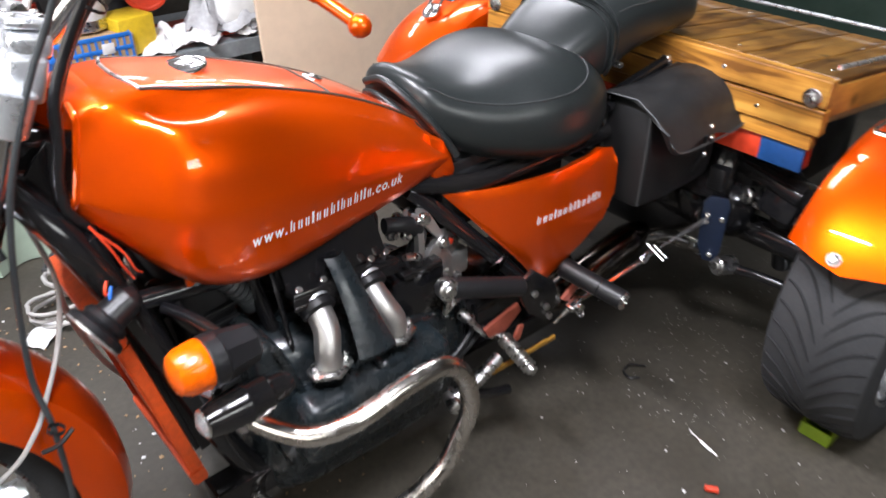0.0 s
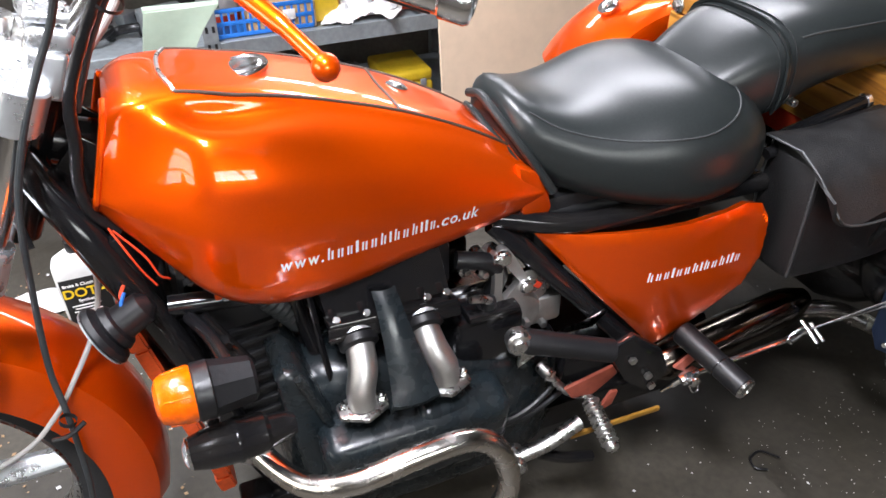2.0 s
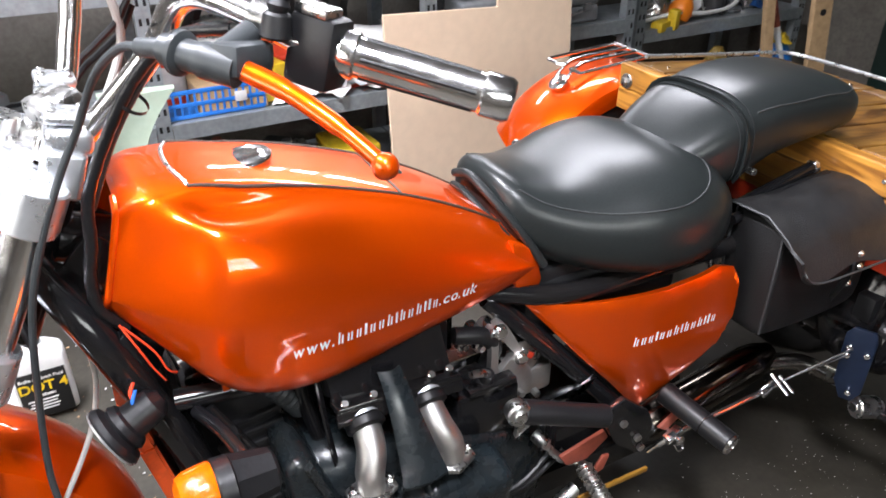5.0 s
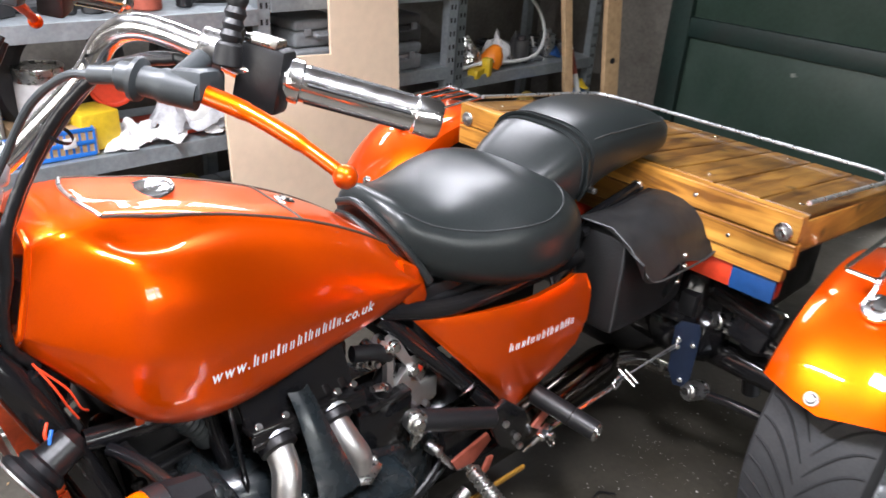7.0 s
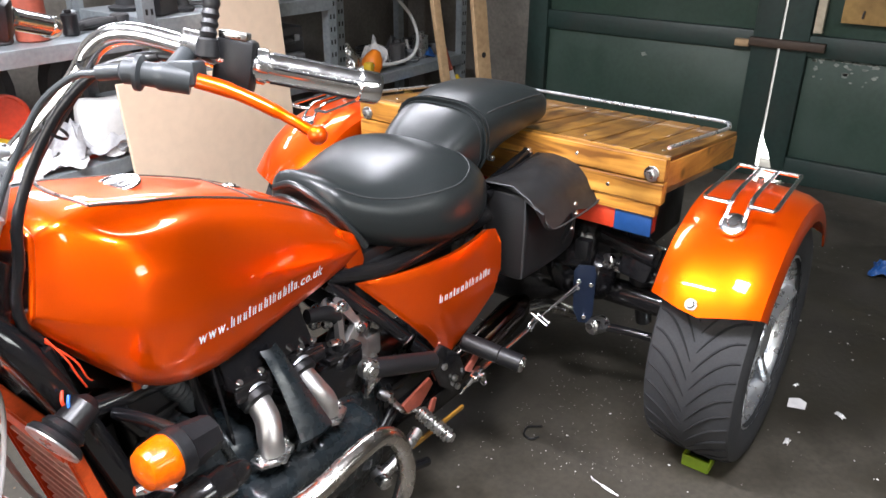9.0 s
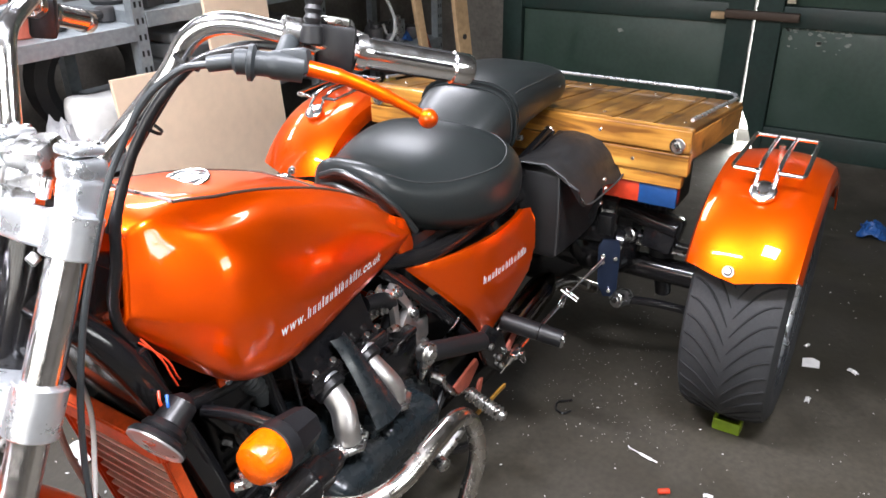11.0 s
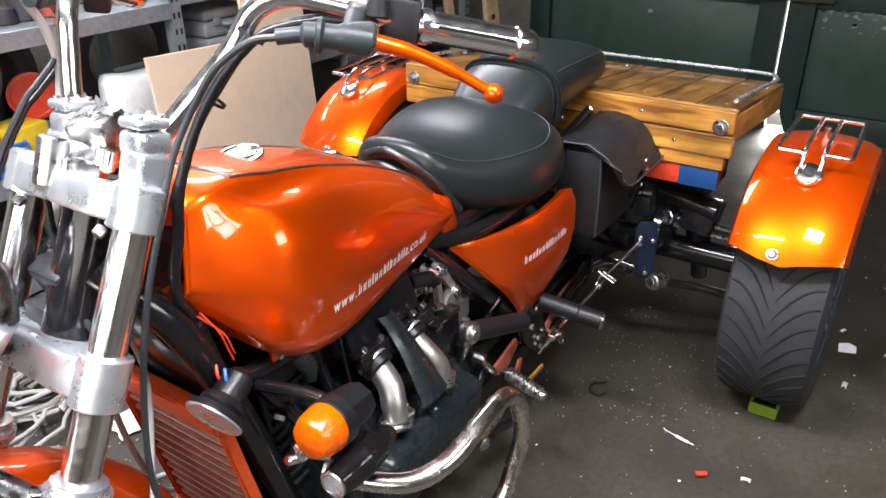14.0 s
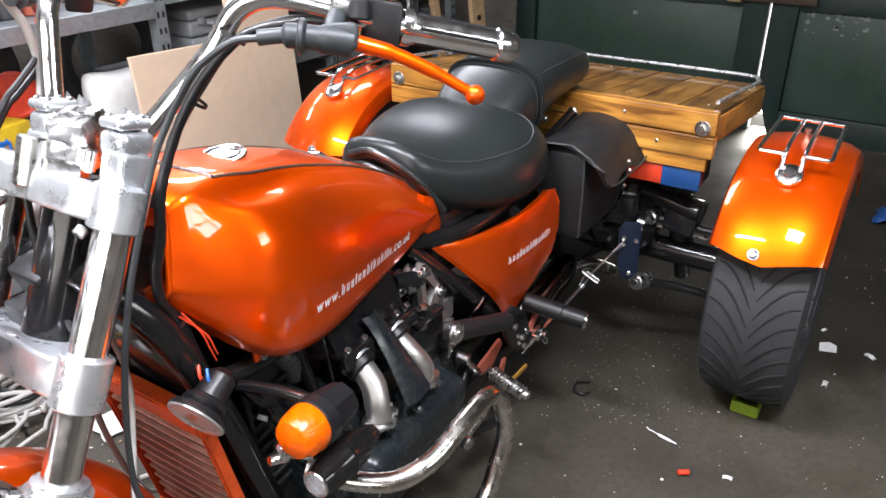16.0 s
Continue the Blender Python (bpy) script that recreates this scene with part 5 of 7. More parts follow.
# copper made paler, so the slats' glints are part of the base colour
SLAT = mat("copper_slat", (0.94, 0.66, 0.55), 0.30, 0.35, grain=0.2, scale=80, blotch=0.3, bscale=20, dirt=(0.70, 0.22, 0.12))
for k in range(12):
    d = 0.044 + 0.0222 * k
    part("slat", slab(d, d + 0.0046, -0.1045, 0.0945, 0.007, 0.0135), SLAT, radiator, smooth=False)
# horn
hn = part("horn", lathe((-1.225, -0.137, 0.588), (-0.90, -0.13, -0.42), [(-0.04, 0.009), (-0.03, 0.019), (0.0, 0.021), (0.003, 0.026), (0.010, 0.029), (0.014, 0.026), (0.018, 0.035), (0.024, 0.038), (0.027, 0.036)], 32), BLACK_MATT, trike, "black horn with a chrome face")
part("horn_face", lathe(V(-1.225, -0.137, 0.588) + V(-0.90, -0.13, -0.42).normalized() * 0.027, (-0.90, -0.13, -0.42), [(0, 0.0375), (0.002, 0.0365), (0.003, 0.033), (0.001, 0.030), (0.004, 0.015), (0.005, 0.001)], 32), ALLOY, hn)
for k, y in enumerate((-0.115, -0.10)):
    part("wire_terminal", bar([(-1.216, y - 0.022, 0.598), (-1.220, y - 0.022, 0.612), (-1.214, y - 0.014, 0.622)], 0.0022, 8), mat("blue_terminal", (0.02, 0.12, 0.45), 0.4) if k == 0 else COPPER, hn)
# indicators and spot lamps
for side in (-1, 1):
    axis = V(-1, side * 0.03, 0.04)
    ind = part("indicator", lathe((-1.100, side * 0.242, 0.552), axis, [(0, 0.020), (0.004, 0.025), (0.040, 0.0305), (0.046, 0.032)], 8), BLACK_MATT, trike, "black indicator with an amber lens")
    part("collar", lathe((-1.146, side * 0.2435, 0.554), axis, [(0, 0.0305), (0.002, 0.0325), (0.018, 0.0325), (0.020, 0.0305)], 36), BLACK_MATT, ind)
    part("lens", lathe((-1.166, side * 0.244, 0.555), axis, [(0, 0.0305), (0.003, 0.0315), (0.012, 0.0310), (0.028, 0.0285), (0.036, 0.0245), (0.040, 0.016), (0.041, 0.001)], 40), LENS, ind, "amber lens")
    for k in range(5):
        a = 2 * math.pi * k / 5
        part("lens_rib", sweep([V(-1.170, side * 0.244 + 0.0315 * math.cos(a), 0.555 + 0.0315 * math.sin(a)), V(-1.195, side * 0.2445 + 0.0290 * math.cos(a), 0.556 + 0.0290 * math.sin(a))], 0.0010, 6), LENS, ind)
    part("indicator_stalk", bar([(-1.121, side * 0.226, 0.545), (-1.128, side * 0.19, 0.548), (-1.138, side * 0.15, 0.550), (-1.155, side * 0.11, 0.552)], 0.0085, 12), BLACK_PAINT, trike)
    sp = part("spot_lamp", lathe((-1.068, side * 0.256, 0.479), (-1.0, side * 0.05, 0.05), [(0, 0.012), (0.01, 0.017), (0.03, 0.019), (0.035, 0.0235), (0.062, 0.0250), (0.064, 0.0262), (0.068, 0.0262), (0.070, 0.0250), (0.098, 0.0235), (0.112, 0.0200), (0.118, 0.0185)], 28), BLACK_PAINT, trike, "small black spot lamp with a clear lens")
    part("lens", lathe(V(-1.068, side * 0.256, 0.479) + V(-1.0, side * 0.05, 0.05).normalized() * 0.119, (-1.0, side * 0.05, 0.05), [(0, 0.0172), (0.003, 0.0158), (0.006, 0.010), (0.007, 0.002)], 26), GLASS, sp)
    part("reflector", lathe(V(-1.068, side * 0.256, 0.479) + V(-1.0, side * 0.05, 0.05).normalized() * 0.1185, (-1.0, side * 0.05, 0.05), [(0, 0.0182), (0.002, 0.0186), (0.003, 0.0172), (-0.0005, 0.010), (-0.002, 0.001)], 26), CHROME, sp)
    part("lamp_clamp", joined(cyl((-1.168, side * 0.198, 0.493), (-1.155, side * 0.238, 0.497), 0.0095, n=16, bevel=0.002), cyl((-1.178, side * 0.190, 0.492), (-1.166, side * 0.196, 0.493), 0.0145, n=18, bevel=0.003), cyl((-1.185, side * 0.182, 0.482), (-1.170, side * 0.186, 0.476), 0.0075, n=12, bevel=0.002)), CHROME, trike, "chrome lamp clamp")

# ---- engine ----
part("crankcase", loft([(-1.07, 0.08, 0.40, 0.16), (-1.05, 0.14, 0.43, 0.12), (-0.95, 0.165, 0.44, 0.11), (-0.8, 0.165, 0.40, 0.11), (-0.68, 0.15, 0.36, 0.12), (-0.62, 0.10, 0.33, 0.15), (-0.60, 0.06, 0.3, 0.17)], 20, 28, 5, 5), ENGINE, trike, "black flat-four engine block")
case_body = part("front_engine_case", box((-1.085, 0, 0.42), (0.085, 0.17, 0.27), 0.014, (0, -6, 0), 3), BLACK_MATT, trike, "ribbed black casing at the engine's front")
for k in range(9):
    part("case_rib", box((-1.085, -0.088, 0.32 + 0.022 * k), (0.070, 0.010, 0.008), 0.002, (0, -6, 0)), BLACK_MATT, case_body)
part("airbox", box((-0.90, 0, 0.525), (0.19, 0.20, 0.075), 0.012), BLACK_MATT, trike)
for side in (-1, 1):
    panel = rings(bmesh.new(), [[V(-1.0, side * 0.118, 0.572), V(-0.832, side * 0.118, 0.572), V(-0.826, side * 0.138, 0.512), V(-0.994, side * 0.138, 0.508)], [V(-1.0, side * 0.112, 0.572), V(-0.832, side * 0.112, 0.572), V(-0.826, side * 0.130, 0.510), V(-0.994, side * 0.130, 0.506)]])
    part("engine_side_plate", panel, BLACK_PAINT, trike, "black side plate under the tank", smooth=False)
    part("head_rail", joined(box((-0.908, side * 0.140, 0.506), (0.178, 0.034, 0.010), 0.003, (side * 14, 3, 0)), box((-0.908, side * 0.156, 0.498), (0.182, 0.005, 0.020), 0.002, (side * 14, 3, 0))), BLACK_PAINT, trike)
    part("plate_strut", bar([(-1.012, side * 0.125, 0.57), (-1.006, side * 0.135, 0.48), (-0.995, side * 0.14, 0.38)], 0.006, 8, 6, 0.5), BLACK_PAINT, trike)
    for x in (-0.985, -0.945, -0.862, -0.835):
        part("rail_bolt", cyl((x, side * 0.145, 0.512), (x, side * 0.152, 0.524), 0.0055, n=10, bevel=0.001), CHROME, trike)
    for x, lean in ((-0.960, -0.012), (-0.869, 0.014)):
        px = part("intake_pipe", bar([(x, side * 0.140, 0.487), (x, side * 0.156, 0.475), (x + lean * 0.3, side * 0.178, 0.455), (x + lean, side * 0.190, 0.430), (x + lean, side * 0.193, 0.408)], [0.0205] * 8 + [0.0195] * 17 + [0.019] * 8, 22), SATIN, trike, "satin steel intake pipe")
        part("rubber_collar", lathe((x, side * 0.134, 0.491), (0, side * 0.86, -0.50), [(0, 0.022), (0.004, 0.027), (0.012, 0.027), (0.014, 0.0235), (0.017, 0.0265), (0.027, 0.0265), (0.030, 0.022)], 26), BLACK_MATT, px)
        part("hose_clip", lathe((x, side * 0.1415, 0.4867), (0, side * 0.86, -0.50), [(0, 0.0278), (0.006, 0.0278)], 26, (False, False)), ALLOY, px)
        part("flange", joined(prism([(x + lean - 0.034, side * 0.205 if side > 0 else -0.205), (x + lean, side * 0.222), (x + lean + 0.034, side * 0.205), (x + lean + 0.034, side * 0.180), (x + lean, side * 0.165), (x + lean - 0.034, side * 0.180)], "z", 0.399, 0.407, 0.003)), STEEL, px)
        for dx in (-0.026, 0.026):
            part("flange_bolt", joined(cyl((x + lean + dx, side * 0.193, 0.407), (x + lean + dx, side * 0.193, 0.415), 0.0062, n=6, bevel=0.001), cyl((x + lean + dx, side * 0.193, 0.415), (x + lean + dx, side * 0.193, 0.420), 0.003, n=8)), CHROME, px)

    def shield(side=side):
        rows = []
        for i in range(13):
            u = i / 12
            z = 0.545 - 0.14 * u
            y = 0.138 + 0.09 * (u ** 0.8)
            w = 0.016 + 0.009 * u + 0.010 * u * u
            xm = -0.918 + 0.012 * u
            rows.append([V(xm + w * s, side * (y + 0.006 * (1 - s * s) - 0.012 * (u > 0.96)), z - (0.008 if abs(s) > 0.9 and u > 0.96 else 0)) for s in (-1, -0.85, -0.4, 0, 0.4, 0.85, 1)])
        bm = rings(bmesh.new(), rows, False, (False, False))
        bmesh.ops.recalc_face_normals(bm, faces=bm.faces[:])
        bmesh.ops.solidify(bm, geom=bm.faces[:], thickness=0.006)
        return bm
    part("pipe_shield", shield(), ENGINE, trike, "black plastic shield between the intake pipes")
    # cylinder head covers, stepped along the side
    part("cylinder_head", joined(box((-0.90, side * 0.185, 0.31), (0.27, 0.08, 0.13), 0.022, (side * -10, 0, 0), 4), box((-0.965, side * 0.185, 0.352), (0.075, 0.07, 0.05), 0.018, (side * -14, 0, 0), 4), box((-0.86, side * 0.185, 0.358), (0.085, 0.07, 0.05), 0.018, (side * -14, 6, 0), 4)), ENGINE, trike, "black enamelled cylinder head cover")
    part("belt_cover", prism([(-1.075, 0.470), (-1.050, 0.482), (-1.030, 0.452), (-0.968, 0.26), (-0.972, 0.205), (-1.035, 0.205), (-1.055, 0.27)], "y", side * 0.055, side * 0.178, 0.014, 3), ENGINE, trike, "black timing belt cover")
    part("cover_rim", bar([(-1.048, side * 0.180, 0.470), (-1.02, side * 0.181, 0.39), (-0.985, side * 0.181, 0.28), (-0.982, side * 0.178, 0.22)], 0.006, 10), ENGINE, trike)
    part("carburettor_top", joined(box((-0.765, side * 0.10, 0.40), (0.11, 0.09, 0.10), 0.012), box((-0.76, side * 0.12, 0.455), (0.08, 0.06, 0.012), 0.004)), BLACK_PAINT, trike)
    part("filler_cap", joined(lathe((-0.765, side * 0.13, 0.452), (0, side * 0.3, 1), [(0, 0.016), (0.004, 0.017), (0.010, 0.014), (0.012, 0.011), (0.026, 0.010), (0.028, 0.007)], 20)), BLACK_MATT, trike)
    part("breather_pipe", bar([(-0.765, side * 0.138, 0.475), (-0.78, side * 0.148, 0.49), (-0.80, side * 0.15, 0.497)], 0.006, 10), STEEL, trike)
    # guard bar
    part("engine_guard", bar([(-1.13, side * 0.19, 0.43), (-1.105, side * 0.245, 0.415), (-1.07, side * 0.295, 0.412), (-1.02, side * 0.322, 0.425), (-0.94, side * 0.328, 0.442), (-0.875, side * 0.328, 0.440), (-0.839, side * 0.33, 0.405), (-0.824, side * 0.332, 0.34), (-0.842, side * 0.33, 0.285), (-0.88, side * 0.325, 0.225), (-0.96, side * 0.30, 0.175), (-1.06, side * 0.22, 0.145), (-1.09, side * 0.10, 0.14)], 0.0145, 18), TUBE_STEEL, trike, "worn chrome engine guard bar")
    part("guard_clamp", lathe((-1.125, side * 0.20, 0.428), (0.3, side * 0.9, -0.25), [(0, 0.02), (0.003, 0.022), (0.03, 0.022), (0.033, 0.02)], 20), STEEL, trike)
# gear linkage bracket by the rear of the engine
def cast_triangle(corners, hole, y0, y1):
    """A flat cast plate with a three-cornered opening and rounded rims."""
    outer = [V(x, 0, z) for x, z in corners]
    inner = [V(x, 0, z) for x, z in hole]
    loops = []
    for ring, y in ((outer, y0), (outer, y1), (inner, y1), (inner, y0), (outer, y0)):
        pts = spline(ring + [ring[0]], 6)[:-1]
        loops.append([V(p.x, y + 0.18 * (p.z - 0.52), p.z) for p in pts])
    return rings(bmesh.new(), loops, True, (False, False))


rk = part("rocker_bracket", cast_triangle([(-0.748, 0.532), (-0.733, 0.540), (-0.720, 0.528), (-0.698, 0.486), (-0.690, 0.472), (-0.703, 0.462), (-0.735, 0.440), (-0.752, 0.436), (-0.755, 0.452), (-0.750, 0.490)], [(-0.736, 0.512), (-0.733, 0.514), (-0.730, 0.510), (-0.716, 0.490), (-0.712, 0.484), (-0.716, 0.478), (-0.732, 0.464), (-0.738, 0.462), (-0.740, 0.468), (-0.738, 0.490)], -0.118, -0.106), SATIN, trike, "triangular cast alloy bracket")
for q in ((-0.735, -0.118, 0.528), (-0.702, -0.126, 0.474), (-0.744, -0.133, 0.448)):
    part("bracket_bolt", lathe(q, (0, -1, 0.1), [(-0.002, 0.011), (0.003, 0.011), (0.0035, 0.0075), (0.010, 0.0075), (0.0105, 0.001)], 16), CHROME, rk)
sector = part("sector_plate", prism([(-0.715, 0.478), (-0.690, 0.488), (-0.668, 0.486), (-0.655, 0.470), (-0.653, 0.448), (-0.665, 0.432), (-0.700, 0.424), (-0.715, 0.435)], "y", -0.112, -0.108, 0.001), STEEL, trike, "grey sector plate")
part("red_tag", box((-0.680, -0.114, 0.463), (0.024, 0.004, 0.010), 0.001, (0, 35, 0)), RED, trike)
part("pivot", lathe((-0.686, -0.112, 0.468), (0, -1, 0), [(0, 0.007), (0.004, 0.007), (0.005, 0.001)], 14), CHROME, sector)
for x, z, r in ((-0.775, 0.522, 0.012), (-0.790, 0.512, 0.010), (-0.762, 0.500, 0.009)):
    part("linkage_nut", lathe((x, -0.100, z), (0.1, -1, 0.1), [(0, r), (0.008, r), (0.009, r * 0.6), (0.016, r * 0.55), (0.017, 0.001)], 6), STEEL, trike)
for x, z in ((-0.700, 0.408), (-0.672, 0.398), (-0.722, 0.392)):
    part("housing_bolt", cyl((x, -0.125, z), (x, -0.137, z), 0.0065, n=6, bevel=0.001), STEEL, trike)
part("pivot_housing", joined(lathe((-0.705, -0.075, 0.418), (0, -1, 0), [(0, 0.040), (0.035, 0.038), (0.045, 0.032), (0.050, 0.018), (0.051, 0.001)], 28), box((-0.66, -0.095, 0.405), (0.06, 0.04, 0.05), 0.008)), SATIN, trike, "cast alloy pivot housing")
part("starter_motor", joined(cyl((-0.735, -0.06, 0.405), (-0.64, -0.07, 0.42), 0.032, n=24, bevel=0.005), cyl((-0.71, -0.095, 0.44), (-0.70, -0.06, 0.43), 0.016, n=18, bevel=0.003)), BLACK_PAINT, trike)
part("brake_switch", joined(cyl((-0.745, -0.085, 0.525), (-0.74, -0.12, 0.52), 0.014, n=16, bevel=0.002), cyl((-0.765, -0.08, 0.525), (-0.76, -0.115, 0.52), 0.010, n=16, bevel=0.002)), STEEL, trike)
part("gear_shaft_bracket", prism([(-0.715, 0.395), (-0.60, 0.39), (-0.585, 0.405), (-0.70, 0.36), (-0.725, 0.345)], "y", -0.158, -0.15, 0.002), STEEL, trike)
part("radiator_hose", bar([(-0.80, -0.10, 0.53), (-0.755, -0.11, 0.52), (-0.735, -0.105, 0.49), (-0.745, -0.10, 0.455)], 0.013, 14), BLACK_MATT, trike)
for a in ([(-0.84, -0.15, 0.27), (-0.74, -0.17, 0.255), (-0.66, -0.16, 0.29), (-0.62, -0.12, 0.30)], [(-0.84, -0.14, 0.24), (-0.72, -0.16, 0.235), (-0.62, -0.15, 0.27)]):
    part("cable", bar(a, 0.005, 8), BLACK_MATT, trike)
part("stand_pivot", joined(bar([(-0.74, -0.20, 0.20), (-0.69, -0.205, 0.215), (-0.63, -0.20, 0.235)], 0.012, 12), cyl((-0.745, -0.22, 0.195), (-0.735, -0.18, 0.2), 0.014, n=16, bevel=0.002)), STEEL, trike)
part("side_stand", bar([(-0.72, -0.19, 0.20), (-0.66, -0.20, 0.165), (-0.60, -0.20, 0.14)], 0.010, 10), BLACK_PAINT, trike)

# ---- cables and looms ----
part("wiring_loom", bar([(-1.075, -0.205, 1.012), (-1.112, -0.158, 1.000), (-1.147, -0.127, 0.962), (-1.177, -0.108, 0.912), (-1.203, -0.102, 0.862), (-1.214, -0.10, 0.83), (-1.219, -0.096, 0.79), (-1.228, -0.088, 0.745), (-1.226, -0.086, 0.705), (-1.205, -0.080, 0.672)], [0.0052 + 0.0014 * min(1, i / 50) + 0.0003 * math.sin(i * 1.7) for i in range(73)], 14), mat("black_tape", (0.010, 0.010, 0.011), 0.30, grain=0.3, scale=120, bump=0.5, bumpscale=140), trike, "taped black wiring loom")
part("clutch_cable", bar([(-1.148, -0.214, 1.008), (-1.163, -0.185, 1.002), (-1.184, -0.150, 0.972), (-1.206, -0.124, 0.92), (-1.228, -0.118, 0.88), (-1.258, -0.120, 0.82), (-1.286, -0.114, 0.74), (-1.306, -0.102, 0.63), (-1.320, -0.102, 0.52), (-1.318, -0.115, 0.45), (-1.325, -0.115, 0.33), (-1.34, -0.10, 0.25)], 0.0038, 10), BOOT, trike, "black control cable")
part("speedo_cable", bar([(-1.262, -0.015, 0.68), (-1.250, -0.021, 0.590), (-1.270, -0.035, 0.515), (-1.312, -0.075, 0.462), (-1.340, -0.10, 0.438), (-1.385, -0.11, 0.407), (-1.50, -0.08, 0.34)], 0.0034, 10), CABLE_GREY, trike, "grey speedometer cable")
part("cable_tie", joined(lathe((-1.318, -0.128, 0.455), (0.4, 0, 1), [(0, 0.010), (0.006, 0.010)], 14, (False, False)), bar([(-1.30, -0.13, 0.45), (-1.32, -0.135, 0.44), (-1.34, -0.13, 0.435)], 0.003, 6)), BLACK_MATT, trike)
part("bar_cable", bar([(-1.05, -0.24, 1.008), (-1.085, -0.188, 1.012), (-1.12, -0.145, 0.99), (-1.15, -0.118, 0.945), (-1.18, -0.095, 0.89), (-1.21, -0.08, 0.82)], 0.0045, 10), BOOT, trike)
for a in ([(-1.10, 0.24, 0.955), (-1.12, 0.24, 0.927), (-1.154, 0.24, 0.899), (-1.18, 0.24, 0.877), (-1.25, 0.22, 0.80), (-1.31, 0.15, 0.70)], [(-1.095, 0.25, 0.945), (-1.115, 0.25, 0.913), (-1.150, 0.25, 0.885), (-1.178, 0.25, 0.862), (-1.25, 0.23, 0.78), (-1.30, 0.16, 0.70)], [(-1.27, 0.06, 0.83), (-1.29, 0.03, 0.77), (-1.31, -0.02, 0.72), (-1.30, -0.06, 0.66)]):
    part("cable", bar(a, 0.0045, 8), BLACK_MATT, trike)
for a in ([(-1.213, -0.10, 0.69), (-1.20, -0.112, 0.66), (-1.19, -0.11, 0.63), (-1.18, -0.105, 0.605)], [(-1.21, -0.09, 0.68), (-1.185, -0.10, 0.645), (-1.175, -0.10, 0.615), (-1.165, -0.09, 0.60)]):
    part("wire", bar(a, 0.0014, 6), COPPER, trike, "orange wire")
for k in range(4):
    x = -1.14 + 0.03 * k
    cc = part("ignition_coil", box((x, -0.05 + 0.008 * k, 0.535 - 0.012 * k), (0.024, 0.03, 0.034), 0.006, (20 * k, 15 * k, 30)), BLACK_MATT if k % 2 else BLACK_PAINT, trike)
    part("coil_bolt", cyl((x, -0.065 + 0.008 * k, 0.55 - 0.015 * k), (x + 0.004, -0.074 + 0.008 * k, 0.548 - 0.015 * k), 0.0055, n=10, bevel=0.001), STEEL, cc)
part("coolant_pipe", bar([(-1.025, -0.085, 0.565), (-1.02, -0.09, 0.50), (-1.0, -0.10, 0.40)], 0.011, 14), BLACK_PAINT, trike)
part("ribbed_hose", sweep(spline([(-1.075, -0.075, 0.57), (-1.062, -0.085, 0.54), (-1.035, -0.082, 0.50), (-1.02, -0.07, 0.47)], 10), [0.017 if i % 2 else 0.0145 for i in range(31)], 16), BOOT, trike, "ribbed grey hose")
part("engine_bracket", joined(bar([(-1.145, -0.105, 0.545), (-1.12, -0.115, 0.50), (-1.10, -0.12, 0.46)], 0.012, 12), cyl((-1.12, -0.12, 0.515), (-1.12, -0.135, 0.513), 0.008, n=6, bevel=0.001), cyl((-1.135, -0.115, 0.49), (-1.13, -0.13, 0.488), 0.007, n=6, bevel=0.001)), BLACK_PAINT, trike)

part("brake_hose", bar([(-1.160, 0.24, 1.06), (-1.140, 0.24, 1.005), (-1.123, 0.24, 0.967), (-1.117, 0.24, 0.916), (-1.128, 0.235, 0.88), (-1.16, 0.20, 0.835), (-1.20, 0.16, 0.80), (-1.26, 0.08, 0.77)], 0.006, 10), CABLE_GREY, trike, "pale braided hose by the far handlebar")
for x, y, z in ((-1.155, -0.108, 0.93), (-1.12, -0.142, 0.995)):
    part("cable_tie", lathe((x, y, z), (0.45, -0.35, 0.75), [(0, 0.0155), (0.004, 0.0155)], 16, (False, False)), BLACK_MATT, trike)

part("frame_plate", prism([(-1.238, 0.665), (-1.205, 0.675), (-1.172, 0.535), (-1.198, 0.525)], "y", -0.10, 0.10, 0.006), BLACK_PAINT, trike, "black painted cross plate below the steering head")
# ---- shelving and the things round the walls ----
SY, SD = 1.30, 0.42


def shelving(name, x0, x1, y, levels, top, label, uprights):
    ob = thing(name, ((x0 + x1) / 2, y + SD / 2, 0), label, "shelving")
    for x in uprights:
        for yy in (y, y + SD):
            bits = [box((x, yy, top / 2), (0.042, 0.003, top)), box((x - 0.0195, yy + 0.018, top / 2), (0.003, 0.036, top))]
            part("upright", joined(*bits), GALV, ob, smooth=False)
        slots = bmesh.new()
        for k in range(int(top / 0.05)):
            for dx in (-0.009, 0.010):
                m = bmesh.new()
                bmesh.ops.create_cube(m, size=1.0)
                for v in m.verts:
                    v.co = V(x + dx + v.co.x * 0.008, y - 0.0012 + v.co.y * 0.002, 0.03 + 0.05 * k + v.co.z * 0.018)
                slots = joined(slots, m)
        sl = part("slot_row", slots, BLACK_MATT, ob, smooth=False)
        sl["kind"] = "stuff"
    for xa, xb, z in levels:
        sh = part("shelf", box(((xa + xb) / 2, y + SD / 2, z), (xb - xa - 0.008, SD, 0.012), 0.001), GALV, ob, smooth=False)
        part("lip", box(((xa + xb) / 2, y - 0.004, z - 0.018), (xb - xa - 0.046, 0.004, 0.048), 0.001), GALV, sh, smooth=False)
        part("lip", box((xa - 0.001, y + SD / 2, z - 0.018), (0.004, SD - 0.02, 0.048), 0.001), GALV, sh, smooth=False)
    return ob


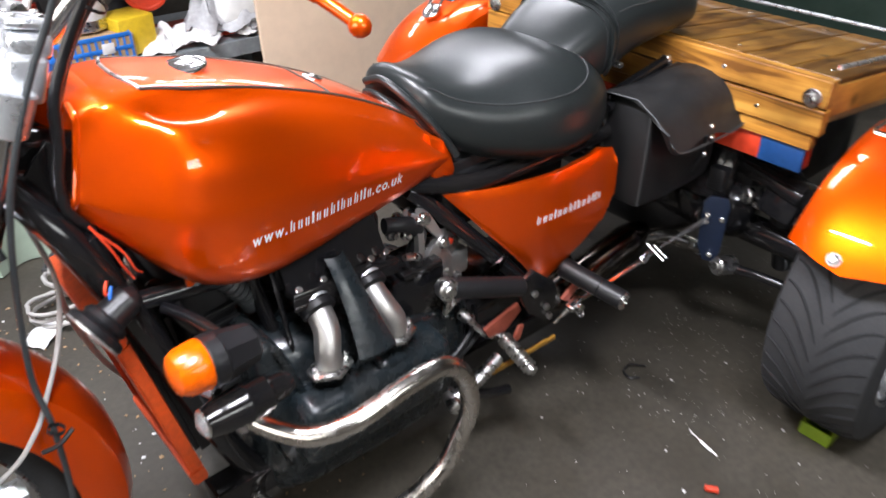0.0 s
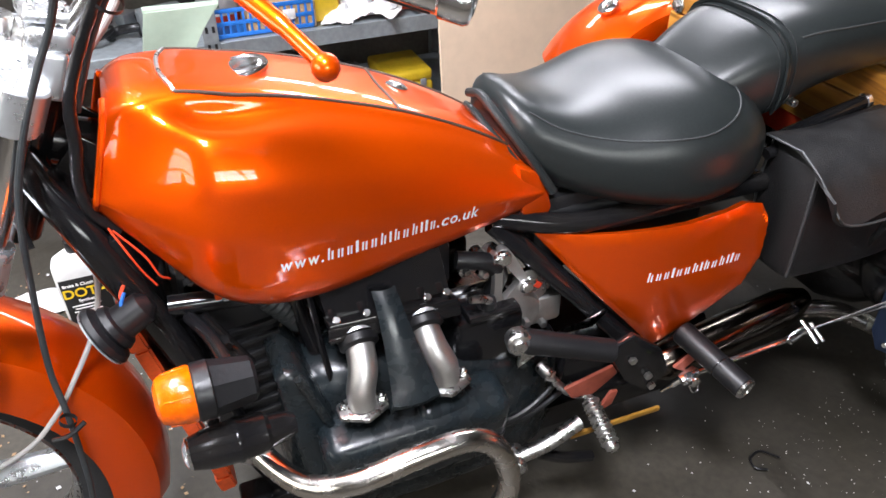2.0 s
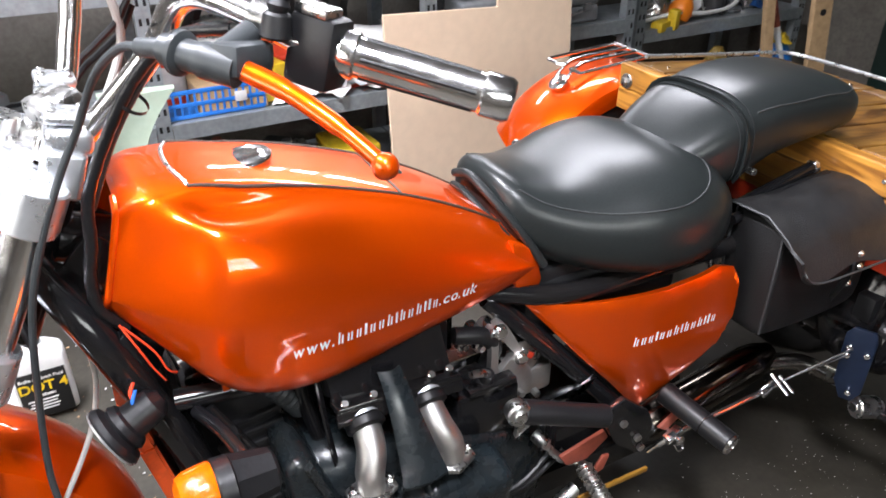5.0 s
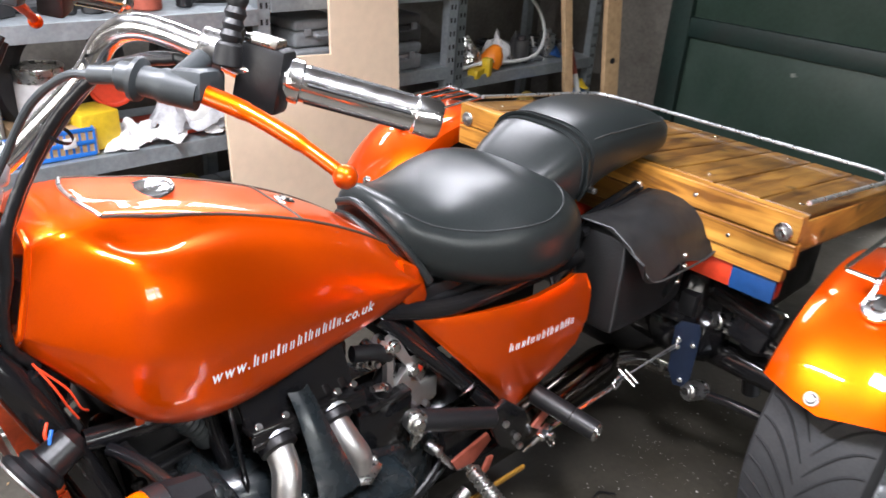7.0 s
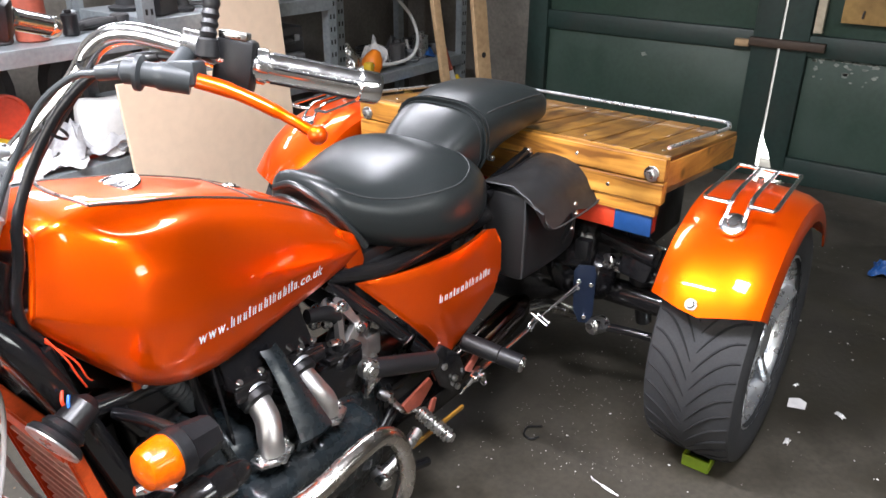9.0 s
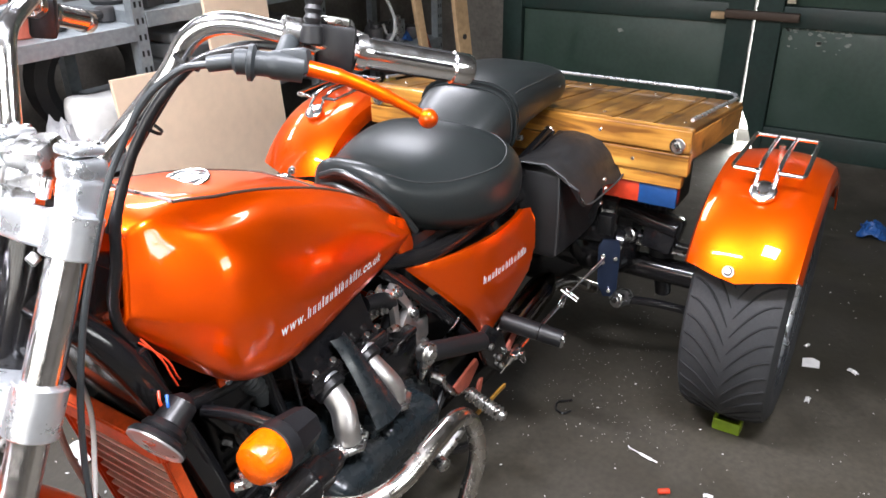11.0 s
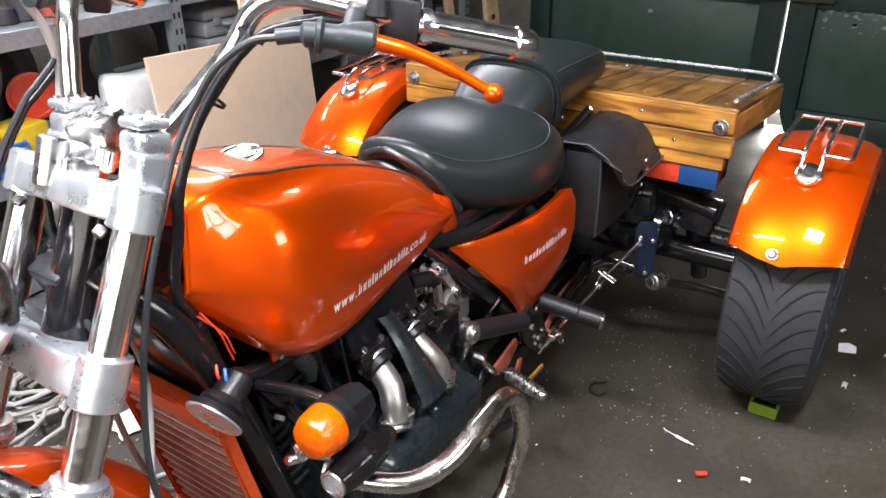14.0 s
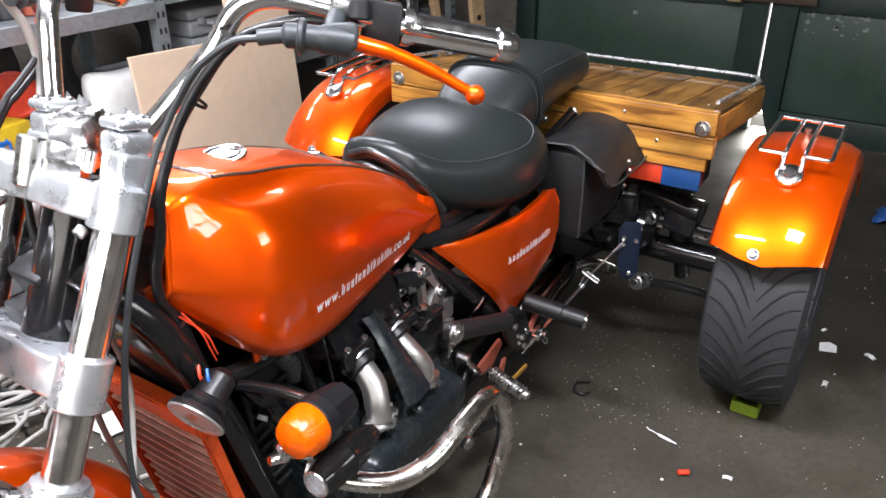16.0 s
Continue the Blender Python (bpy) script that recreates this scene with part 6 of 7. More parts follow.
shelving("shelving_unit", -1.85, 0.74, SY, [(-1.82, -0.95, 0.385), (-0.95, -0.10, 0.385), (-0.10, 0.74, 0.50), (-1.82, -0.95, 0.77), (-0.95, -0.10, 0.765), (-0.10, 0.74, 0.80), (-1.82, -0.95, 0.09), (-0.95, -0.10, 0.09), (-0.10, 0.74, 0.09)], 1.75, "galvanised slotted-angle shelving crowded with parts", (-1.82, -0.95, -0.10, 0.72))
shelving("shelving_unit", 0.85, 1.78, 1.38, [(0.85, 1.78, 0.42), (0.85, 1.78, 0.82), (0.85, 1.78, 0.08)], 1.6, "galvanised slotted-angle shelving beside the doors", (0.85, 1.76))


def crumple(c, sx, sy, h, seed, n=14, turn=0.0):
    """A crumpled sheet lying on something: a noisy grid with thickness."""
    bm = bmesh.new()
    off = V(seed * 3.7, seed * 1.3, seed)
    g = []
    for i in range(n + 1):
        row = []
        for j in range(n + 1):
            u, v = i / n - 0.5, j / n - 0.5
            p = V(u * sx, v * sy, 0)
            q = noise.noise_vector(V(u * 3, v * 3, 0) + off)
            edge = max(0.0, 1 - 3.2 * (u * u + v * v))
            z = h * (0.12 + 0.55 * edge + 0.6 * abs(noise.noise(V(u * 4.5, v * 4.5, 1) + off)) * (0.3 + edge))
            row.append(bm.verts.new((p.x + q.x * sx * 0.13, p.y + q.y * sy * 0.13, z)))
        g.append(row)
    for i in range(n):
        for j in range(n):
            bm.faces.new((g[i][j], g[i + 1][j], g[i + 1][j + 1], g[i][j + 1]))
    bmesh.ops.recalc_face_normals(bm, faces=bm.faces[:])
    bmesh.ops.solidify(bm, geom=bm.faces[:], thickness=0.003)
    bm.transform(Matrix.Translation(c) @ Matrix.Rotation(turn, 4, "Z"))
    return bm


def rumpled(name, c, sx, sy, h, seed, material, label, category, turn=0.0, group=""):
    return solid(name, crumple(Vector(c), sx, sy, h, seed, 16, turn), material, label, category, group)


# leaning plywood
def board():
    poly = [(-0.297, 0.006), (0.383, 0.006), (0.363, 1.22), (0.083, 1.22), (0.086, 0.632), (-0.307, 0.648)]
    bm = prism(poly, "y", 0.0, 0.012, 0.0015, 1)
    for v in bm.verts:
        v.co.y += 1.165 + 0.06 * v.co.z
    return bm


solid("plywood_board", board(), PLY, "pale plywood sheet with a cut-out, leaning on the shelves", "board", smooth=False)


def blue_crate(c, sx, sy, h):
    ob = thing("plastic_crate", c, "blue plastic basket with a slotted side, on a shelf", "crate")
    x, y, z = c
    part("base", box((x, y, z + 0.004), (sx, sy, 0.006), 0.001), BLUEP, ob)
    for zz in (0.008, h * 0.5, h - 0.006):
        for yy in (y - sy / 2, y + sy / 2):
            part("band", box((x, yy, z + zz), (sx, 0.005, 0.012), 0.001), BLUEP, ob)
        for xx in (x - sx / 2, x + sx / 2):
            part("band", box((xx, y, z + zz), (0.005, sy - 0.006, 0.012), 0.001), BLUEP, ob)
    for k in range(int(sx / 0.02) + 1):
        part("rib", box((x - sx / 2 + 0.02 * k, y - sy / 2 + 0.0005, z + h / 2), (0.007, 0.0045, h - 0.012), 0.001), BLUEP, ob)
    for k in range(int(sy / 0.03)):
        part("rib", box((x + sx / 2 - 0.0005, y - sy / 2 + 0.015 + 0.03 * k, z + h / 2), (0.0045, 0.008, h - 0.012), 0.001), BLUEP, ob)
    return ob


BLUEP = mat("blue_plastic", (0.02, 0.16, 0.55), 0.4, grain=0.15, scale=50, blotch=0.3, bscale=12)
blue_crate((-0.80, 1.42, 0.392), 0.30, 0.20, 0.085)
solid("label_card", box((-0.72, 1.314, 0.44), (0.035, 0.003, 0.03), 0.0008), PAPER, "small yellowed card tucked in a blue basket", "card")


def curved_sheet():
    """A flared plastic sheet with a rolled top edge, standing before the shelves."""
    rows = []
    for i in range(25):
        u = i / 24
        z = 0.002 + 0.558 * u
        left = -1.205 + 0.090 * u ** 1.5
        right = -1.030 + 0.095 * max(0, (u - 0.70) / 0.30) ** 1.6
        rows.append([V(left + (right - left) * k / 12, 1.10 + 0.05 * (1 - u) * math.cos(math.pi * (k / 12 - 0.5)) - 0.05 * (1 - u), z) for k in range(13)])
    bm = rings(bmesh.new(), rows, False, (False, False))
    bmesh.ops.recalc_face_normals(bm, faces=bm.faces[:])
    bmesh.ops.solidify(bm, geom=bm.faces[:], thickness=0.012)
    return joined(bm, sweep([(-1.116, 1.106, 0.562), (-0.934, 1.106, 0.556)], 0.0095, 12))


solid("plastic_sheet", curved_sheet(), TUB, "pale green flared plastic sheet standing before the shelves", "plastic sheet")

for k, (x, y, z, sx, sy, h, m, t) in enumerate([
    (-0.50, 1.40, 0.392, 0.20, 0.17, 0.06, PAPER, 0.3), (-0.34, 1.42, 0.392, 0.22, 0.18, 0.10, CLOTH, -0.2), (-0.42, 1.36, 0.40, 0.16, 0.12, 0.05, PAPER, 0.9),
    (-0.25, 1.40, 0.392, 0.18, 0.16, 0.09, PAPER, 0.5), (-0.56, 1.36, 0.392, 0.12, 0.10, 0.05, PAPER, 1.2), (-0.20, 1.36, 0.40, 0.15, 0.11, 0.12, CLOTH, 0.1),
]):
    rumpled("crumpled_sheet", (x, y, z), sx, sy, h, k + 1, m, "crumpled white paper and rag on a shelf", "rag", t, "rags on the shelf")
solid("tray", joined(box((-0.36, 1.47, 0.40), (0.34, 0.22, 0.014), 0.004), box((-0.36, 1.375, 0.415), (0.34, 0.008, 0.03), 0.003)), RED, "shallow dark red tray under rags", "tray")


def case(name, c, s, material, label, handle=True):
    ob = thing(name, (c[0], c[1], c[2]), label, "tool case")
    x, y, z = c
    part("body", box((x, y, z + s[2] * 0.3), (s[0], s[1], s[2] * 0.58), 0.012, None, 3), material, ob)
    part("lid", box((x, y, z + s[2] * 0.8), (s[0] * 0.985, s[1] * 0.985, s[2] * 0.39), 0.012, None, 3), material, ob)
    for dx in (-0.28, 0.28):
        part("latch", box((x + s[0] * dx, y - s[1] / 2 - 0.004, z + s[2] * 0.58), (s[0] * 0.12, 0.01, s[2] * 0.25), 0.003), GREY, ob)
    if handle:
        part("handle", bar([(x - s[0] * 0.15, y - s[1] / 2, z + s[2] * 0.45), (x - s[0] * 0.12, y - s[1] / 2 - 0.02, z + s[2] * 0.45), (x + s[0] * 0.12, y - s[1] / 2 - 0.02, z + s[2] * 0.45), (x + s[0] * 0.15, y - s[1] / 2, z + s[2] * 0.45)], 0.006, 8), material, ob)
    return ob


case("tool_case", (-0.35, 1.44, 0.096), (0.17, 0.20, 0.10), YELLOW, "yellow plastic drill case on the bottom shelf")
case("tool_case", (0.14, 1.44, 0.507), (0.24, 0.26, 0.12), GREY, "grey plastic tool case with latches on a shelf")
case("tool_case", (0.46, 1.45, 0.507), (0.26, 0.26, 0.10), GREY, "grey plastic tool case with latches on a shelf")
case("tool_case", (0.14, 1.45, 0.628), (0.22, 0.24, 0.09), GREY, "grey plastic tool case stacked on another")
case("tool_case", (0.50, 1.45, 0.608), (0.20, 0.22, 0.10), DARK, "dark plastic tool case stacked on another")


def loose_tyre(c, r, w, axis, label):
    ob = thing("motorcycle_tyre", c, label, "tyre")
    prof = [(-w * 0.35, r * 0.62), (-w * 0.5, r * 0.75), (-w * 0.42, r * 0.92), (0, r), (w * 0.42, r * 0.92), (w * 0.5, r * 0.75), (w * 0.35, r * 0.62), (w * 0.3, r * 0.64), (0, r * 0.88), (-w * 0.3, r * 0.64), (-w * 0.35, r * 0.62)]
    part("carcass", lathe(c, axis, prof, 40, (False, False)), RUBBER, ob)
    return ob


loose_tyre((-0.16, 1.52, 0.60), 0.21, 0.11, (0.25, 1, 0.15), "black motorcycle tyre standing on a shelf")
loose_tyre((-0.66, 1.52, 0.605), 0.21, 0.10, (-0.2, 1, 0.1), "black motorcycle tyre standing on a shelf")
solid("fairing_panel", loft([(-0.36, 0.02, 0.56, 0.44), (-0.34, 0.05, 0.585, 0.425), (-0.26, 0.06, 0.575, 0.41), (-0.16, 0.06, 0.575, 0.41), (-0.10, 0.05, 0.585, 0.43), (-0.085, 0.02, 0.56, 0.46)], 18, 28, 3, 3, 1.37), WHITE, "white plastic fairing piece lying on a shelf", "fairing")
for k, (x, y, z, sx, sy, h) in enumerate([(-0.26, 1.32, 0.402, 0.2, 0.14, 0.16), (-0.38, 1.33, 0.402, 0.16, 0.12, 0.14)]):
    rumpled("grey_rag", (x, y + 0.05, z), sx, sy, h, k + 11, CLOTH, "bundle of pale grey cloth on a shelf", "cloth", 0.4 * k, "cloth bundles")
solid("plastic_disc", lathe((-0.54, 1.44, 0.56), (-0.35, -1, 0.1), [(0, 0.062), (0.004, 0.068), (0.014, 0.068), (0.016, 0.06), (0.012, 0.055), (0.013, 0.001)], 36), RED, "round red plastic disc propped on a shelf", "disc")
solid("yellow_box", box((-0.63, 1.40, 0.452), (0.12, 0.12, 0.11), 0.006, (0, 0, 12)), YELLOW, "yellow cardboard box on a shelf", "box")


def tin(c, r, h, label, material):
    ob = thing("paint_tin", c, label, "tin")
    part("can", lathe(c, (0, 0, 1), [(0, r - 0.002), (0.002, r), (h - 0.004, r), (h - 0.002, r + 0.002), (h, r + 0.001), (h, r - 0.006), (h - 0.005, r - 0.008), (h - 0.005, 0.001)], 32), material, ob)
    part("paper_wrap", lathe(Vector(c) + V(0, 0, h * 0.2), (0, 0, 1), [(0, r + 0.0008), (h * 0.55, r + 0.0008)], 32, (False, False)), PAPER, ob)
    return ob


tin((-0.74, 1.42, 0.48), 0.065, 0.16, "bare steel tin with a paper wrap on a shelf", STEEL)
solid("wooden_block", box((-0.74, 1.42, 0.433), (0.2, 0.2, 0.078), 0.004), TIMBER, "rough timber block under a tin", "block", smooth=False)
tin((-0.90, 1.48, 0.392), 0.06, 0.17, "red and silver steel tin on a shelf", RED)

# dark oddments that fill the shelves
rnd = random.Random(5)


def oddment(x, y, z, k):
    kind = rnd.choice("bclpt")
    s = rnd.uniform(0.035, 0.085)
    m = rnd.choice([DARK, DARK, BLACK_MATT, STEEL, GREY, STEEL, RUBBER, RUSTRED, GALV])
    if kind == "b":
        return box((x, y, z + s * 0.5), (s * 1.6, s * 1.2, s), 0.006, (0, 0, rnd.uniform(0, 90))), m, "small dark workshop box on a shelf", "box"
    if kind == "c":
        return joined(cyl((x, y, z), (x, y, z + s * 1.5), s * 0.55, n=20, bevel=0.004), cyl((x, y, z + s * 1.5), (x, y, z + s * 1.75), s * 0.25, n=14, bevel=0.002)), m, "workshop bottle with a cap on a shelf", "bottle"
    if kind == "l":
        r = s * 1.05
        pts = [V(x + r * (1 + 0.12 * math.sin(3 * a)) * math.cos(a), y + r * 0.8 * math.sin(a), z + 0.006 + 0.0016 * i) for i, a in enumerate([0.42 * q for q in range(42)])]
        return sweep(pts, 0.0055, 8), rnd.choice([BLACK_MATT, CABLE_GREY, DARK]), "coil of cable on a shelf", "cable"
    if kind == "p":
        return joined(bar([(x - s, y, z + 0.014), (x - s * 0.4, y + s * 0.4, z + 0.02), (x + s * 0.5, y, z + 0.03), (x + s * 1.3, y + s * 0.3, z + 0.014)], 0.013, 10), cyl((x + s * 1.2, y + s * 0.2, z), (x + s * 1.2, y + s * 0.2, z + 0.045), 0.03, n=16, bevel=0.004)), m, "curved metal engine part on a shelf", "engine part"
    return lathe((x, y, z), (0, 0, 1), [(0, s * 0.9), (0.012, s), (0.02, s * 0.6), (0.05, s * 0.5), (0.055, s * 0.3), (0.056, 0.001)], 24), m, "turned metal engine part on a shelf", "engine part"


NAMES = {"box": "parts_box", "bottle": "bottle", "cable": "cable_coil", "engine part": "engine_part"}
spots = []
for xa, xb, z, y in ((-1.75, -1.0, 0.392, 1.40), (-1.75, -1.0, 0.777, 1.38), (-0.9, -0.15, 0.772, 1.38), (-0.05, 0.65, 0.807, 1.38), (-0.62, -0.15, 0.097, 1.40), (-0.05, 0.65, 0.097, 1.40), (0.93, 1.72, 0.427, 1.46), (0.93, 1.72, 0.827, 1.46), (0.98, 1.72, 0.087, 1.46), (-0.9, -0.5, 0.097, 1.42)):
    n = int((xb - xa) / 0.10)
    for i in range(n):
        if z < 0.11 and -0.46 < xa + 0.1 * i + 0.05 < -0.24:
            continue
        spots.append((xa + (i + 0.5) * (xb - xa) / n + rnd.uniform(-0.01, 0.01), y + rnd.choice((0.0, 0.03)) + rnd.uniform(0, 0.02), z))
        if rnd.random() < 0.55:
            spots.append((spots[-1][0] + rnd.uniform(-0.01, 0.01), y + 0.18, z))
for k, (x, y, z) in enumerate(spots):
    bm, m, label, cat = oddment(x, y, z, k)
    solid(NAMES[cat], bm, m, label, cat, "oddments on the shelves")
solid("orange_cone", lathe((1.10, 1.43, 0.47), (0.3, -0.2, 1), [(-0.03, 0.045), (0.0, 0.05), (0.03, 0.04), (0.06, 0.02), (0.065, 0.001)], 24), mat("orange_plastic", (0.75, 0.20, 0.01), 0.4), "orange plastic funnel on a shelf", "funnel")
solid("yellow_tool", joined(box((0.98, 1.40, 0.43), (0.10, 0.05, 0.04), 0.008, (0, 0, 20)), box((1.03, 1.39, 0.45), (0.04, 0.04, 0.08), 0.008, (0, 0, 20))), YELLOW, "yellow and black power tool on a shelf", "power tool")


def stuffed_bag(c, rx, ry, h, seed):
    """A full bag: a drawn-in neck and soft folds."""
    loops = []
    for i in range(21):
        u = i / 20
        r = (0.55 + 0.45 * math.sin(math.pi * min(1, u * 1.25 + 0.22))) * (1 - 0.72 * max(0, (u - 0.72) / 0.28) ** 1.4)
        lp = []
        for k in range(44):
            a = 2 * math.pi * k / 44
            f = 1 + 0.13 * noise.noise(V(math.cos(a) * 2.4, math.sin(a) * 2.4, u * 2.2 + seed)) + 0.05 * math.sin(9 * a + 5 * u + seed) * u
            lp.append(V(c[0] + rx * r * f * math.cos(a), c[1] + ry * r * f * math.sin(a), c[2] + h * u))
        loops.append(lp)
    return rings(bmesh.new(), loops)


solid("plastic_bag", stuffed_bag((1.47, 1.24, 0.0), 0.165, 0.12, 0.36, 3.0), mat("blue_bag_film", (0.015, 0.17, 0.55), 0.3, grain=0.15, scale=30, blotch=0.3, bscale=9, bump=0.4, bumpscale=40), "stuffed blue plastic bag by the shelves", "bag")
rumpled("yellow_cloth", (1.48, 1.24, 0.345), 0.11, 0.08, 0.05, 32, YELLOW, "yellow cloth lying on a blue bag", "cloth", 0.8)
solid("feed_sack", stuffed_bag((1.24, 1.33, 0.0), 0.12, 0.10, 0.33, 7.0), mat("ochre_sack", (0.20, 0.13, 0.02), 0.6, grain=0.3, scale=40, blotch=0.5, bscale=8), "dull ochre sack standing under a shelf", "sack")
solid("hose_loop", bar([(0.93, 1.44, 0.445), (1.05, 1.40, 0.47), (1.22, 1.40, 0.455), (1.38, 1.42, 0.465), (1.49, 1.47, 0.53), (1.50, 1.52, 0.63), (1.44, 1.56, 0.72)], 0.008, 10), WHITE, "pale hose looped over a shelf", "hose")
solid("hose_loop", bar([(0.95, 1.46, 0.437), (1.12, 1.43, 0.445), (1.30, 1.44, 0.440), (1.42, 1.47, 0.455), (1.46, 1.52, 0.52)], 0.007, 10), CABLE_GREY, "grey hose looped over a shelf", "hose")
for x, z, m, sd in ((1.20, 0.53, PAPER, 61), (1.03, 0.52, STEEL, 62), (1.34, 0.52, DARK, 63), (1.58, 0.46, BLUE, 64), (1.12, 0.47, LIME, 65)):
    rumpled("parts_bag", (x, 1.50, z - 0.095 if z > 0.5 else z - 0.03), 0.13, 0.10, 0.13 if z > 0.5 else 0.05, sd, m, "crumpled bag of small parts on a shelf", "bag", sd * 0.7, "bags of parts on the shelf")
ext = thing("fire_extinguisher", (0.62, 1.22, 0), "red fire extinguisher standing behind the plywood", "extinguisher")
part("cylinder", lathe((0.62, 1.22, 0.0), (0, 0, 1), [(0, 0.05), (0.01, 0.058), (0.30, 0.058), (0.34, 0.05), (0.37, 0.025), (0.39, 0.018)], 32), RED, ext)
part("valve", joined(cyl((0.62, 1.22, 0.385), (0.62, 1.22, 0.42), 0.014, n=16, bevel=0.002), box((0.60, 1.22, 0.43), (0.09, 0.02, 0.015), 0.004, (0, -12, 0))), BLACK_MATT, ext)
part("hose", bar([(0.63, 1.21, 0.40), (0.67, 1.18, 0.40), (0.69, 1.17, 0.32), (0.68, 1.17, 0.18)], 0.009, 10), BLACK_MATT, ext)


# leaning timber and sticks
def lean(name, foot, head, w, th, material, label, cat, hole=False):
    f, h = Vector(foot), Vector(head)
    z = (h - f).normalized()
    x = V(0.96, -0.28, 0)
    x = (x - z * x.dot(z)).normalized()
    y = z.cross(x)
    bm = rings(bmesh.new(), [[p + x * sx * w / 2 + y * sy * th / 2 for sx, sy in ((-1, -1), (1, -1), (1, 1), (-1, 1))] for p in (f, h)])
    bmesh.ops.recalc_face_normals(bm, faces=bm.faces[:])
    bmesh.ops.bevel(bm, geom=bm.edges[:], offset=0.003, segments=1, affect="EDGES")
    ob = solid(name, bm, material, label, cat, smooth=False)
    if hole:
        c = f + z * 0.512 - y * (th / 2 + 0.0005)
        part("hole", lathe(c + y * 0.002, -y, [(0, 0.013), (0.0022, 0.013), (0.0024, 0.001)], 20), BLACK_MATT, ob)
        part("hole", lathe(c + z * 0.26 + y * 0.002, -y, [(0, 0.012), (0.0022, 0.012), (0.0024, 0.001)], 20), BLACK_MATT, ob)
    return ob


lean("timber_plank", (1.455, 0.995, 0.0), (1.335, 1.155, 1.9), 0.078, 0.026, TIMBER, "pale timber plank with drilled holes, leaning upright", "plank", True)
lean("timber_batten", (1.37, 1.14, 0.0), (1.33, 1.28, 0.95), 0.042, 0.028, TIMBER, "weathered timber batten leaning on the shelving", "batten")
stick = thing("striped_stick", (1.52, 1.13, 0), "white and red banded stick leaning on the shelving", "stick")
a, b = V(1.52, 1.13, 0.0), V(1.385, 1.27, 0.62)
for k in range(6):
    part("band", cyl(a.lerp(b, k / 6), a.lerp(b, (k + 1) / 6), 0.014, n=14), WHITE if k % 4 else RUSTRED, stick)

# ---- the floor's litter ----
bottle = thing("brake_fluid_bottle", (-1.375, 0.705, 0), "white plastic bottle with a black and yellow label", "bottle")
part("jug", loft([(-1.432, 0.02, 0.155, 0.004), (-1.428, 0.030, 0.165, 0.002), (-1.375, 0.034, 0.185, 0.0), (-1.322, 0.030, 0.165, 0.002), (-1.318, 0.02, 0.155, 0.004)], 14, 28, 5, 5, 0.705), WHITE, bottle)
part("cap", lathe((-1.375, 0.705, 0.182), (0, 0, 1), [(0, 0.016), (0.006, 0.018), (0.03, 0.018), (0.033, 0.015), (0.034, 0.001)], 24), BLACK_MATT, bottle)
part("paper_label", box((-1.375, 0.6695, 0.072), (0.098, 0.002, 0.118), 0.0008), mat("label_black", (0.012, 0.012, 0.012), 0.45), bottle, "black label")
GOLD = mat("label_yellow", (0.80, 0.55, 0.02), 0.5)


def words(owner, text, x, y, z, size, material):
    cu = bpy.data.curves.new("words", "FONT")
    cu.body, cu.size, cu.align_x, cu.extrude, cu.offset = text, size, "CENTER", 0.0004, size * 0.02
    ob = new("words", cu)
    me = bpy.data.meshes.new_from_object(ob.evaluated_get(bpy.context.evaluated_depsgraph_get()))
    bpy.data.objects.remove(ob)
    bm = bmesh.new()
    bm.from_mesh(me)
    bm.transform(Matrix.Translation((x, y, z)) @ Matrix.Rotation(radians(90), 4, "X"))
    part("label_words", bm, material, owner, smooth=False)


words(bottle, "Brake & Clutch Fluid", -1.375, 0.668, 0.112, 0.0105, TEXT)
words(bottle, "DOT 4", -1.375, 0.668, 0.082, 0.033, GOLD)
words(bottle, "Synthetic", -1.375, 0.668, 0.068, 0.011, TEXT)
for k in range(4):
    part("label_line", box((-1.382, 0.668, 0.058 - 0.008 * k), (0.06 - 0.008 * (k % 2), 0.001, 0.003)), TEXT, bottle)
for k, (x, y, sx, sy, h) in enumerate([(-1.50, 0.78, 0.15, 0.10, 0.03), (-1.19, 0.73, 0.10, 0.06, 0.02), (-0.94, 0.62, 0.09, 0.08, 0.008), (-1.50, 0.60, 0.10, 0.08, 0.02)]):
    rumpled("floor_paper", (x, y, 0.002), sx, sy, h, k + 41, PAPER, "scrap of pale paper lying on the floor", "paper", 0.7 * k, "paper scraps")


def coil(c, r, turns, wire, seed, material, label):
    rr = random.Random(seed)
    pts = []
    for i in range(turns * 18):
        a = 2 * math.pi * i / 18
        q = r * (1 + 0.25 * math.sin(a * 0.37 + seed) + 0.08 * rr.uniform(-1, 1))
        pts.append(V(c[0] + q * math.cos(a) + 0.02 * math.sin(i * 0.11), c[1] + q * 0.8 * math.sin(a), c[2] + wire + 0.0009 * i + 0.008 * abs(math.sin(i * 0.31))))
    return solid("hose_coil", sweep(pts, wire, 8), material, label, "hose", "coils on the floor")


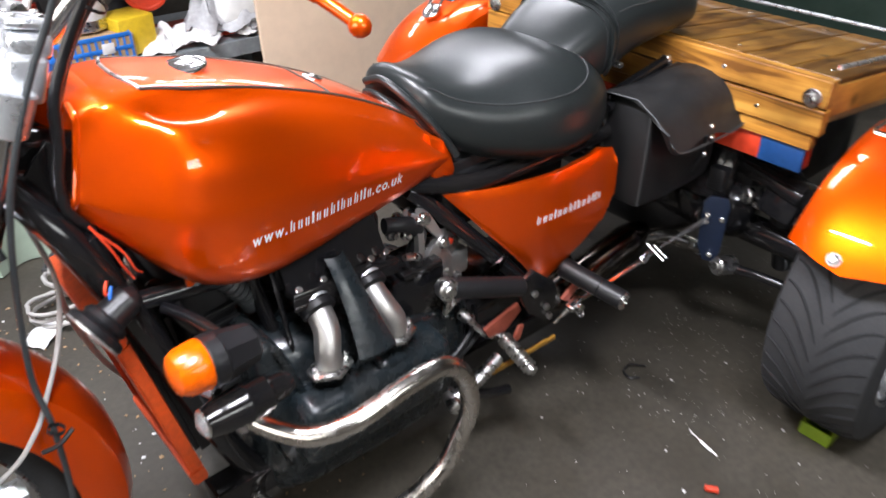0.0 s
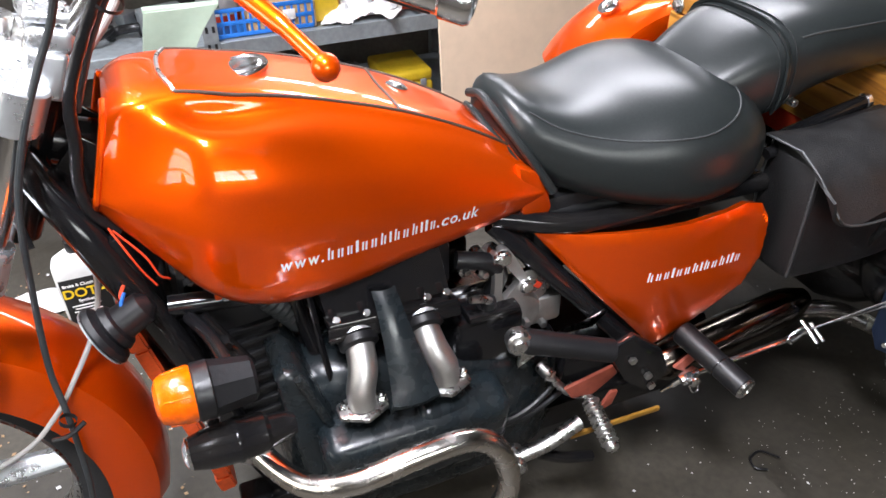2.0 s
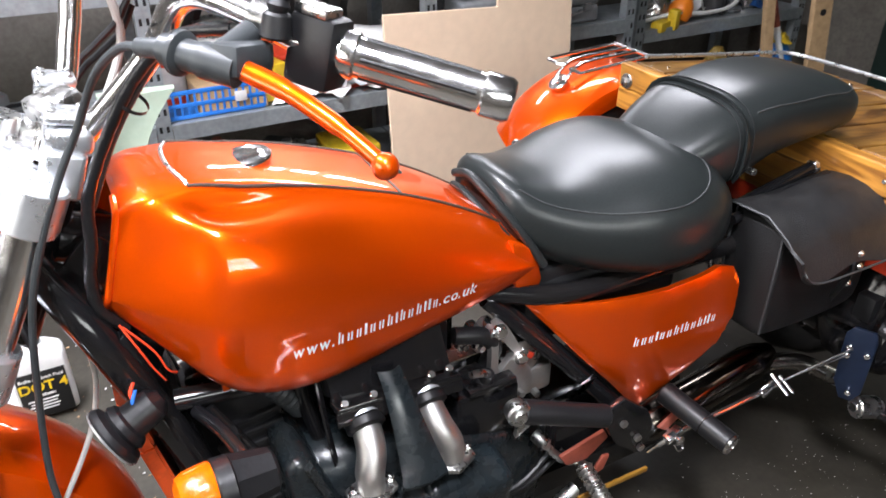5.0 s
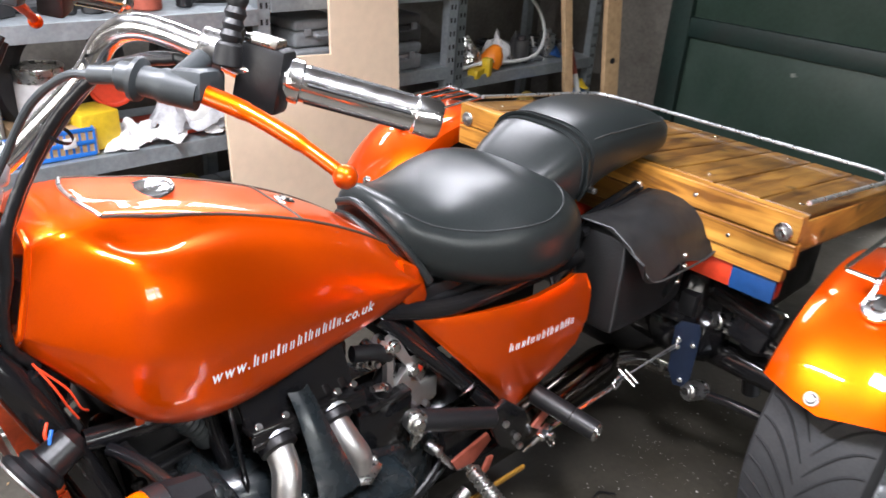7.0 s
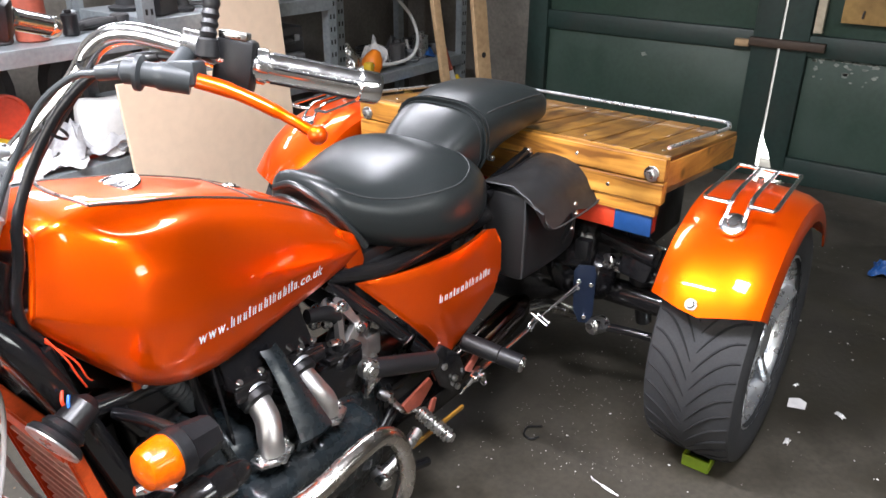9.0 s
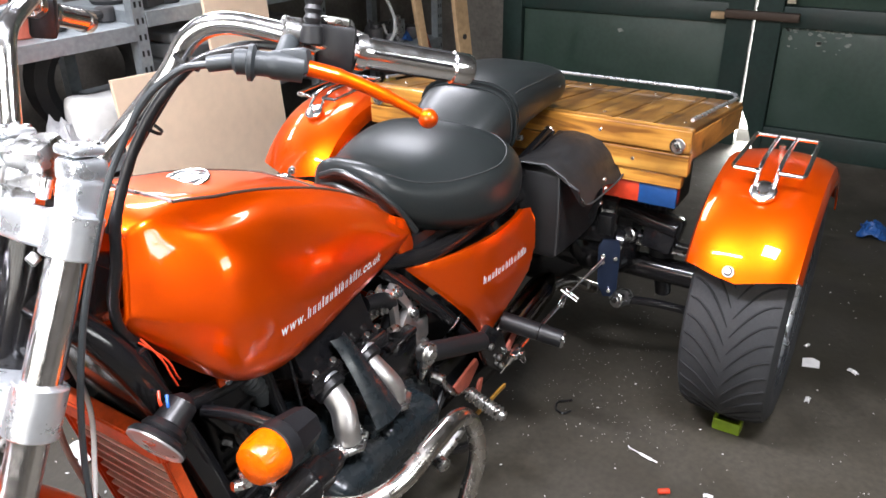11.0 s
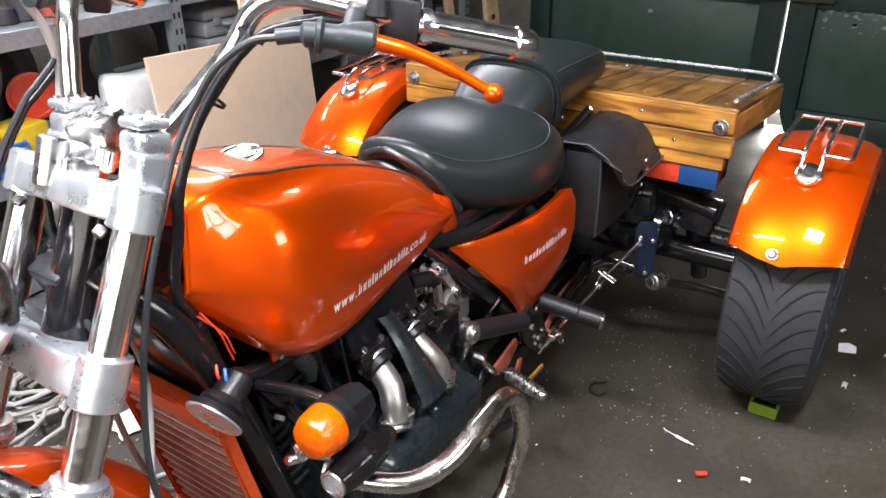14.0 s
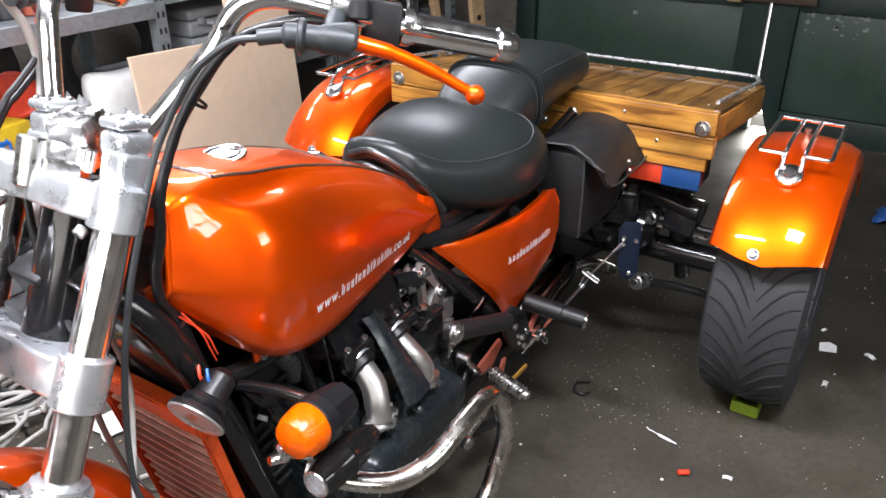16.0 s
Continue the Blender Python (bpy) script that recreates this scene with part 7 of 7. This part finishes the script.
coil((-1.0, 0.86, 0), 0.10, 5, 0.006, 3, CABLE_GREY, "loosely coiled grey cable on the floor")
coil((-0.93, 0.92, 0), 0.13, 3, 0.007, 8, DARK, "loosely coiled dark hose on the floor")
coil((-1.12, 0.78, 0), 0.08, 3, 0.005, 12, CABLE_GREY, "loosely coiled grey cable on the floor")
solid("loose_cable", bar([(-1.02, 0.42, 0.006), (-0.95, 0.35, 0.03), (-1.08, 0.27, 0.10), (-1.18, 0.16, 0.28), (-1.228, 0.118, 0.46), (-1.215, 0.114, 0.55)], 0.005, 8), CABLE_GREY, "grey cable trailing from the trike to the floor", "cable")
ch = thing("wheel_clip", (-0.10, -0.598, 0), "lime green plastic block under the tyre", "chock")
part("block", joined(box((-0.105, -0.598, 0.004), (0.045, 0.06, 0.006), 0.002), box((-0.126, -0.598, 0.016), (0.006, 0.06, 0.03), 0.002), box((-0.105, -0.626, 0.016), (0.045, 0.006, 0.03), 0.002), box((-0.105, -0.570, 0.016), (0.045, 0.006, 0.03), 0.002)), LIME, ch)
solid("paper_scrap", rings(bmesh.new(), [[V(0.245, -0.705, z), V(0.258, -0.745, z), V(0.290, -0.742, z), V(0.300, -0.722, z), V(0.285, -0.70, z)] for z in (0.001, 0.003)]), PAPER, "torn pale paper scrap on the floor", "paper", smooth=False)
solid("red_stub", cyl((-0.401, -0.528, 0.006), (-0.387, -0.548, 0.006), 0.006, n=12, bevel=0.001), RED, "small red plastic stub on the floor", "stub")
solid("cable_tie", bar([(-0.243, -0.262, 0.003), (-0.262, -0.25, 0.004), (-0.255, -0.228, 0.003), (-0.228, -0.222, 0.004), (-0.212, -0.238, 0.003), (-0.205, -0.25, 0.006)], 0.0024, 6), BLACK_MATT, "open black cable tie on the floor", "cable tie")
solid("wood_sliver", joined(bar([(-0.300, -0.443, 0.003), (-0.308, -0.470, 0.004), (-0.312, -0.498, 0.003)], [0.0010] * 4 + [0.0030] * 9 + [0.0016] * 4, 6, 8, 0.4), bar([(-0.292, -0.424, 0.003), (-0.297, -0.430, 0.003), (-0.300, -0.443, 0.003)], 0.0014, 6)), PAPER, "thin pale sliver on the floor", "sliver")
for k, (x, y, r) in enumerate([(0.102, -0.741, 0.012), (0.288, -0.822, 0.014), (-0.355, -0.62, 0.009), (0.36, -0.70, 0.008)]):
    rumpled("paper_scrap", (x, y, 0.001), 2 * r, r, 0.006, k + 71, PAPER, "tiny torn pale paper scrap on the floor", "paper", 0.9 * k, "tiny scraps")
rumpled("blue_rag", (1.25, -0.78, 0.002), 0.12, 0.09, 0.05, 51, BLUE, "small blue rag on the floor by the doors", "rag")


def chips(n, x0, x1, y0, y1, r0, r1, seed):
    rr = random.Random(seed)
    verts, faces = [], []
    for _ in range(n):
        x, y, r, t = rr.uniform(x0, x1), rr.uniform(y0, y1), rr.uniform(r0, r1) ** 1.0, rr.uniform(0, 6.3)
        k = len(verts)
        el = rr.uniform(0.4, 1.0)
        for i in range(4):
            a = t + i * math.pi / 2
            verts.append((x + r * math.cos(a) * (el if i % 2 else 1), y + r * math.sin(a) * (el if i % 2 else 1), 0.0012))
        verts.append((x, y, 0.0012 + r * 0.5))
        faces += [(k + i, k + (i + 1) % 4, k + 4) for i in range(4)]
    me = bpy.data.meshes.new("floor_chips")
    me.from_pydata(verts, [], faces)
    return me


def litter(me, m, label):
    me.materials.append(m)
    return tagged(new("floor_litter", me), label, "litter", kind="stuff")


litter(chips(620, -0.7, 1.8, -1.1, 0.2, 0.0005, 0.0021, 1), PAPER, "pale flecks and chips scattered on the floor")
litter(chips(280, -0.32, 0.16, -0.52, -0.16, 0.0004, 0.0018, 2), PAPER, "pale dust flecks under the axle")
litter(chips(60, -0.6, 1.4, -1.0, -0.2, 0.002, 0.0045, 6), PAPER, "torn pale crumbs on the floor")
litter(chips(500, -1.6, -0.7, -0.1, 0.95, 0.001, 0.006, 3), TIMBER, "brown dirt and crumbs on the floor")
litter(chips(160, -1.5, -0.7, 0.2, 0.95, 0.001, 0.006, 4), PAPER, "pale crumbs on the floor")

# ---- light fittings and door furniture ----
for eye, aim, ln, wd, watts, beam in LAMPS:
    hung = abs(aim[0] - eye[0]) + abs(aim[1] - eye[1]) < 0.1
    lf = thing("ceiling_light" if hung else "wall_lamp", eye, "white batten light fitting hung from the ceiling" if hung else "long white batten lamp fixed over the shelves", "lamp", "workshop lamps")
    body = box((0, 0, 0.03), (ln + 0.03, wd + 0.03, 0.05), 0.006)
    body.transform(look(eye, aim))
    part("housing", body, WHITE, lf)
    end = (eye[0], eye[1], H) if hung else (eye[0], Y1 if eye[1] > 0 else eye[1], eye[2] + 0.02 if eye[1] > 0 else H)
    back = look(eye, aim) @ V(0, 0, 0.05)
    part("bracket", bar([back, (Vector(end) + back) / 2, end], 0.008, 8), STEEL, lf)
latch = thing("door_bar", (X1 - 0.01, -0.10, 0.61), "dark timber bar across the garage doors", "door bar", kind="structure")
part("timber_bar", box((X1 - 0.022, -0.15, 0.612), (0.03, 0.31, 0.036), 0.004), mat("dark_oak", (0.05, 0.03, 0.018), 0.6, grain=0.3, scale=40), latch)
part("bracket", box((X1 - 0.018, 0.035, 0.602), (0.035, 0.06, 0.03), 0.004), TIMBER, latch)

# screws along the deck planks and front boards
for i in range(NP):
    y = -0.42 + 0.84 * (i + 0.5) / NP + (0.012 if i % 2 else -0.01)
    if i % 2 == 0:
        part("screw", cyl((0.0, y, 0.6755), (0.0005, y, 0.6785), 0.0045, n=10, bevel=0.001), CHROME, deck)
        part("screw", cyl((0.38, y, 0.6325), (0.3805, y, 0.6355), 0.0045, n=10, bevel=0.001), CHROME, deck)
for y, z in ((-0.30, 0.606), (-0.22, 0.660), (0.10, 0.606), (0.25, 0.660), (-0.10, 0.606)):
    part("screw", cyl((DX0 - 0.0125, y, z), (DX0 - 0.0155, y, z), 0.004, n=10, bevel=0.001), CHROME, deck)

# board and pale post fixed high on the second door
hung_board = thing("hanging_board", (X1 - 0.02, -0.60, 0.72), "yellowish brown timber board hung on the green door", "board")
part("panel", box((X1 - 0.017, -0.63, 1.02), (0.020, 0.58, 0.60), 0.003), mat("tan_board", (0.34, 0.21, 0.07), 0.6, grain=0.3, scale=40, blotch=0.5, bscale=9, dirt=(0.16, 0.09, 0.03), bump=0.3, bumpscale=60), hung_board)
part("batten", box((X1 - 0.017, -0.262, 1.00), (0.026, 0.034, 0.66), 0.003), mat("pale_batten", (0.52, 0.45, 0.33), 0.65, grain=0.25, scale=50, blotch=0.4, bscale=10), hung_board)
for k in range(3):
    part("hook", bar([(X1 - 0.028, -0.42 - 0.11 * k, 0.770), (X1 - 0.045, -0.42 - 0.11 * k, 0.760), (X1 - 0.048, -0.42 - 0.11 * k, 0.745)], 0.004, 8), DARK, hung_board)
# chipped and flaking paint on the doors
CHIP = mat("bare_chipped_paint", (0.22, 0.24, 0.21), 0.8, grain=0.4, scale=60)


def flake(y, z, r, seed):
    rr = random.Random(seed)
    x = X1 + 0.0258
    n = 9
    pts = [(y + r * rr.uniform(0.4, 1.0) * math.cos(2 * math.pi * k / n), z + r * rr.uniform(0.25, 0.6) * math.sin(2 * math.pi * k / n)) for k in range(n)]
    return prism(pts, "x", x - 0.0006, x + 0.0002)


doors = [o for o in bpy.data.objects if o.name in ("door_1", "door_2")]
doors.sort(key=lambda o: o.name)
part("paint_chip", flake(0.50, 0.49, 0.022, 1), CHIP, doors[0], smooth=False)
rf = random.Random(8)
for k in range(34):
    part("paint_chip", flake(rf.uniform(-0.53, -0.26), 0.562 - 0.10 * rf.random() ** 1.5, rf.uniform(0.004, 0.020), 100 + k), CHIP, doors[1], smooth=False)
